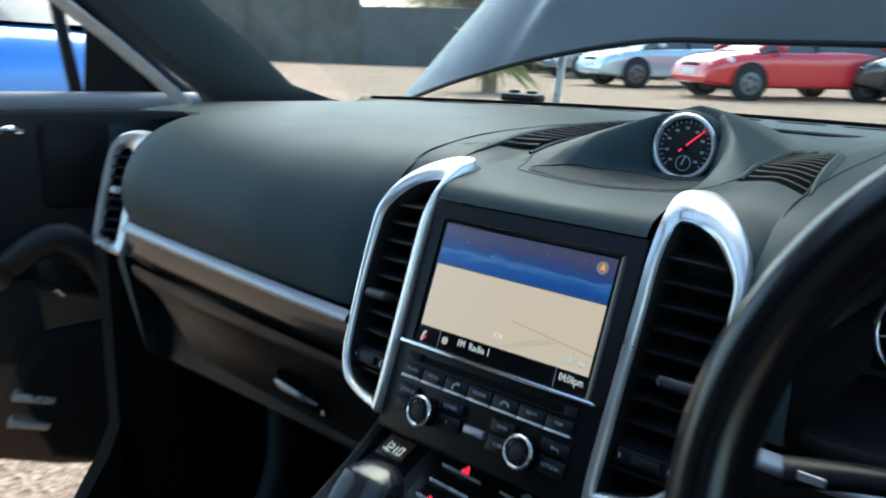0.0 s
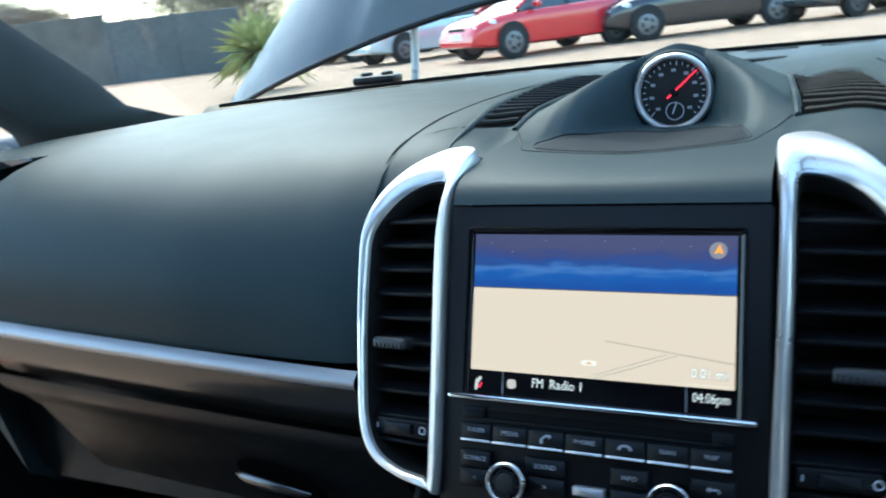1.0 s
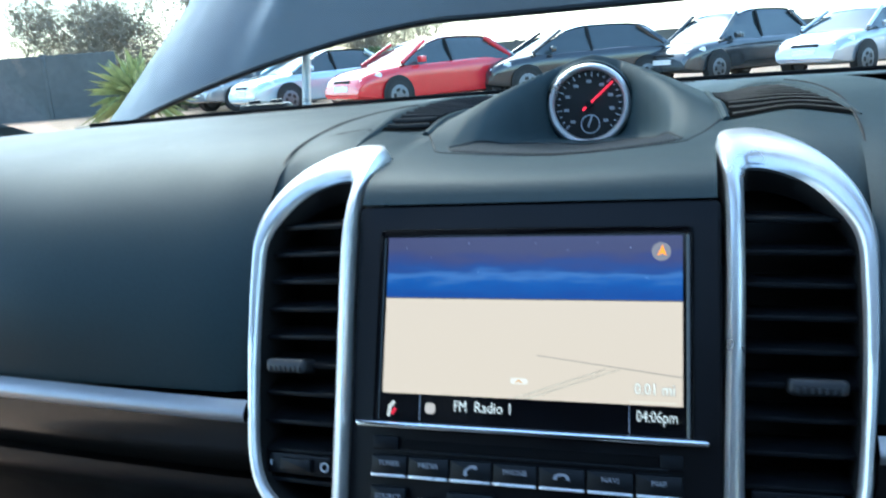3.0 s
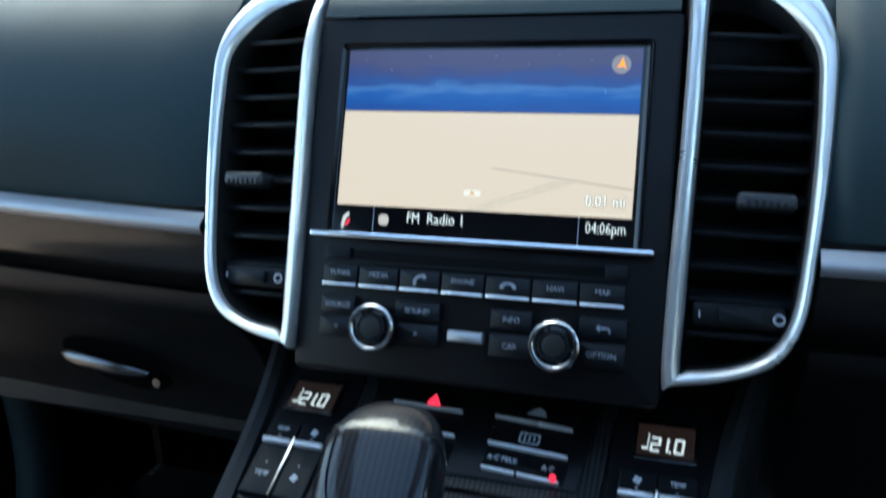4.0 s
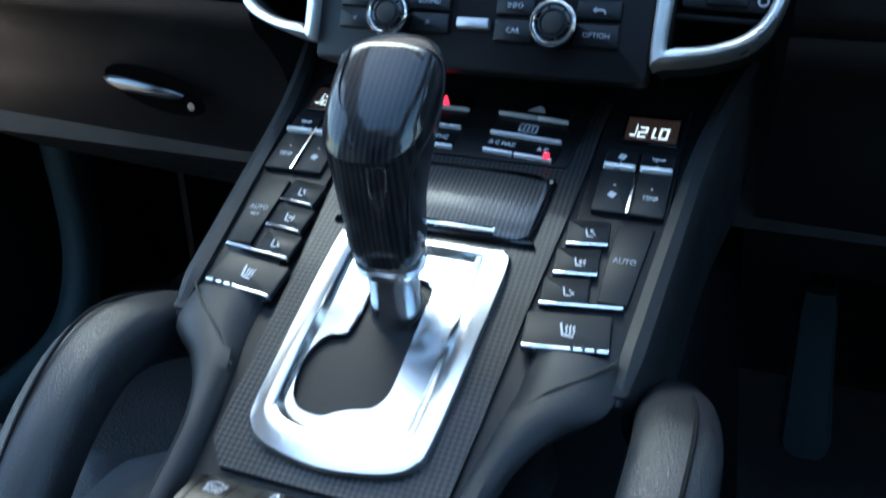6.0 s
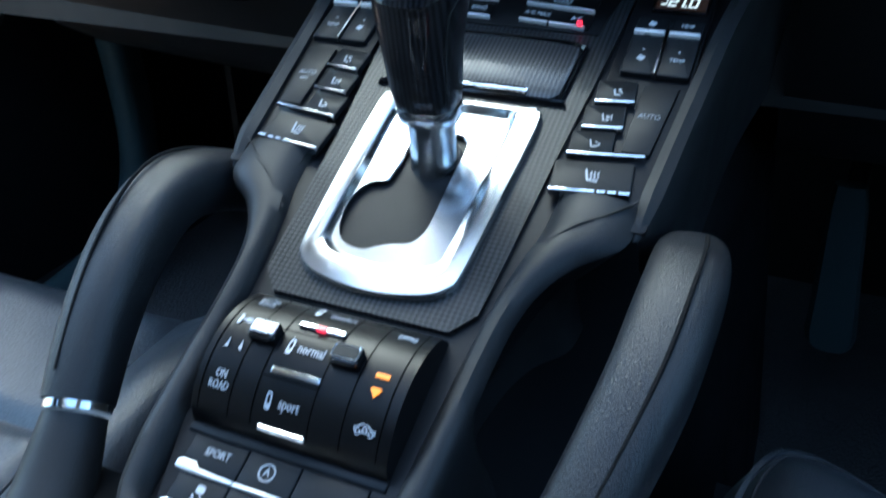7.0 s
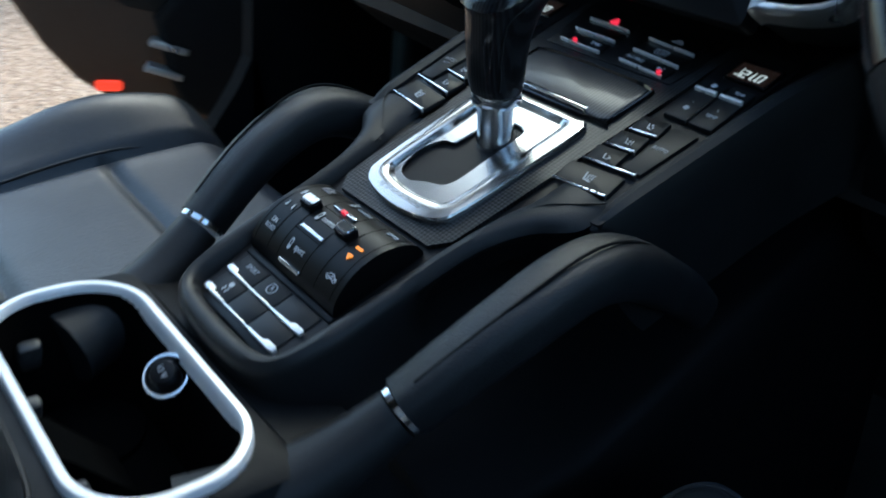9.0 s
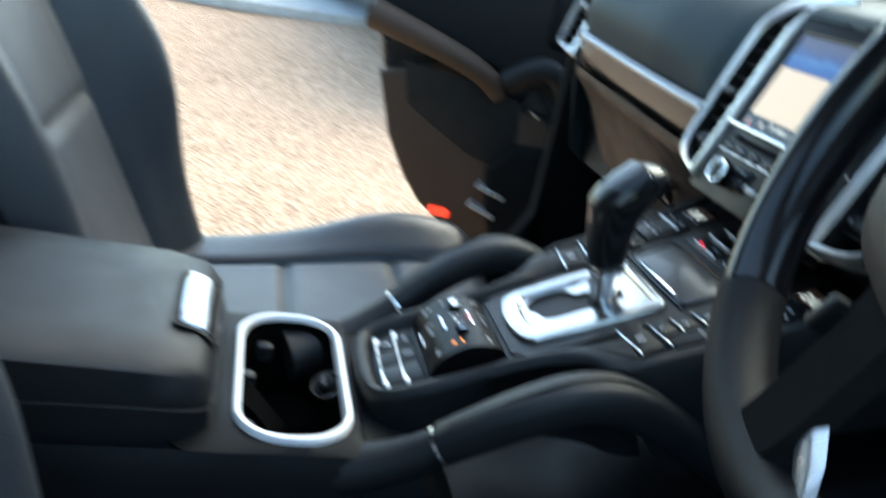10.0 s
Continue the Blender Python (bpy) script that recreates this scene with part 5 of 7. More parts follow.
for y, zt, wt in ((0.25, 0.90, 0.14), (0.05, 0.80, 0.130), (-0.12, 0.70, 0.118), (-0.235, 0.69, 0.114), (-0.275, 0.760, 0.114), (-0.300, 0.795, 0.115), (-0.345, 0.802, 0.114)):
    rows.append([(sx * x, y, z - 0.45) for sx, x, z in ((-1, 0.20, 0.46), (-1, wt + 0.012, zt - 0.05), (-1, wt + 0.004, zt - 0.010), (-1, wt - 0.008, zt), (1, wt - 0.008, zt), (1, wt + 0.004, zt - 0.010), (1, wt + 0.012, zt - 0.05), (1, 0.20, 0.46))])
part("front_body", loft(rows), DECK, body)


def stadium(hw, hl, cy):
    """A long round-cornered loop, started mid-way so that all loops match point by point."""
    rr = 0.88 * hl
    base = rounded(-hw, cy - hl, hw, cy + hl, rr, 11)
    out = []
    for a, b in zip(base, base[1:] + base[:1]):
        d = math.hypot(b[0] - a[0], b[1] - a[1])
        out.append(a)
        if d > 0.5 * hl:
            out += [(a[0] + (b[0] - a[0]) * q / 8, a[1] + (b[1] - a[1]) * q / 8) for q in range(1, 8)]
    return out


hole = stadium(0.097, 0.043, -0.402)
rect = []
for u, v in hole:
    a, b = u / 0.112, (v + 0.4215) / 0.0765
    k = 1 / max(abs(a), abs(b))
    rect.append((u * k, -0.4215 + (v + 0.4215) * k))
part("top_deck", shift(annulus(rect, hole, [(0, 0.352), (0.3, 0.356), (1, 0.356)])), DECK, body)
rows = []
for y in (-0.345, -0.42, -0.50, -0.85):
    zt = 0.352
    rows.append([(sx * x, y, z) for sx, x, z in ((-1, 0.17, 0.01), (-1, 0.128, zt - 0.07), (-1, 0.118, zt - 0.012), (-1, 0.110, zt))])
part("side_skirt", loft(rows), DECK, body)
part("side_skirt", loft([[(-p[0], p[1], p[2]) for p in r] for r in rows]), DECK, body)

cup = thing("cup_holder", "black double cup holder with a silver ring", "cup holder", pose(0.002, -0.402, 0.806))
ring_o, ring_i = stadium(0.1026, 0.0476, 0), stadium(0.0962, 0.0412, 0)
part("ring", annulus(ring_o, ring_i, [(0, 0.0), (0.08, 0.0044), (0.22, 0.0056), (0.78, 0.0058), (0.94, 0.0044), (1.0, 0.0), (1.02, -0.008)]), mat("polished_ring", (0.90, 0.91, 0.92), 0.36, 0.15, spread=0.03), cup, "matt silver ring")
well_o, well_b = stadium(0.0957, 0.0418, 0), stadium(0.085, 0.036, 0)
# well, divider and cup bases share one black that deepens the shade inside
part("well", join(annulus(well_o, well_b, [(0, 0.0), (0.5, -0.03), (1, -0.075)]), slab(well_b, -0.08, -0.075)), PIT_SHADE, cup)
part("divider", loft([[(x, y, z) for x, z in ((-0.016 - 0.004 * f, -0.074), (-0.014, zt), (0.026, zt), (0.030 + 0.004 * f, -0.074))] for f, y, zt in ((0.0, -0.0395, -0.014), (0.3, -0.030, -0.022), (0.7, -0.012, -0.044), (1.0, 0.002, -0.060))], True, True), PIT_SHADE, cup, "sloping divider between the two cups, blackened for the shade inside")
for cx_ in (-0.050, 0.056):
    part("cup_base", shift(disc(0.033, 0.004, 36, 0.001), cx_, 0.0, -0.0728), PIT_SHADE, cup)
for sx, sy in ((-0.084, 0.018), (-0.084, -0.020), (0.083, 0.018), (0.083, -0.020), (-0.03, -0.036), (0.05, -0.036)):
    part("rubber_tab", shift(box(0.009, 0.014, 0.022, 0.003, 2), m=pose(sx, sy, -0.028, 0, 20 if sx < 0 else -20, 0)), TABGREY, cup)
sock = thing("power_socket", "round 12 V power socket with a chrome rim", "power socket", frame_of((-0.004, -0.368, 0.791), (0.9070, 0.0082, -0.4210), (0.1825, 0.8933, 0.4107)) @ Matrix.Scale(0.70, 4))
part("plug", shift(disc(0.0112, 0.024, 30, 0.003), 0, 0, 0.006), SATIN, sock)
part("rim", shift(ring_of(0.0180, 36, 0.0030, 1.3), 0, 0, 0.004), CHROME, sock, "chrome rim")
part("socket_hole", shift(disc(0.0172, 0.006, 30), 0, 0, -0.002), DEEP, sock)
legend("12 V", 0, 0, 0.0075, 0.0182, sock, INK)

arm = thing("armrest", "black leather centre armrest with a bright metal catch", "armrest", pose(0, -0.475, 0.772))
arows = []
for y, z0, z1, w in ((0.012, 0.050, 0.052, 0.060), (0.008, 0.030, 0.078, 0.090), (-0.006, 0.022, 0.092, 0.100), (-0.04, 0.022, 0.098, 0.105), (-0.18, 0.022, 0.104, 0.108), (-0.34, 0.022, 0.104, 0.108)):
    arows.append([(u, y, z) for u, z in ((-w, (z0 + z1) / 2), (-w * 0.985, z1 - 0.010), (-w * 0.90, z1 - 0.002), (-w * 0.5, z1), (0, z1 + 0.001), (w * 0.5, z1), (w * 0.90, z1 - 0.002), (w * 0.985, z1 - 0.010), (w, (z0 + z1) / 2), (w * 0.97, z0), (0, z0), (-w * 0.97, z0))])
part("lid", loft(arows, True, True), LEATHER, arm, "padded black leather lid")
part("base", loft([[(sx * w, y, z) for sx, w, z in ((-1, 0.10, 0.024), (1, 0.10, 0.024), (1, 0.098, -0.02), (1, 0.10, -0.10), (-1, 0.10, -0.10), (-1, 0.098, -0.02))] for y in (-0.005, -0.08, -0.34)], True, True), PLASTIC, arm)
part("lid_seam", tube([(0.1093, -0.33, 0.062), (0.1090, -0.18, 0.062), (0.1062, -0.04, 0.060), (0.1015, -0.006, 0.057), (0.091, 0.0085, 0.0545), (0.060, 0.0128, 0.052), (0.0, 0.0132, 0.0515), (-0.060, 0.0128, 0.052), (-0.091, 0.0085, 0.0545), (-0.1015, -0.006, 0.057), (-0.1062, -0.04, 0.060), (-0.109, -0.18, 0.062)], 0.0014, 80, 6), DEEP, arm)
CATCH = [(-0.026, 0.0985), (-0.014, 0.0965), (-0.004, 0.0925), (0.004, 0.0855), (0.0090, 0.0750)]


def catch_rows(half, lift, cut_=0):
    pts = spline([(0, y, z) for y, z in CATCH], 15)
    pts = pts[cut_:len(pts) - cut_]
    rows = []
    for q, p in enumerate(pts):
        d = (pts[min(q + 1, len(pts) - 1)] - pts[max(q - 1, 0)]).normalized()
        nrm = Vector((0, -d.z, d.y))
        e = min(q, len(pts) - 1 - q)
        w = half - (0.004, 0.0015, 0.0004, 0.0)[min(e, 3)]
        up = nrm * (lift if e else lift * 0.2)
        rows.append([(f * w, p.y + up.y * (0.2 if abs(f) == 1 else 1), p.z + up.z * (0.2 if abs(f) == 1 else 1)) for f in (-1, -0.97, -0.5, 0, 0.5, 0.97, 1)])
    return rows


part("catch_recess", loft(catch_rows(0.0500, 0.0010)), DEEP, arm)
part("catch", loft(catch_rows(0.0465, 0.0026, 1)), PLATE, arm, "bright metal catch")

bk = thing("seat_belt_buckle", "black seat belt buckle with a red button beside the console", "belt buckle", pose(0.157, -0.446, 0.711, 8, 0, 0))
part("body", box(0.020, 0.040, 0.10, 0.005, 2, at=(0, 0, 0.0)), SATIN, bk)
part("stalk", box(0.012, 0.022, 0.22, 0.004, 1, at=(0, 0, -0.15)), DEEP, bk)
part("button", box(0.012, 0.028, 0.006, 0.002, 2, at=(0, 0, 0.0515)), mat("buckle_red", (0.55, 0.02, 0.02), 0.4), bk, "red release button")
for s in (-1, 1):
    gh = thing("grab_handle", "leather-covered grab handle with a chrome band on the console", "grab handle", pose(s * 0.134, -0.30, 0.81), "console grab handles")
    O3 = Vector((s * 0.134, -0.30, 0.81))
    pts = [(0.1185, -0.2925, 0.8240), (0.1265, -0.265, 0.848), (0.1325, -0.236, 0.869), (0.1355, -0.206, 0.8830), (0.1360, -0.180, 0.8855), (0.1340, -0.150, 0.8765), (0.1305, -0.117, 0.859), (0.1275, -0.082, 0.839), (0.1250, -0.050, 0.816)]
    pts = [(x + 0.0025 * s * min(1, k / 2), y, z) for k, (x, y, z) in enumerate(pts)]
    part("grip", tube([Vector((s * x, y, z)) - O3 for x, y, z in pts], lambda f: 0.0158 + 0.0024 * math.sin(math.pi * f), 40, 28, 0.98, power=2.9), LEATHER, gh, "grained black leather grip")
    sp = [Vector((s * (x + 0.006), y - 0.002, z + 0.0196)) - O3 for x, y, z in pts[:7]]
    part("seam", tube(sp, 0.0010, 40, 6), PITCH, gh)
    part("band", tube([Vector((s * 0.1176, -0.2953, 0.8215)) - O3, Vector((s * 0.1180, -0.2940, 0.8227)) - O3, Vector((s * 0.1184, -0.2928, 0.8238)) - O3], 0.0163, 4, 32, 0.97), CHROME, gh, "chrome band")
    part("foot", tube([Vector((s * 0.088, -0.400, 0.772)) - O3, Vector((s * 0.099, -0.360, 0.781)) - O3, Vector((s * 0.109, -0.326, 0.798)) - O3, Vector((s * 0.1171, -0.297, 0.8200)) - O3], lambda f: 0.027 - 0.0115 * f, 14, 18, 0.92), PLASTIC, gh)

# ---- dial on the dashboard ----
dial = thing("dashboard_dial", "round black dial with red hand and silver bezel", "dial", pose(0.0004, 0.279, 1.2072) @ Matrix.Scale(0.84, 4))
DN = frame_of((0, 0, 0), (1, 0, 0), (0, 0.16, 0.987))
part("face", shift(disc(0.0345, 0.006, 48), m=DN @ pose(0, 0, -0.005)), DEEP, dial)
part("bezel_ring", shift(ring_of(0.0350, 56, 0.0035, 1.3), m=DN), ALU, dial, "satin silver bezel")
for k in range(24):
    a = radians(225 - k * 270 / 23)
    ln = 0.005 if k % 3 == 0 else 0.0025
    part("tick", shift(box(ln, 0.0009, 0.0006), m=DN @ pose(0.0285 * math.cos(a), 0.0285 * math.sin(a), -0.0015, 0, 0, math.degrees(a))), INK, dial)
for k in range(9):
    a = radians(225 - k * 270 / 8)
    part("numeral_bar", shift(box(0.0045, 0.0028, 0.0004), m=DN @ pose(0.0215 * math.cos(a), 0.0215 * math.sin(a), -0.0016)), GREYINK, dial)
part("sub_dial", shift(ring_of(0.0085, 30, 0.0005), m=DN @ pose(0.001, -0.018, -0.0014)), INK, dial)
part("sub_hand", shift(box(0.0015, 0.012, 0.0008), m=DN @ pose(0.001, -0.015, -0.0010, 0, 0, -20)), INK, dial)
part("hand", shift(slab([(-0.001, -0.008), (0.001, -0.008), (0.0008, 0.030), (-0.0008, 0.030)], 0, 0.001), m=DN @ pose(0, 0, 0.0, 0, 0, -48)), RED, dial, "red hand")
part("hub", shift(disc(0.003, 0.003, 20), m=DN), SATIN, dial)


part("hood_cup", shift(loft([[(r * math.cos(a), r * math.sin(a), z) for a in [2 * math.pi * k / 40 for k in range(40)]] for r, z in ((0.0375, -0.004), (0.0395, 0.001), (0.0415, -0.002), (0.042, -0.012), (0.042, -0.04))], True), m=DN), PAD, dial)
# demister grilles beside the pod: curved slats that follow the vents' domes
def lookup(pts, y):
    for p, q in zip(pts, pts[1:]):
        if y <= q[0]:
            return p[1] + (q[1] - p[1]) * (y - p[0]) / (q[0] - p[0])
    return pts[-1][1]


def grille_out(y):
    q = max(0, (y - 0.06) / 0.44)
    return 0.154 - 0.012 * q - 0.018 * q ** 2.4


def grille_in(y):
    return lookup([(0.05, 0.102), (0.165, 0.101), (0.50, 0.101)], y)


def grille_front(x):
    return 0.180 - 0.052 * max(0, (x - 0.100) / 0.052) ** 0.95


for s in (-1, 1):
    g = thing("demister_grille", "black slatted demister grille in the dashboard top", "air grille", pose(s * 0.12, 0.26, 1.205), "demister grilles")
    rows = []

    def edge_x(y, s=s):
        if s > 0:
            return 0.1650 - 0.0285 * max(0, (y - 0.115) / 0.165) - 0.27 * max(0, y - 0.28)
        return min(grille_out(y), 0.1155 + 0.06 * y)

    def front_y(x, s=s):
        return 0.168 - 0.053 * max(0, (x - 0.101) / 0.064) ** 1.12 if s > 0 else grille_front(x)
    span, wide, last = (0.190, 0.064, 15) if s > 0 else (0.318, 0.052, 17)

    def in_x(y, s=s):
        return 0.1030 - 0.0186 * max(0, (y - 0.166) / 0.213) if s > 0 else grille_in(y)
    # black sheets laid on the pad; their colour stands for the recess's shade
    for i in range(24):
        y = 0.180 + span * i / 23
        a, b = in_x(y), edge_x(y)
        rows.append([(s * (a + (b - a) * q / 5 - 0.12), y - 0.26, pad_z(a + (b - a) * q / 5, y) + 0.0010 - 1.205) for q in range(6)])
    part("tray", loft(rows), PIT_SHADE, g)
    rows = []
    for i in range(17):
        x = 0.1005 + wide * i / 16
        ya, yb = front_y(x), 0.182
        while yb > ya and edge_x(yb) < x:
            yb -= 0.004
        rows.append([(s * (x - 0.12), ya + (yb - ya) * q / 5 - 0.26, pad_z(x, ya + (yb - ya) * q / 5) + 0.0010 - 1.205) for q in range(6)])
    part("shade_front", loft(rows), PIT_SHADE, g)
    thin = 0.55 if s > 0 else 1.0
    for k in range(last):
        line = []
        for q in range(41):
            x = 0.085 + 0.082 * q / 40
            y = front_y(x) + 0.009 + (0.0150 if s > 0 else 0.0185) * k
            if in_x(y) < x < edge_x(y):
                line.append((x, y))
        if len(line) < 3:
            continue
        rows = []
        zs = [pad_z(x, y) - 1.205 for x, y in line]
        for _ in range(12):
            zs = [zs[0]] + [(zs[q - 1] + zs[q] + zs[q + 1]) / 3 for q in range(1, len(zs) - 1)] + [zs[-1]]
        for (x, y), z in zip(line, zs):
            rows.append([(s * (x - 0.12), y + thin * dy - 0.26, z + thin * dz) for dy, dz in ((-0.0022, 0.0008), (-0.0018, 0.0026), (0.0004, 0.0034), (0.0014, 0.0028), (0.0014, 0.0008))])
        part("slat", loft(rows), DEEP if s > 0 else KEY, g)
    part("edge", tube([(s * (edge_x(y) + 0.003 - 0.12), y - 0.26, pad_z(edge_x(y) + 0.003, y) - 1.205) for y in ((0.118, 0.14, 0.16, 0.19, 0.22, 0.25, 0.28, 0.32, 0.36) if s > 0 else (0.10, 0.12, 0.16, 0.20, 0.25, 0.30, 0.34, 0.40, 0.46))], lambda f: 0.0008 + 0.0030 * min(1, f * 4), 40, 8), PAD, g)
    part("inner_edge", tube([(s * (in_x(y) - 0.003 - 0.12), y - 0.26, pad_z(in_x(y) - 0.003, y) - 1.205) for y in ((0.168, 0.21, 0.25, 0.30, 0.36) if s > 0 else (0.168, 0.22, 0.30, 0.38, 0.46))], 0.0026, 30, 8), PAD, g)
    dpart("joint", tube([(s * x, y, pad_z(x, y)) for x, y in ((0.1640, 0.06), (0.1640, 0.09), (0.1645, 0.14), (0.1640, 0.20), (0.160, 0.30), (0.152, 0.40))], 0.0009, 60, 6), DEEP)

# ---- passenger's side vent ----
sv = thing("side_air_vent", "tall side air vent with a satin silver frame", "air vent", frame_of((-0.555, 0.006, 1.122), (0.87, 0.45, -0.086), (-0.05, 0.28, 0.96)), "side air vents")
fo = match([(-0.024, -0.060), (-0.012, -0.070), (0.012, -0.075), (0.020, -0.066), (0.021, 0.0), (0.024, 0.050), (0.026, 0.068), (0.010, 0.071), (-0.012, 0.063), (-0.022, 0.045), (-0.025, 0.0)], 5)
fi = match([(-0.016, -0.052), (-0.009, -0.057), (0.000, -0.060), (0.004, -0.052), (0.005, 0.0), (0.006, 0.036), (0.004, 0.046), (0.000, 0.049), (-0.007, 0.047), (-0.013, 0.036), (-0.016, 0.0)], 5)
part("frame", annulus(fo, fi, [(-0.10, -0.05), (-0.02, -0.012), (0, 0.0), (0.2, 0.005), (0.7, 0.004), (1, -0.002), (1, -0.012)]), ALU, sv, "satin silver surround")
part("duct", join(annulus(fi, [(a * 0.9, b * 0.9) for a, b in fi], [(0, -0.004), (1, -0.05)]), slab(fi, -0.052, -0.048)), DEEP, sv)
for k in range(8):
    part("slat", shift(box(0.021, 0.0030, 0.018, 0.001, 1), m=pose(-0.0055, -0.046 + k * 0.0122, -0.007, 18, 0, 0)), KEY, sv)
part("slider", slab(rounded(-0.012, -0.006, 0.001, 0.003, 0.002), -0.006, 0.004, 0.002), STRIPALU, sv)

# ---- steering wheel, binnacle ----
wh = thing("steering_wheel", "black leather steering wheel with gloss upper rim and silver spoke inserts", "steering wheel", frame_of((0.383, -0.170, 1.139), (0.9756, -0.2195, 0), (0.0789, 0.3505, 0.9332)) @ pose(0, 0, 0, 0, 0, 72))


def arc_tube(a0, a1, r, t, n=40, depth=1.15):
    rows = []
    for i in range(n + 1):
        a = radians(a0 + (a1 - a0) * i / n)
        rows.append([((r + t * math.cos(b)) * math.cos(a), (r + t * math.cos(b)) * math.sin(a), depth * t * math.sin(b)) for b in [2 * math.pi * k / 16 for k in range(16)]])
    return loft(rows, True, True)


part("gloss_rim", arc_tube(28, 152, 0.167, 0.0165), WHEELGLOSS, wh, "gloss black upper rim")
part("leather_rim", arc_tube(152.5, 230, 0.167, 0.0170), WHEELHIDE, wh)
part("leather_rim", arc_tube(-50, 27.5, 0.167, 0.0170), WHEELHIDE, wh)
part("gloss_rim", arc_tube(230.5, 309.5, 0.167, 0.0165), GLOSS, wh)
part("hub_pad", loft([krow(z, 0, -0.005, rx, ry, 3.2, 36) for z, rx, ry in ((-0.03, 0.06, 0.055), (0.0, 0.074, 0.066), (0.018, 0.072, 0.064), (0.028, 0.058, 0.05), (0.031, 0.03, 0.025))], True, True), LEATHER, wh)
part("badge", shift(loft([krow(z, 0, 0.0, r, r * 1.2, 2.4, 20) for z, r in ((0.028, 0.013), (0.034, 0.013), (0.0355, 0.010))], True, True)), ALU, wh, "plain silver emblem shield")
for s in (-1, 1):
    part("spoke", loft([[(s * x, y + dy, z) for dy, z in ((0.020 - 0.05 * x, 0.014), (0.024 - 0.05 * x, 0.004), (0.0, -0.008), (-0.024, 0.004), (-0.020, 0.014))] for x, y in ((0.05, -0.01), (0.09, -0.018), (0.13, -0.024), (0.168, -0.026))], True, True), PITCH, wh)
    leaf = []
    for f, w in ((0, 0.0015), (0.15, 0.006), (0.4, 0.0095), (0.7, 0.0090), (0.9, 0.0055), (1, 0.0015)):
        cx_, cy_ = 0.117 + 0.020 * f, -0.017 - 0.060 * f
        leaf.append([(s * (cx_ + q * w * 0.95), cy_ + q * w * 0.32, 0.010 - 0.004 * q * q) for q in (-1, -0.5, 0, 0.5, 1)])
    part("spoke_insert", loft(leaf), ALU, wh, "silver leaf-shaped spoke insert")
    part("thumb_key", slab(rounded(s * 0.098 - 0.010, 0.0, s * 0.098 + 0.010, 0.008, 0.003), 0.010, 0.019, 0.002), KEY, wh)
part("lower_spoke", loft([[(x, y, z) for x, z in ((-w, 0.008), (-w, 0.014), (w, 0.014), (w, 0.008))] for y, w in ((-0.05, 0.03), (-0.10, 0.022), (-0.165, 0.03))], True, True), PITCH, wh)
part("column", shift(disc(0.045, 0.22, 24), 0, 0, -0.14), SATIN, wh)

bin_ = thing("instrument_binnacle", "black instrument binnacle with round dials under a hood", "instrument cluster", pose(0.40, 0.05, 1.10))
hood = []
for i in range(13):
    f = i / 12
    y = 0.0 + 0.30 * f
    hood.append([(0.205 * math.cos(a) * (1 - 0.05 * f), y - 0.02 * math.sin(a), 0.02 + (0.150 - 0.03 * f) * math.sin(a) ** 0.7 if math.sin(a) > 1e-6 else 0.02) for a in [math.pi * k / 24 for k in range(25)]])
part("hood", loft(hood), PAD, bin_)
part("panel", shift(box(0.37, 0.01, 0.15, at=(0, 0.10, 0.06))), DEEP, bin_)
part("shelf", box(0.38, 0.13, 0.012, 0.003, 2, at=(0, 0.03, -0.025)), PLASTIC, bin_)
part("column_shroud", loft([[(w * math.cos(a), y, -0.03 + 0.045 * math.sin(a)) for a in [2 * math.pi * k / 20 for k in range(20)]] for y, w in ((0.10, 0.10), (0.0, 0.085), (-0.10, 0.06), (-0.15, 0.05))], True, True), SATIN, bin_)
for x, r, gz in ((0.0, 0.056, 0.06), (-0.085, 0.046, 0.045), (0.085, 0.046, 0.045), (-0.148, 0.036, 0.018), (0.148, 0.036, 0.018)):
    dl = part("gauge", shift(disc(r, 0.006, 40), m=pose(x, 0.093, gz, 78, 0, 0)), GLOSS, bin_)
    part("gauge_ring", shift(ring_of(r, 40, 0.0022), m=pose(x, 0.089, gz, 78, 0, 0)), CHROME, dl)
    part("gauge_needle", shift(box(0.0016, r * 0.8, 0.001), m=pose(x, 0.087, gz, 78, 0, 0) @ pose(0, 0, 0, 0, 0, 55) @ pose(0, r * 0.4, 0)), RED, dl)
    for k in range(9):
        a = radians(225 - k * 33.75)
        part("gauge_mark", shift(box(0.006, 0.0014, 0.0008), m=pose(x, 0.0885, gz, 78, 0, 0) @ pose(r * 0.82 * math.cos(a), r * 0.82 * math.sin(a), 0.001, 0, 0, math.degrees(a))), INK, dl)
st = thing("column_stalk", "black indicator stalk beside the steering column", "stalk", pose(0.33, -0.05, 1.10))
part("lever", tube([(0, 0, 0), (-0.05, -0.01, 0.005), (-0.10, -0.025, 0.0)], lambda f: 0.007 + 0.003 * f, 16, 12, 0.7), SATIN, st)
part("lever_mark", box(0.012, 0.002, 0.004, at=(-0.085, -0.032, 0.004)), GREYINK, st)

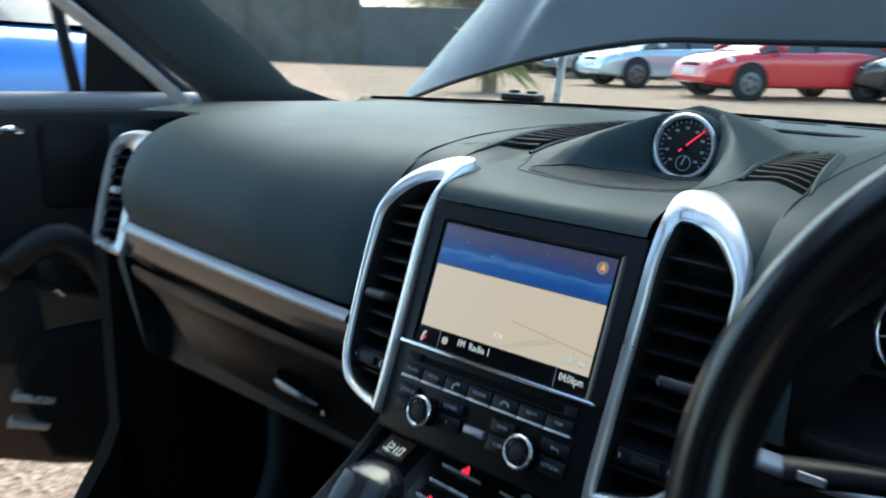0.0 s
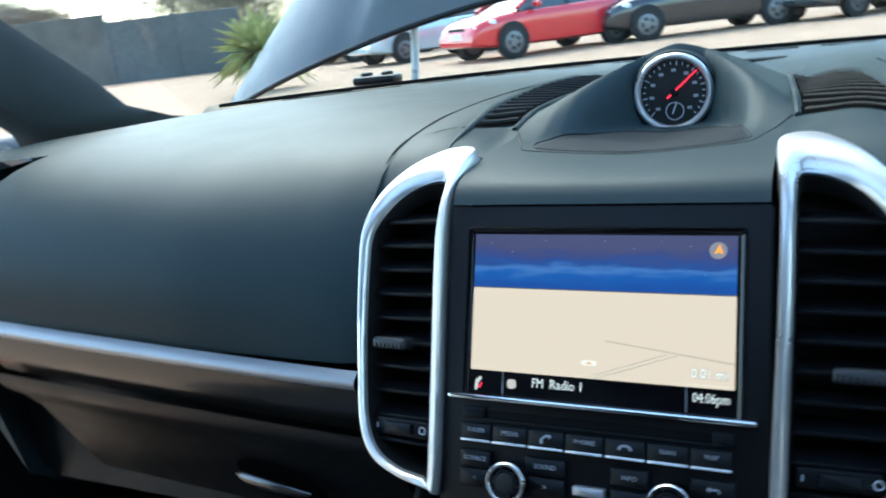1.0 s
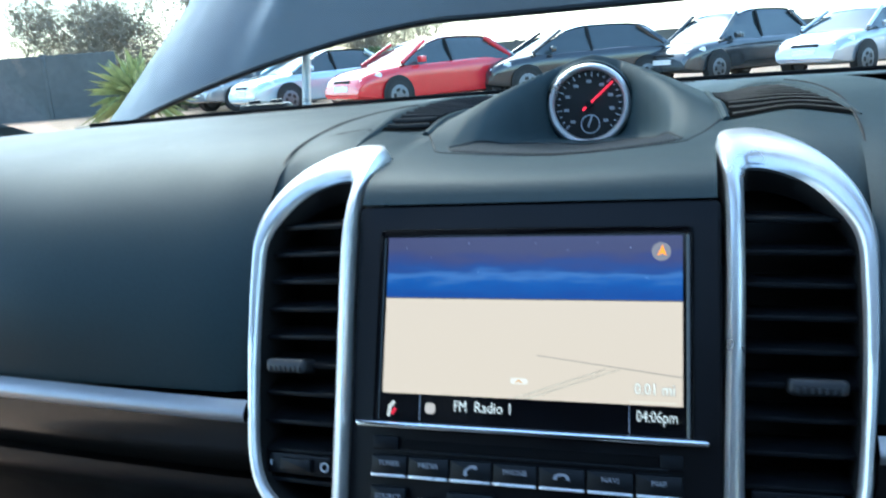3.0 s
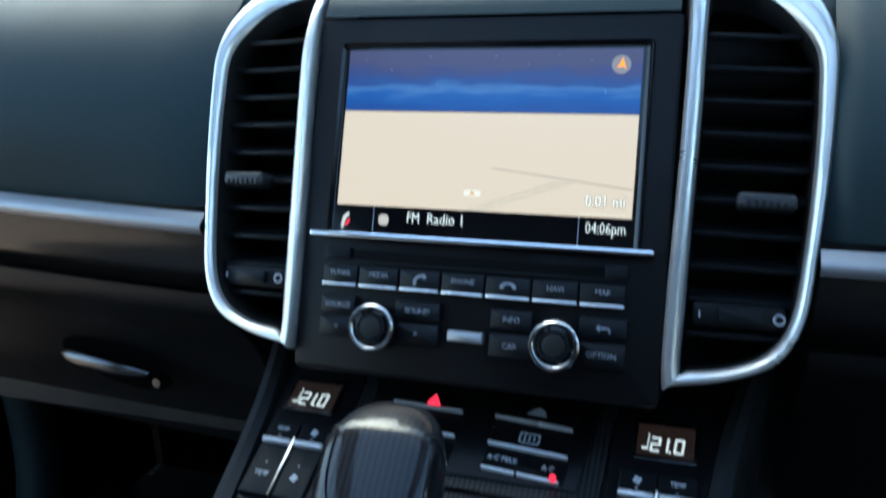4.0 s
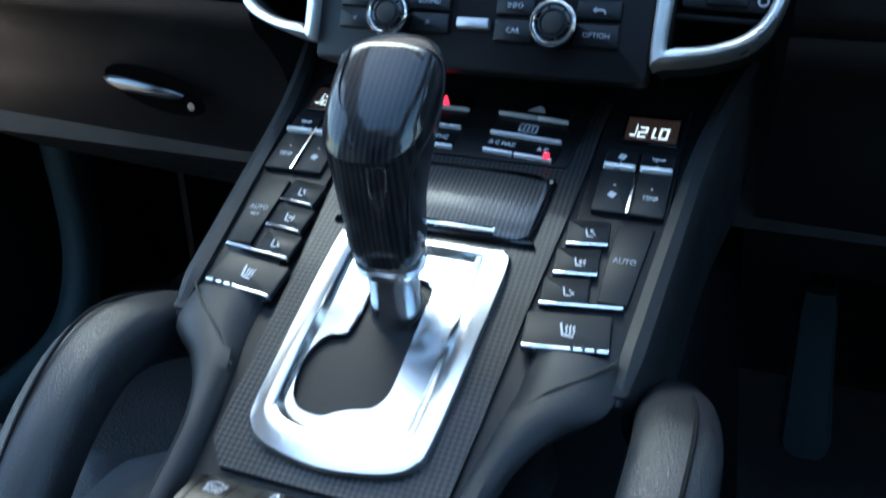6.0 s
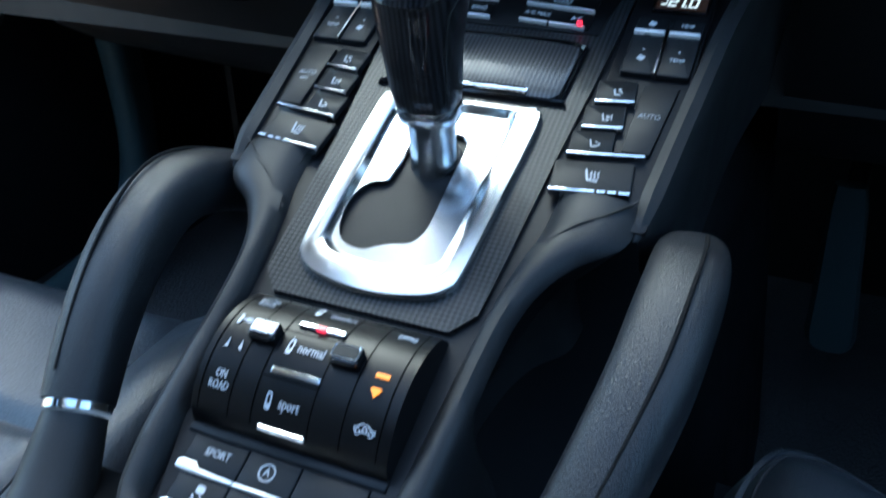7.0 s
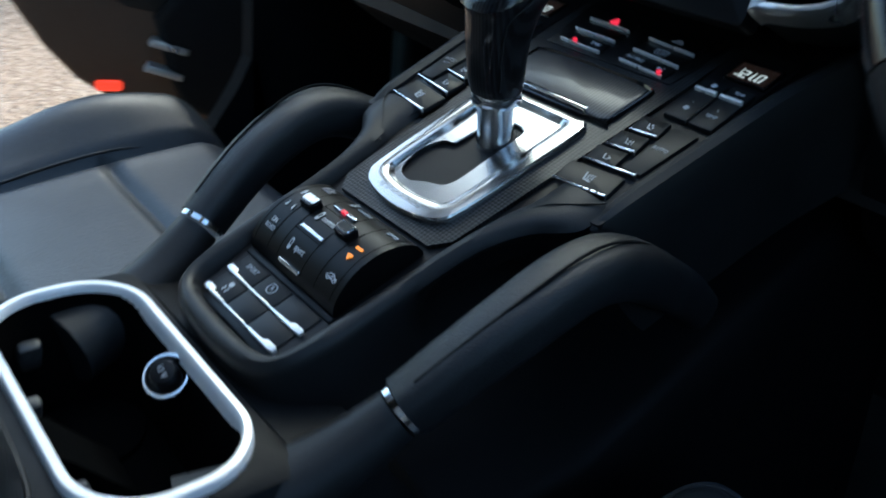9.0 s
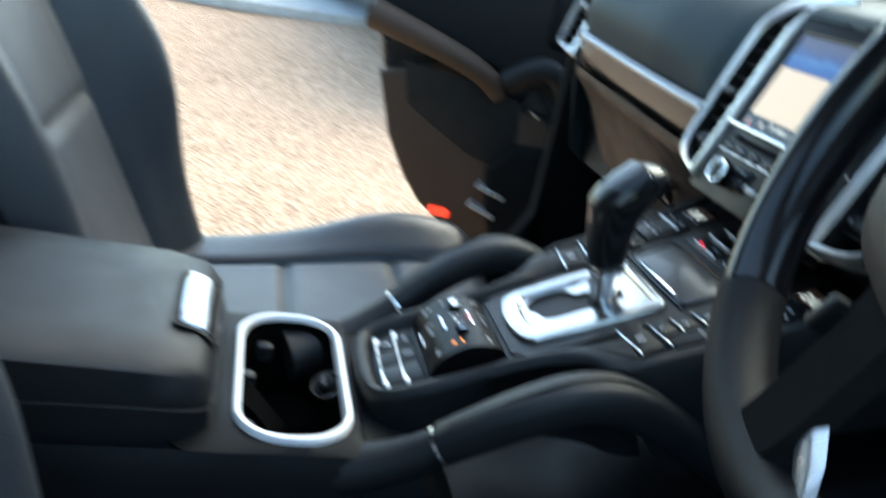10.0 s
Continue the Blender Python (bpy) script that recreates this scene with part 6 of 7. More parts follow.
# ---- seats ----
def seat(cx, lean, name_label):
    st = thing("car_seat", name_label, "car seat", pose(cx, -0.30, 0.45), "front seats")

    def cush(x, y):
        # x across -0.26..0.26, y from 0.25 (front) to -0.27
        a = abs(x)
        bol = (0.008 + 0.046 * math.exp(-((y - 0.09) / 0.14) ** 2)) * math.exp(-((a - 0.215) / 0.055) ** 2)
        z = 0.236 + bol + 0.028 * (y / 0.25)
        z -= 0.06 * max(0, (a - 0.225) / 0.04) ** 2
        z -= 0.10 * max(0, (y - 0.18) / 0.09) ** 2.2
        for s in (0.145,):
            z -= 0.012 * math.exp(-((a - s) / 0.008) ** 2)
        for sy in (0.08, -0.08):
            if a < 0.145:
                z -= 0.008 * math.exp(-((y - sy) / 0.008) ** 2)
        return z
    ny = 120
    def skin(xa, xb, k):
        return loft([[(xa + (xb - xa) * i / k, 0.27 - 0.54 * j / ny, cush(xa + (xb - xa) * i / k, 0.27 - 0.54 * j / ny)) for i in range(k + 1)] for j in range(ny + 1)])
    part("cushion", skin(-0.145, 0.145, 34), INSERT, st, "smooth grey-black leather centre panel with cross seams")
    part("bolster", skin(-0.265, -0.145, 24), SEATHIDE, st, "raised black bolster")
    part("bolster", skin(0.145, 0.265, 24), SEATHIDE, st, "raised black bolster")
    part("cushion_skirt", loft([[(x, y, z) for x, y in ((-0.262, 0.255), (0.262, 0.255), (0.262, -0.27), (-0.262, -0.27))] for z in (0.02, 0.12, 0.20)], True, True), PLASTIC, st)
    for s in (-1, 1):
        part("stitch_line", tube([(s * 0.152, 0.24, cush(0.152, 0.24) + 0.001), (s * 0.152, 0.1, cush(0.152, 0.1) + 0.001), (s * 0.152, -0.1, cush(0.152, -0.1) + 0.001), (s * 0.152, -0.25, cush(0.152, -0.25) + 0.001)], 0.0016, 60, 6), STITCH, st)

    if cx > 0:
        for off, rad, m_ in ((0.0, 0.0032, SEATHIDE), (0.009, 0.0011, STITCH)):
            edge = [(0.176 + off, -0.20), (0.178 + off, -0.133), (0.189 + off * 0.8, -0.101 - off * 0.6), (0.206 + off * 0.5, -0.083 - off), (0.251, -0.069 - off), (0.34, -0.064 - off), (0.50, -0.064 - off), (0.62, -0.075 - off)]
            fine = [(p.x - cx, p.y + 0.30, cush(p.x - cx, p.y + 0.30) + 0.0015) for p in spline([(a, b, 0) for a, b in edge], 60)]
            part("piping" if off == 0 else "stitch_line", tube(fine, rad, 90, 6), m_, st)
    B = pose(0, -0.31, 0.25, lean, 0, 0)

    def back(x, h):
        a = abs(x)
        w = 0.255 - 0.05 * max(0, (h - 0.35) / 0.3)
        bol = (0.40 if x > 0 else 1.0) * (0.055 + 0.05 * math.exp(-((h - 0.22) / 0.16) ** 2)) * math.exp(-((a - (w - 0.045)) / 0.045) ** 2) * (1 - 0.5 * max(0, (h - 0.3) / 0.35))
        y = 0.03 + bol - 0.07 * max(0, (a - (w - 0.035)) / 0.035) ** 2
        y -= 0.012 * math.exp(-((a - (w - 0.11)) / 0.008) ** 2)
        if a < w - 0.11:
            for hh in (0.2, 0.36, 0.5):
                y -= 0.007 * math.exp(-((h - hh) / 0.008) ** 2)
        y -= 0.09 * max(0, (h - 0.58) / 0.09) ** 2
        return y
    for nm, ga, gb, k in (("backrest", -1, 1, 30), ("back_bolster", -2, -1, 20), ("back_bolster", 1, 2, 20)):
        rows = []
        for j in range(97):
            h = -0.09 + 0.76 * j / 96
            w = 0.255 - 0.05 * max(0, (h - 0.35) / 0.3)
            at_ = {-2: -w, -1: -(w - 0.11), 1: w - 0.11, 2: w}
            rows.append([(at_[ga] + (at_[gb] - at_[ga]) * i / k, back(at_[ga] + (at_[gb] - at_[ga]) * i / k, h), h) for i in range(k + 1)])
        part(nm, shift(loft(rows), m=B), INSERT if nm == "backrest" else SEATHIDE, st, "smooth leather back panel" if nm == "backrest" else "deep black side bolster")
    rows = []
    for j in range(8):
        h = -0.09 + 0.76 * j / 7
        w = 0.250 - 0.05 * max(0, (h - 0.35) / 0.3)
        rows.append([(-w, 0.02, h), (-w, -0.07, h), (-w * 0.8, -0.10, h), (w * 0.8, -0.10, h), (w, -0.07, h), (w, 0.02, h)])
    part("back_shell", shift(loft(rows), m=B), PLASTIC, st)
    part("headrest", shift(loft([krow(z, 0, -0.03, rx, ry, 3.0, 28) for z, rx, ry in ((0.66, 0.10, 0.03), (0.68, 0.13, 0.05), (0.76, 0.14, 0.055), (0.83, 0.13, 0.05), (0.85, 0.10, 0.03))], True, True), m=B), SEATHIDE, st)
    part("runner", box(0.04, 0.5, 0.03, at=(-0.2, 0, 0.015)), SATIN, st)
    part("runner", box(0.04, 0.5, 0.03, at=(0.2, 0, 0.015)), SATIN, st)
    return st


seat(-0.39, 25, "black leather passenger seat with stitched bolsters")
seat(0.43, 26, "black leather driver seat with stitched bolsters")

# ---- passenger door, standing ajar ----
DOOR = frame_of((-1.14, 0.147, 0.0), (0.36, 0.933, 0), (0, 0, 1))  # u forward along the door, v up, n into the cabin
door = thing("passenger_door", "open passenger door with dark brown lower trim and map pocket", "car door", DOOR)
dout = [(-0.385, 1.165), (-0.385, 1.0), (-0.365, 0.93), (-0.345, 0.86), (-0.30, 0.72), (-0.25, 0.635), (-0.20, 0.575), (-0.14, 0.535), (0.0, 0.49), (0.2, 0.45), (0.46, 0.44), (0.50, 0.52), (0.50, 1.165)]
part("outer_skin", slab(dout, -0.13, -0.05, 0.01), mat("car_paint_dark", (0.012, 0.013, 0.016), 0.25, coat=0.8), door)
part("lower_card", slab(dout[4:11] + [(0.48, 0.60), (0.20, 0.78), (0.0, 0.84), (-0.20, 0.90), (-0.345, 0.86)], -0.05, 0.0, 0.012, 3), BEIGE, door, "dark brown door card")
part("upper_card", slab([(-0.38, 1.165), (-0.38, 0.99), (-0.2, 0.95), (0.0, 0.90), (0.25, 0.82), (0.48, 0.70), (0.48, 1.165)], -0.05, 0.005, 0.012, 3), PLASTIC, door, "dark grey upper door panel")
part("armrest", tube([(-0.37, 0.985, 0.02), (-0.28, 0.965, 0.035), (-0.17, 0.935, 0.04), (-0.10, 0.905, 0.03), (-0.06, 0.87, 0.015)], lambda f: 0.040 - 0.012 * f, 24, 16, 0.85, (0, 1, 0)), BEIGE, door, "padded armrest")
part("pull_handle", tube([(-0.05, 0.90, 0.03), (0.03, 0.95, 0.05), (0.09, 0.90, 0.045), (0.14, 0.78, 0.03), (0.17, 0.68, 0.015)], 0.026, 24, 14, 0.8, (0, 0, 1)), PLASTIC, door)
part("pull_trim", tube([(0.02, 0.855, 0.05), (0.035, 0.843, 0.052)], 0.004, 6, 8), CHROME, door)
# no opening is cut: a flat black patch stands for the pocket's shaded inside
part("pocket_shade", slab([(-0.29, 0.895), (-0.262, 0.80), (-0.20, 0.765), (-0.10, 0.715), (-0.02, 0.70), (0.0, 0.76), (-0.01, 0.86), (-0.12, 0.885)], -0.002, 0.0025, 0.001), DEEP, door, "flat black patch for the shade inside the map pocket")
part("speaker_box", slab([(-0.055, 0.70), (-0.035, 0.60), (-0.01, 0.53), (0.10, 0.49), (0.30, 0.47), (0.31, 0.62), (0.24, 0.72), (0.10, 0.775), (0.0, 0.765)], -0.01, 0.05, 0.02, 3), PITCH, door, "black speaker housing")
for a, b in (((-0.067, 0.664), (0.001, 0.646)), ((-0.077, 0.616), (-0.012, 0.597))):
    part("trim_bar", slab([(a[0], a[1] - 0.008), (b[0], b[1] - 0.008), (b[0] + 0.004, b[1] + 0.004), (a[0] + 0.008, a[1] + 0.005)], 0.02, 0.053, 0.003), ALU, door, "satin silver bar")
part("door_lamp", slab(rounded(-0.168, 0.553, -0.118, 0.575, 0.008), -0.004, 0.005, 0.003), REDREFLECT, door, "lit red door lamp")
part("hinge_edge", loft([[(u_, v_, n_) for u_, n_ in ((0.32, -0.03), (0.40, 0.02), (0.48, 0.16), (0.52, 0.24), (0.56, 0.24), (0.52, 0.14), (0.42, -0.03))] for v_ in (0.46, 0.8, 1.12)], True, True), PITCH, door, "black hinged front edge")
# sky light on the door's top is put into a paler base colour
part("belt_trim", tube([(-0.38, 1.165, -0.03), (0.0, 1.168, -0.03), (0.35, 1.165, -0.03)], 0.026, 12, 12), mat("door_top_skylit", (0.15, 0.155, 0.16), 0.5, grain=0.0002, scale=900), door, "top edge of the door, sky light painted in pale grey")
part("window_frame", tube([(0.42, 1.16, -0.06), (0.28, 1.18, -0.06), (0.10, 1.365, -0.09), (-0.05, 1.47, -0.11), (-0.38, 1.53, -0.13)], 0.024, 30, 10, 0.8, (0, 0, 1)), SATIN, door)
part("window_divider", tube([(0.092, 1.16, -0.06), (0.066, 1.36, -0.09)], 0.012, 6, 8), SATIN, door)
part("mirror_cover", slab([(0.10, 1.165), (0.33, 1.165), (0.27, 1.20), (0.115, 1.33)], -0.09, -0.07), SATIN, door)
part("grab_panel", slab(rounded(0.015, 0.99, 0.14, 1.145, 0.02), 0.0, 0.012, 0.006), SATIN, door)
part("release", tube([(-0.06, 1.125, 0.02), (-0.03, 1.135, 0.03), (-0.01, 1.13, 0.02)], 0.006, 8, 8), CHROME, door, "chrome door release")

# seam of the passenger airbag, footwell tunnel trim
solo("footwell_panel", tube([(-0.655, 0.290, 0.95), (-0.66, 0.308, 0.80), (-0.66, 0.312, 0.68), (-0.66, 0.300, 0.60), (-0.66, 0.262, 0.535), (-0.66, 0.19, 0.505), (-0.66, 0.04, 0.49), (-0.66, -0.25, 0.485)], 0.027, 50, 14, 0.8, (1, 0, 0), 2.6), PAD, "dark grey trim sweeping from the footwell side into the sill", "trim", kind="structure")
pedal = thing("foot_pedal", "tall black rubber-faced pedal in the driver footwell", "pedal", pose(0.235, 0.262, 0.66))
pface = [[(x + 0.10 * -(z) * 0.9 + 0.003, y, z) for x, y in ((-w, 0.004), (-w * 0.8, -0.004), (0, -0.006), (w * 0.8, -0.004), (w, 0.004), (w * 0.8, 0.012), (-w * 0.8, 0.012))] for z, w in ((-0.086, 0.014), (-0.082, 0.021), (-0.070, 0.024), (0.0, 0.020), (0.07, 0.017), (0.092, 0.014))]
part("pad", loft(pface, True, True), PAD, pedal, "worn dark rubber pad")
part("arm", tube([(0.0, 0.010, 0.03), (0.005, 0.12, 0.14), (0.01, 0.355, 0.18)], 0.010, 16, 10), SATIN, pedal)

# ---- windscreen, cowl, raised bonnet ----
def glass():
    m = bpy.data.materials.new("windscreen_glass")
    m.use_nodes = True
    nt = m.node_tree
    for n in list(nt.nodes):
        nt.nodes.remove(n)
    out = nt.nodes.new("ShaderNodeOutputMaterial")
    tr = nt.nodes.new("ShaderNodeBsdfTransparent")
    tr.inputs[0].default_value = (0.90, 0.95, 0.94, 1)
    gl = nt.nodes.new("ShaderNodeBsdfGlossy")
    gl.inputs["Roughness"].default_value = 0.03
    mx = nt.nodes.new("ShaderNodeMixShader")
    mx.inputs[0].default_value = 0.06
    nt.links.new(tr.outputs[0], mx.inputs[1]), nt.links.new(gl.outputs[0], mx.inputs[2]), nt.links.new(mx.outputs[0], out.inputs[0])
    return m


GLASS = glass()
wsr = []
for j in range(9):
    f = j / 8
    wsr.append([(x * (1 - 0.14 * f), (ws_y(x) + 0.03) * (1 - f) + (-0.02 - 0.10 * abs(x)) * f, 1.185 + 0.475 * f) for x in [-0.74 + 1.48 * i / 24 for i in range(25)]])
ws = solo("windscreen", loft(wsr), GLASS, "clear curved windscreen", "windscreen", kind="structure")
ws.visible_shadow = False
cowl = [[(x, ws_y(x) + dy, z) for dy, z in ((-0.02, 1.185), (0.01, 1.202), (0.045, 1.200), (0.10, 1.17), (0.25, 1.05), (0.30, 0.80))] for x in [-0.72 + 1.44 * i / 24 for i in range(25)]]
solo("cowl", loft(cowl), SATIN, "black cowl at the base of the windscreen", "cowl", kind="structure")

solo("windscreen_seal", tube([(x, ws_y(x) - 0.004, 1.2015) for x in [-0.70 + 1.40 * i / 16 for i in range(17)]], 0.0028, 60, 8), PITCH, "black rubber edge where the windscreen meets the dashboard", "seal", kind="structure")
for k in range(14):
    xa = -0.60 + 0.0875 * k
    dpart("defroster_slot", tube([(x, ws_y(x) - 0.055, 1.2005) for x in (xa, xa + 0.03, xa + 0.062)], 0.0022, 8, 6, 0.4), DEEP)

PAINT = mat("grey_car_paint", (0.13, 0.145, 0.165), 0.38, 0.3, coat=0.5, spread=0.06)
bon = thing("bonnet", "raised dark grey metallic car bonnet seen from behind", "car bonnet", pose(0, 0.92, 1.31))
rows = []
for j in range(25):
    f = (j / 24) ** 1.4
    row = []
    for i in range(81):
        g = -1 + i / 40
        w = 1.05 - 0.90 * min(f, 0.22) - 0.25 * max(0, f - 0.22)
        x = g * w
        rear_z = -0.168 * max(0, (abs(g) - 0.30) / 0.70) ** 1.40
        h = rear_z * (1 - f) + 1.0 * f
        crease = 0.008 * smooth01((h + 0.10) / 0.16) * math.exp(-abs(abs(g) - 0.63) / 0.04)
        lean = 0.38 - 0.20 * smooth01((0.66 - abs(g)) / 0.07)  # the middle stands steeper than the wings
        row.append((x, lean * (h + 0.10) - 0.036 - 0.05 * (1 - abs(g) ** 2) - crease + 0.55 * max(0, abs(g) - 0.66) ** 1.6, h))
    rows.append(row)
bb = loft(rows)
bmesh.ops.solidify(bb, geom=list(bb.faces), thickness=0.025)
part("panel", bb, PAINT, bon, "grey metallic panel")
part("rear_edge", tube([(p[0], p[1], p[2]) for p in rows[0][::4]], 0.005, 80, 8), SATIN, bon)
for s in (-1, 1):
    solo("bonnet_strut", tube([(s * 0.556, 0.90, 1.18), (s * 0.545, 0.905, 1.30)], 0.0075, 4, 10), RIMSILVER, "silver bonnet hinge strut", "strut", group="bonnet struts")
wc = thing("wiper_cover", "black wiper spindle cover on the cowl", "wiper cover", pose(-0.62, 0.88, 1.196))
part("body", box(0.085, 0.04, 0.016, 0.006, 2), SATIN, wc)
for q in (-0.022, 0.020):
    part("cap", shift(disc(0.011, 0.012, 18, 0.003), q, 0.002, 0.008), SATIN, wc)

# ---- outside ----
def gravel(name, a, c, big, small):
    m = mat(name, a, 0.95, spread=0.1, scale=30)
    nt = m.node_tree
    b = nt.nodes["Principled BSDF"]
    tc = nt.nodes.new("ShaderNodeTexCoord")
    v = nt.nodes.new("ShaderNodeTexVoronoi")
    v.inputs["Scale"].default_value = small
    n = nt.nodes.new("ShaderNodeTexNoise")
    n.inputs["Scale"].default_value, n.inputs["Detail"].default_value = big, 6
    nt.links.new(tc.outputs["Object"], v.inputs["Vector"]), nt.links.new(tc.outputs["Object"], n.inputs["Vector"])
    cr = nt.nodes.new("ShaderNodeValToRGB")
    e = cr.color_ramp.elements
    e[0].position, e[0].color = 0.05, (*[k * 0.45 for k in a], 1)
    e[1].position, e[1].color = 0.95, (*c, 1)
    k = e.new(0.45)
    k.color = (*a, 1)
    sep = nt.nodes.new("ShaderNodeSeparateColor")
    nt.links.new(v.outputs["Color"], sep.inputs[0])
    mx = nt.nodes.new("ShaderNodeMath")
    mx.operation = "MULTIPLY_ADD"
    mx.inputs[1].default_value = 0.6
    sc = nt.nodes.new("ShaderNodeMath")
    sc.operation, sc.inputs[1].default_value = "MULTIPLY", 0.4
    nt.links.new(n.outputs["Fac"], sc.inputs[0])
    nt.links.new(sep.outputs[0], mx.inputs[0]), nt.links.new(sc.outputs[0], mx.inputs[2])
    nt.links.new(mx.outputs[0], cr.inputs[0]), nt.links.new(cr.outputs[0], b.inputs["Base Color"])
    bp = nt.nodes.new("ShaderNodeBump")
    bp.inputs["Distance"].default_value = 0.02
    nt.links.new(v.outputs["Distance"], bp.inputs["Height"]), nt.links.new(bp.outputs[0], b.inputs["Normal"])
    return m


def rise(r):
    """The yard climbs a little a few metres away from the car."""
    return 0.33 * smooth01((r - 3.5) / 4.0)


gr = [[(r * math.cos(2 * math.pi * k / 48), r * math.sin(2 * math.pi * k / 48), rise(r)) for k in range(48)] for r in (0.02, 1, 2, 3, 3.5, 4, 4.5, 5, 5.5, 6, 6.5, 7, 7.5, 9, 12, 18, 30, 60, 150, 600)]
solo("ground", loft(gr, True, False), gravel("gravel", (0.42, 0.275, 0.175), (0.60, 0.43, 0.30), 0.8, 45), "sandy brown gravel yard", "ground", kind="structure")
solo("pavement", slab([(-6.62, -12), (-6.30, -3.0), (-6.36, -0.54), (-6.66, 0.58), (-7.3, 2.6), (-9.5, 2.6), (-9.5, -12)], 0.28, 0.36, 0.01), mat("concrete_edge", (0.36, 0.36, 0.34), 0.9, grain=0.002, scale=60, spread=0.2), "pale grey concrete edging beside the gravel", "pavement", kind="structure")
WALLM = mat("weathered_fence", (0.105, 0.102, 0.090), 0.9, spread=0.35, scale=3, dirt=0.05)


def fence(x0, y0, x1, y1, hgt, material, label):
    d = Vector((x1 - x0, y1 - y0, 0))
    f = thing("boundary_wall", label, "wall", frame_of((x0, y0, 0.25), d, (0, 0, 1)), "boundary walls")
    L = d.length
    n = max(2, int(L / 2.4))
    for i in range(n):
        part("panel", box(L / n - 0.06, hgt, 0.15, 0.02, 1, at=(L * (i + 0.5) / n, hgt / 2, 0.02 * (i % 2))), material, f)
        part("post", box(0.14, hgt + 0.1, 0.25, 0.02, 1, at=(L * i / n, hgt / 2, 0)), material, f)
    return f


fence(-43, 14.7, -24.4, 22.9, 2.6, WALLM, "dark weathered timber boundary wall")
fence(-24.4, 22.9, -20, 25.1, 2.3, mat("grey_gate", (0.10, 0.105, 0.105), 0.85, spread=0.2, scale=2), "grey board gate in the boundary wall")
fence(-20, 25.1, 22, 44.4, 1.6, WALLM, "dark weathered timber boundary wall")

TYRE = mat("tyre", (0.015, 0.015, 0.015), 0.8)
CARGLASS = mat("tinted_glass", (0.03, 0.04, 0.045), 0.05, rough_var=0.02, spec=1.0)
CARRIM = mat("alloy_wheel", (0.16, 0.165, 0.175), 0.4, 0.7)
LAMPG = mat("headlamp_glass", (0.75, 0.78, 0.8), 0.08, rough_var=0.03)


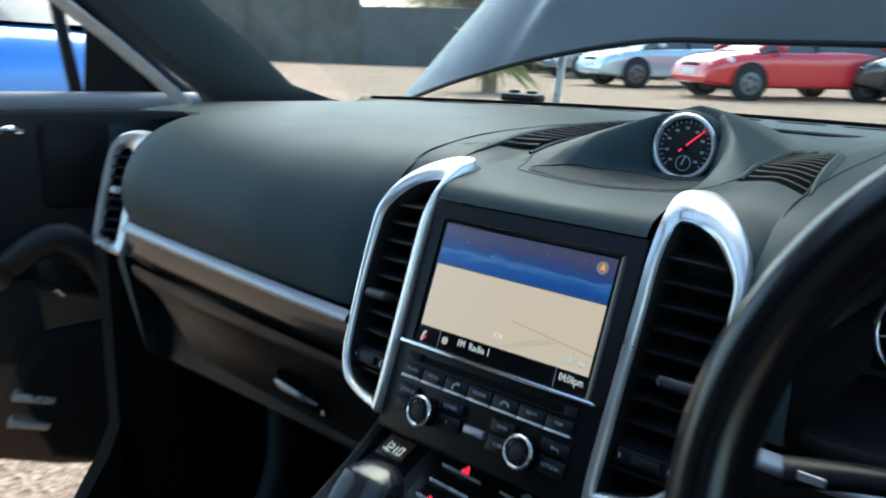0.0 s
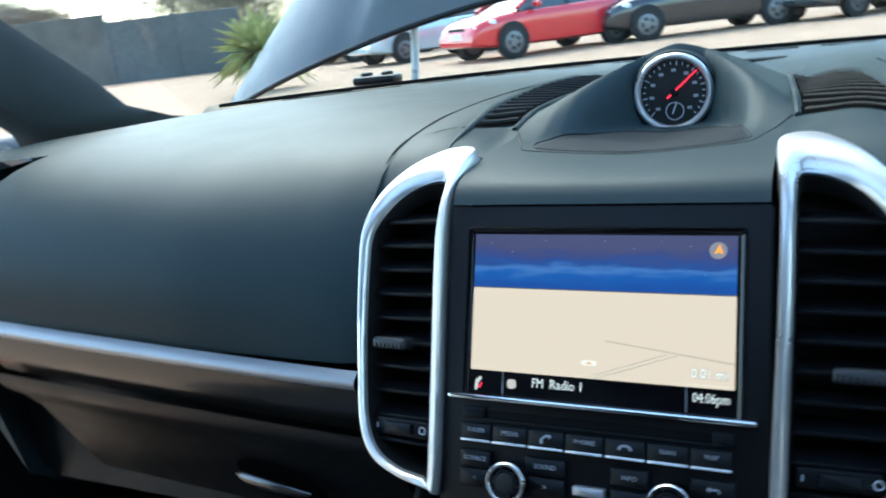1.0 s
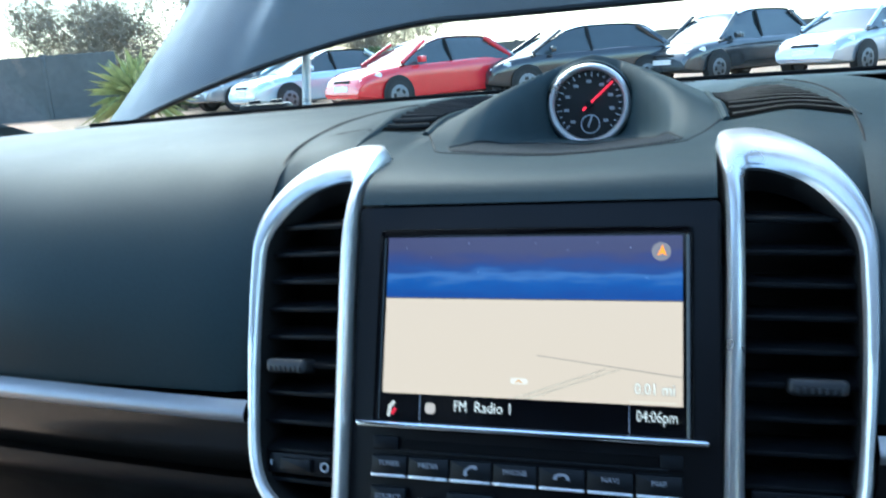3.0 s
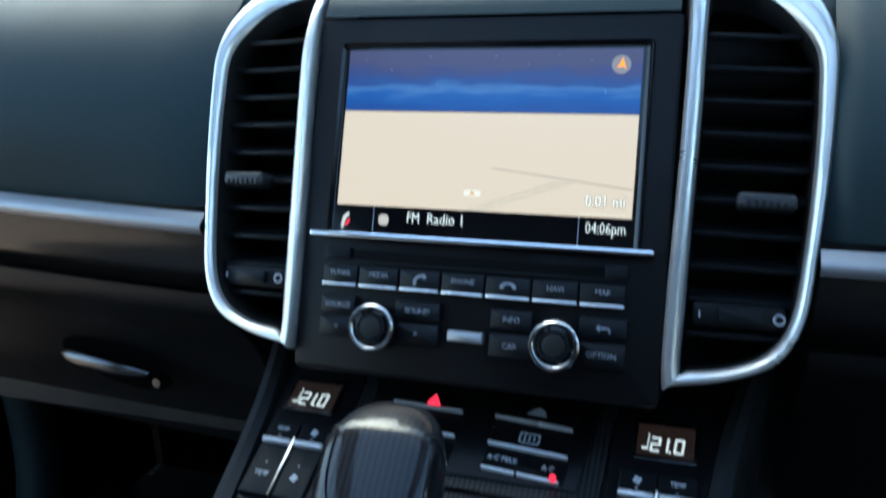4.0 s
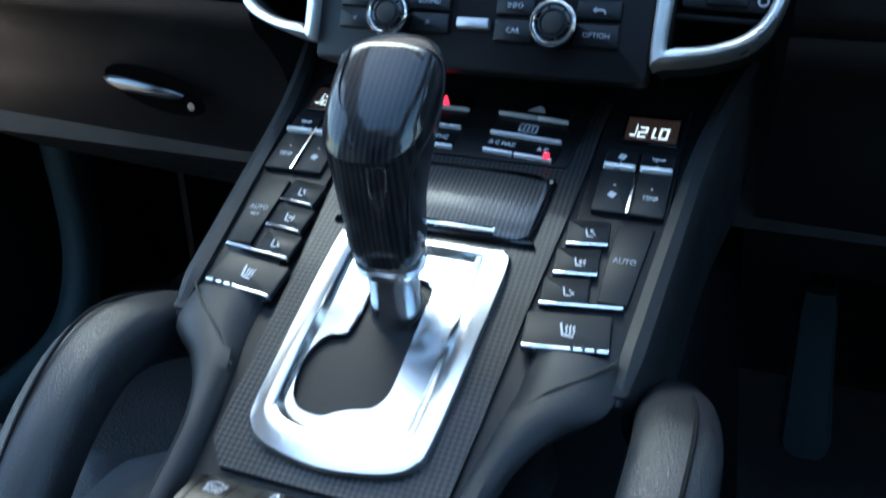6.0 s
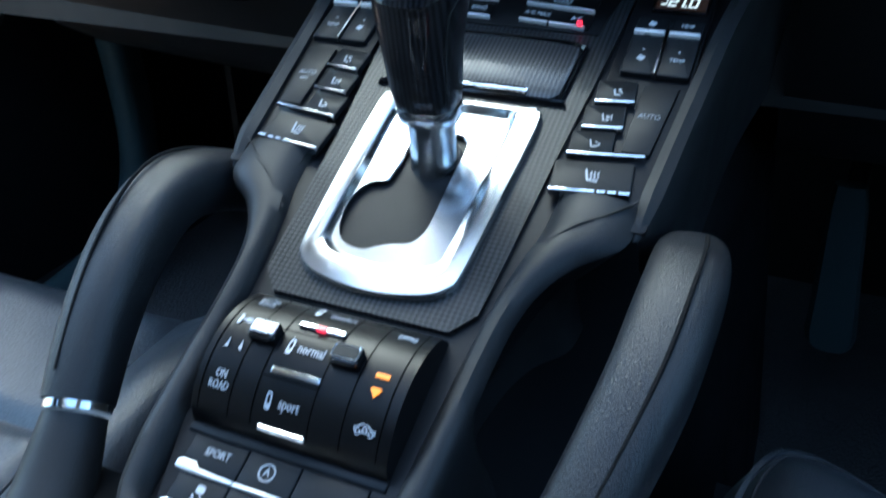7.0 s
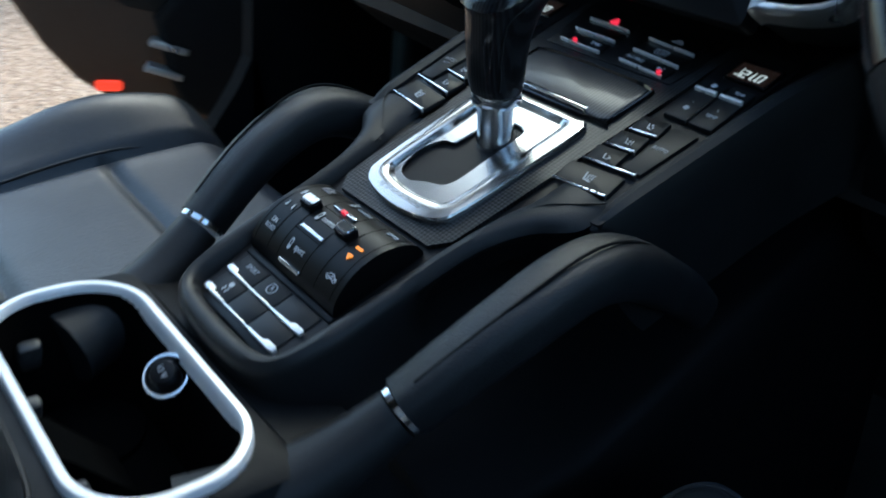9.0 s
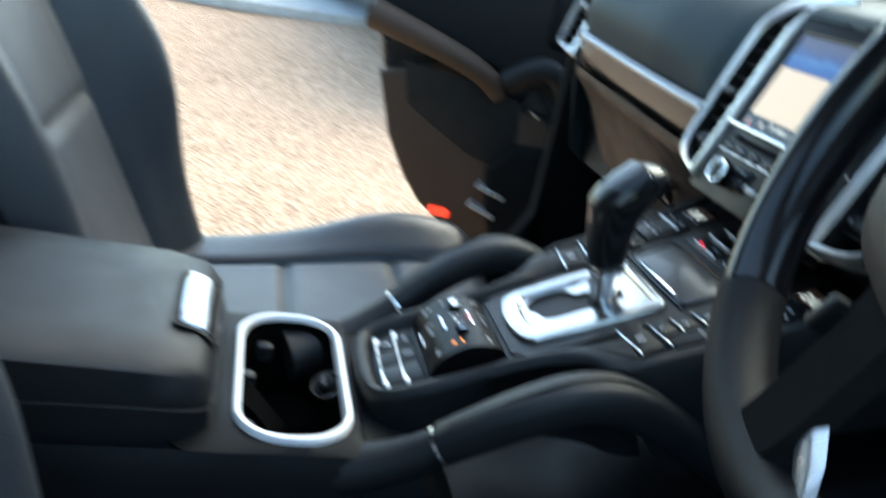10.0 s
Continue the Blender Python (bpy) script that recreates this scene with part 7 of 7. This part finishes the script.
def car(x, y, turn, paint, label, length=4.3, high=1.45, wide=1.78, suv=False):
    """A parked car with its front left wheel at x, y; its nose points along +x before the turn."""
    a = radians(turn)
    fx, fy = length / 2 - 0.86, wide / 2 - 0.1
    c = thing("parked_car", label, "car", pose(x - fx * math.cos(a) + fy * math.sin(a), y - fx * math.sin(a) - fy * math.cos(a), 0.33, 0, 0, turn), "parked cars")
    L, W, H = length / 2, wide / 2, high
    bon_z, belt = (1.02, 1.08) if suv else (0.92, 0.98)
    top = spline([(-L, 0.66, 0), (-L + 0.06, belt - 0.10, 0), (-L + 0.35, belt, 0), (-L + 1.2, belt + 0.02, 0), (0, belt, 0), (L - 1.3, belt - 0.01, 0), (L - 1.0, bon_z + 0.02, 0), (L - 0.55, bon_z - 0.03, 0), (L - 0.20, bon_z - 0.13, 0), (L - 0.04, bon_z - 0.27, 0), (L, 0.50, 0)], 44)
    rows = []
    for p in top:
        e = abs(p.x) / L
        w = W * (1 - 0.20 * e ** 7 - 0.04 * e ** 2)
        zb = 0.24 + 0.10 * e ** 6
        zt = max(p.y, zb + 0.2)
        half = [(0.86, zb), (0.97, zb + 0.05), (1.0, zb + 0.16), (0.985, zb + (zt - zb) * 0.55), (1.0, zb + (zt - zb) * 0.72), (0.97, zt - 0.09), (0.91, zt - 0.03), (0.78, zt), (0.45, zt + 0.025), (0.0, zt + 0.035)]
        rows.append([(p.x, -w * f, z) for f, z in half] + [(p.x, w * f, z) for f, z in half[-2::-1]])
    part("body", loft(rows, True, True), paint, c)
    line = spline([(-L + 0.22, belt + 0.02, 0.90), (-L + 0.62, H - 0.14, 0.76), (-L + 1.1, H - 0.02, 0.71), (-0.2, H, 0.71), (L - 2.05, H - 0.05, 0.72), (L - 1.62, H - 0.20, 0.76), (L - 0.98, bon_z + 0.01, 0.90)], 30)
    roof = []
    for p in line:
        w, zt = W * p.z, p.y
        zs = min(belt - 0.06, zt - 0.02)
        roof.append([(p.x, -W * 0.93, zs), (p.x, -(w + W * 0.06), zs + (zt - zs) * 0.5), (p.x, -w, zs + (zt - zs) * 0.88), (p.x, -w * 0.88, zt), (p.x, 0, zt + 0.02), (p.x, w * 0.88, zt), (p.x, w, zs + (zt - zs) * 0.88), (p.x, w + W * 0.06, zs + (zt - zs) * 0.5), (p.x, W * 0.93, zs)])
    part("cabin", loft(roof), CARGLASS, c, "dark tinted windows")
    rp = [[(p.x, q * W * p.z * 0.96, p.y + 0.008 + 0.02 * (1 - abs(q)) - 0.012 * abs(q) ** 3) for q in (-1, -0.8, -0.4, 0, 0.4, 0.8, 1)] for p in line if p.y > H - 0.13]
    part("roof", loft(rp), paint, c)
    for s in (-1, 1):
        part("pillar", tube([(L - 1.05, s * W * 0.87, belt), (L - 1.78, s * W * 0.70, H - 0.07)], 0.04, 5, 8), paint, c)
        part("pillar", tube([(-0.15, s * W * 0.905, belt - 0.02), (-0.1, s * W * 0.73, H - 0.05)], 0.035, 5, 8), SATIN, c)
        part("pillar", tube([(-L + 0.35, s * W * 0.88, belt), (-L + 0.95, s * W * 0.72, H - 0.07)], 0.06, 5, 8), paint, c)
        part("headlamp", shift(box(0.50, 0.24, 0.13, 0.05, 3), m=pose(L - 0.33, s * W * 0.72, bon_z - 0.215, 0, 16, -s * 24)), LAMPG, c)
        part("mirror", box(0.12, 0.20, 0.13, 0.03, 2, at=(L - 1.45, s * (W + 0.06), belt + 0.05)), paint, c)
        for wx in (-L + 0.82, L - 0.86):
            part("wheel_arch", shift(disc(0.385, 0.02, 30, 0.004), m=pose(wx, s * (W - 0.003), 0.36, 90, 0, 0)), DEEP, c)
            wl = part("wheel", shift(disc(0.33, 0.22, 28, 0.03), m=pose(wx, s * (W - 0.10), 0.33, 90, 0, 0)), TYRE, c)
            part("rim", shift(disc(0.225, 0.225, 24, 0.01), m=pose(wx, s * (W - 0.098), 0.33, 90, 0, 0)), CARRIM, wl)
            for k in range(5):
                part("rim_gap", shift(box(0.07, 0.10, 0.012, 0.01, 1), m=pose(wx, s * (W + 0.013), 0.33, 90, 0, 0) @ pose(0, 0, 0, 0, 0, 72 * k) @ pose(0.12, 0, 0)), TYRE, wl)
    part("grille", box(0.05, W * 1.05, 0.13, 0.02, 2, at=(L - 0.028, 0, 0.42)), DEEP, c)
    part("grille", box(0.05, W * 0.70, 0.07, 0.02, 2, at=(L - 0.045, 0, bon_z - 0.25)), DEEP, c)
    part("number_plate", box(0.02, 0.52, 0.11, at=(L + 0.0, 0, 0.54)), mat("plate_white", (0.8, 0.8, 0.78), 0.5), c)
    return c


def paint(name, c, metal=0.0):
    return mat(name, c, 0.16, metal, coat=1.0, spread=0.05, rough_var=0.03)


car(-6.0, 15.9, -125, paint("red_paint", (0.55, 0.015, 0.025)), "bright red hatchback parked on gravel", 4.4, 1.47)
car(-3.7, 18.0, -148, paint("black_paint", (0.030, 0.034, 0.040), 0.5), "black estate car parked on gravel", 4.6, 1.5)
car(0.3, 19.5, -130, paint("grey_paint_car", (0.05, 0.055, 0.06), 0.4), "dark grey car parked on gravel", 4.6, 1.6)
car(3.2, 19.0, -130, paint("silver_paint_car", (0.45, 0.48, 0.52), 0.5), "silver family car parked on gravel", 4.5)
car(-9.6, 18.0, -122, paint("pale_blue_paint", (0.50, 0.62, 0.68), 0.3), "pale blue-silver car parked on gravel", 4.3)
car(6.8, 19.2, -135, paint("white_paint", (0.75, 0.76, 0.77)), "white car parked on gravel", 4.4)
car(-13.2, 21.5, -120, paint("dark_silver", (0.30, 0.32, 0.35), 0.5), "dark silver car parked on gravel", 4.3)
car(-8.2, 0.2, 190, paint("blue_paint", (0.01, 0.16, 0.55), 0.2), "bright blue car parked beside", 4.5, 1.52, 1.84)

# ---- planting ----
LEAF = mat("leaf_green", (0.07, 0.10, 0.03), 0.6, spread=0.4, scale=20)
YUCCA = mat("spiky_leaf", (0.34, 0.36, 0.15), 0.5, spread=0.4, scale=15)
TWIG = mat("bare_twig", (0.22, 0.18, 0.13), 0.9, spread=0.3)


def leafy(name, label, cat, x, y, sx, sy, hgt, count, material, size=0.25, seed=1, low=0.0, slim=0.5):
    rnd = random.Random(seed)
    t = thing(name, label, cat, pose(x, y, 0.3))
    part("trunk", tube([(0, 0, 0), (0.05, 0.03, hgt * 0.4), (-0.03, 0.05, hgt * 0.75)], lambda f: 0.12 * (1 - 0.7 * f), 10, 8), TWIG, t)
    for k in range(5):
        a = rnd.uniform(0, 6.28)
        part("limb", tube([(0, 0, hgt * 0.3), (sx * 0.3 * math.cos(a), sy * 0.3 * math.sin(a), hgt * 0.55), (sx * 0.6 * math.cos(a), sy * 0.6 * math.sin(a), hgt * 0.85)], lambda f: 0.06 * (1 - 0.8 * f), 8, 6), TWIG, t)
    vs, fs = [], []
    lumps = [(rnd.uniform(-0.7, 0.7) * sx, rnd.uniform(-0.7, 0.7) * sy, hgt * rnd.uniform(low + 0.15, 0.85), rnd.uniform(0.25, 0.5)) for _ in range(14)]
    for _ in range(count):
        lx, ly, lz, lr = rnd.choice(lumps)
        d = Vector((rnd.gauss(0, 1), rnd.gauss(0, 1), rnd.gauss(0, 1))).normalized() * rnd.random() ** 0.4
        p = Vector((lx + d.x * sx * lr, ly + d.y * sy * lr, max(0.1, lz + d.z * hgt * lr * 0.6)))
        a, b = Vector((rnd.gauss(0, 1), rnd.gauss(0, 1), rnd.gauss(0, 1))).normalized(), Vector((rnd.gauss(0, 1), rnd.gauss(0, 1), rnd.gauss(0, 1))).normalized()
        s = size * rnd.uniform(0.5, 1.2)
        i = len(vs)
        vs += [p - a * s, p + b * s * slim, p + a * s, p - b * s * slim]
        fs.append((i, i + 1, i + 2, i + 3))
    me = bpy.data.meshes.new("crown")
    me.from_pydata([tuple(v) for v in vs], [], fs)
    me.materials.append(material)
    ob = new("crown", me)
    ob.parent = t
    return t


def spiky(x, y, hgt, seed):
    rnd = random.Random(seed)
    t = thing("spiky_palm", "spiky yellow-green palm-like shrub", "shrub", pose(x, y, 0.3))
    part("trunk", tube([(0, 0, 0), (0.05, 0, hgt * 0.42)], 0.16, 6, 8), TWIG, t)
    vs, fs = [], []
    for k in range(230):
        a, e = rnd.uniform(0, 6.28), rnd.uniform(-0.6, 1.5)
        d = Vector((math.cos(a) * math.cos(e), math.sin(a) * math.cos(e), math.sin(e)))
        side = d.cross(Vector((0, 0, 1))).normalized() * 0.05
        o = Vector((0.05, 0, hgt * 0.42))
        L = hgt * rnd.uniform(0.32, 0.62)
        i = len(vs)
        vs += [o - side, o + side, o + d * L * 0.6 + side + Vector((0, 0, -0.05)), o + d * L + Vector((0, 0, -0.2 * L)), o + d * L * 0.6 - side + Vector((0, 0, -0.05))]
        fs.append((i, i + 1, i + 2, i + 3, i + 4))
    me = bpy.data.meshes.new("crown")
    me.from_pydata([tuple(v) for v in vs], [], fs)
    me.materials.append(YUCCA)
    ob = new("crown", me)
    ob.parent = t
    return t


spiky(-10.0, 12.8, 1.9, 3)
leafy("hedge_shrub", "dark green hedge shrub beside the wall", "shrub", -17, 24.4, 3.0, 1.1, 1.6, 7000, LEAF, 0.10, 5)
leafy("hedge_shrub", "dark green hedge shrub beside the wall", "shrub", -11.8, 26.6, 3.0, 1.1, 1.7, 7000, LEAF, 0.10, 6)
leafy("bare_tree", "brownish leafless winter tree behind the wall", "tree", -24.5, 30, 5, 4, 6.0, 24000, TWIG, 0.28, 7, 0.1, 0.06)
leafy("bare_tree", "brownish leafless winter tree behind the wall", "tree", -19.5, 32, 5, 4, 6.8, 24000, TWIG, 0.28, 8, 0.1, 0.06)
leafy("bare_tree", "brownish leafless winter tree behind the wall", "tree", -14, 34, 5, 4, 6.0, 24000, TWIG, 0.28, 12, 0.1, 0.06)
leafy("bare_tree", "brownish leafless winter tree behind the wall", "tree", -33, 27, 4, 4, 4.0, 24000, TWIG, 0.28, 9, 0.1, 0.06)
leafy("garden_shrub", "small green shrub against the wall", "shrub", -28.3, 19.4, 0.8, 0.6, 1.4, 2400, LEAF, 0.08, 10)
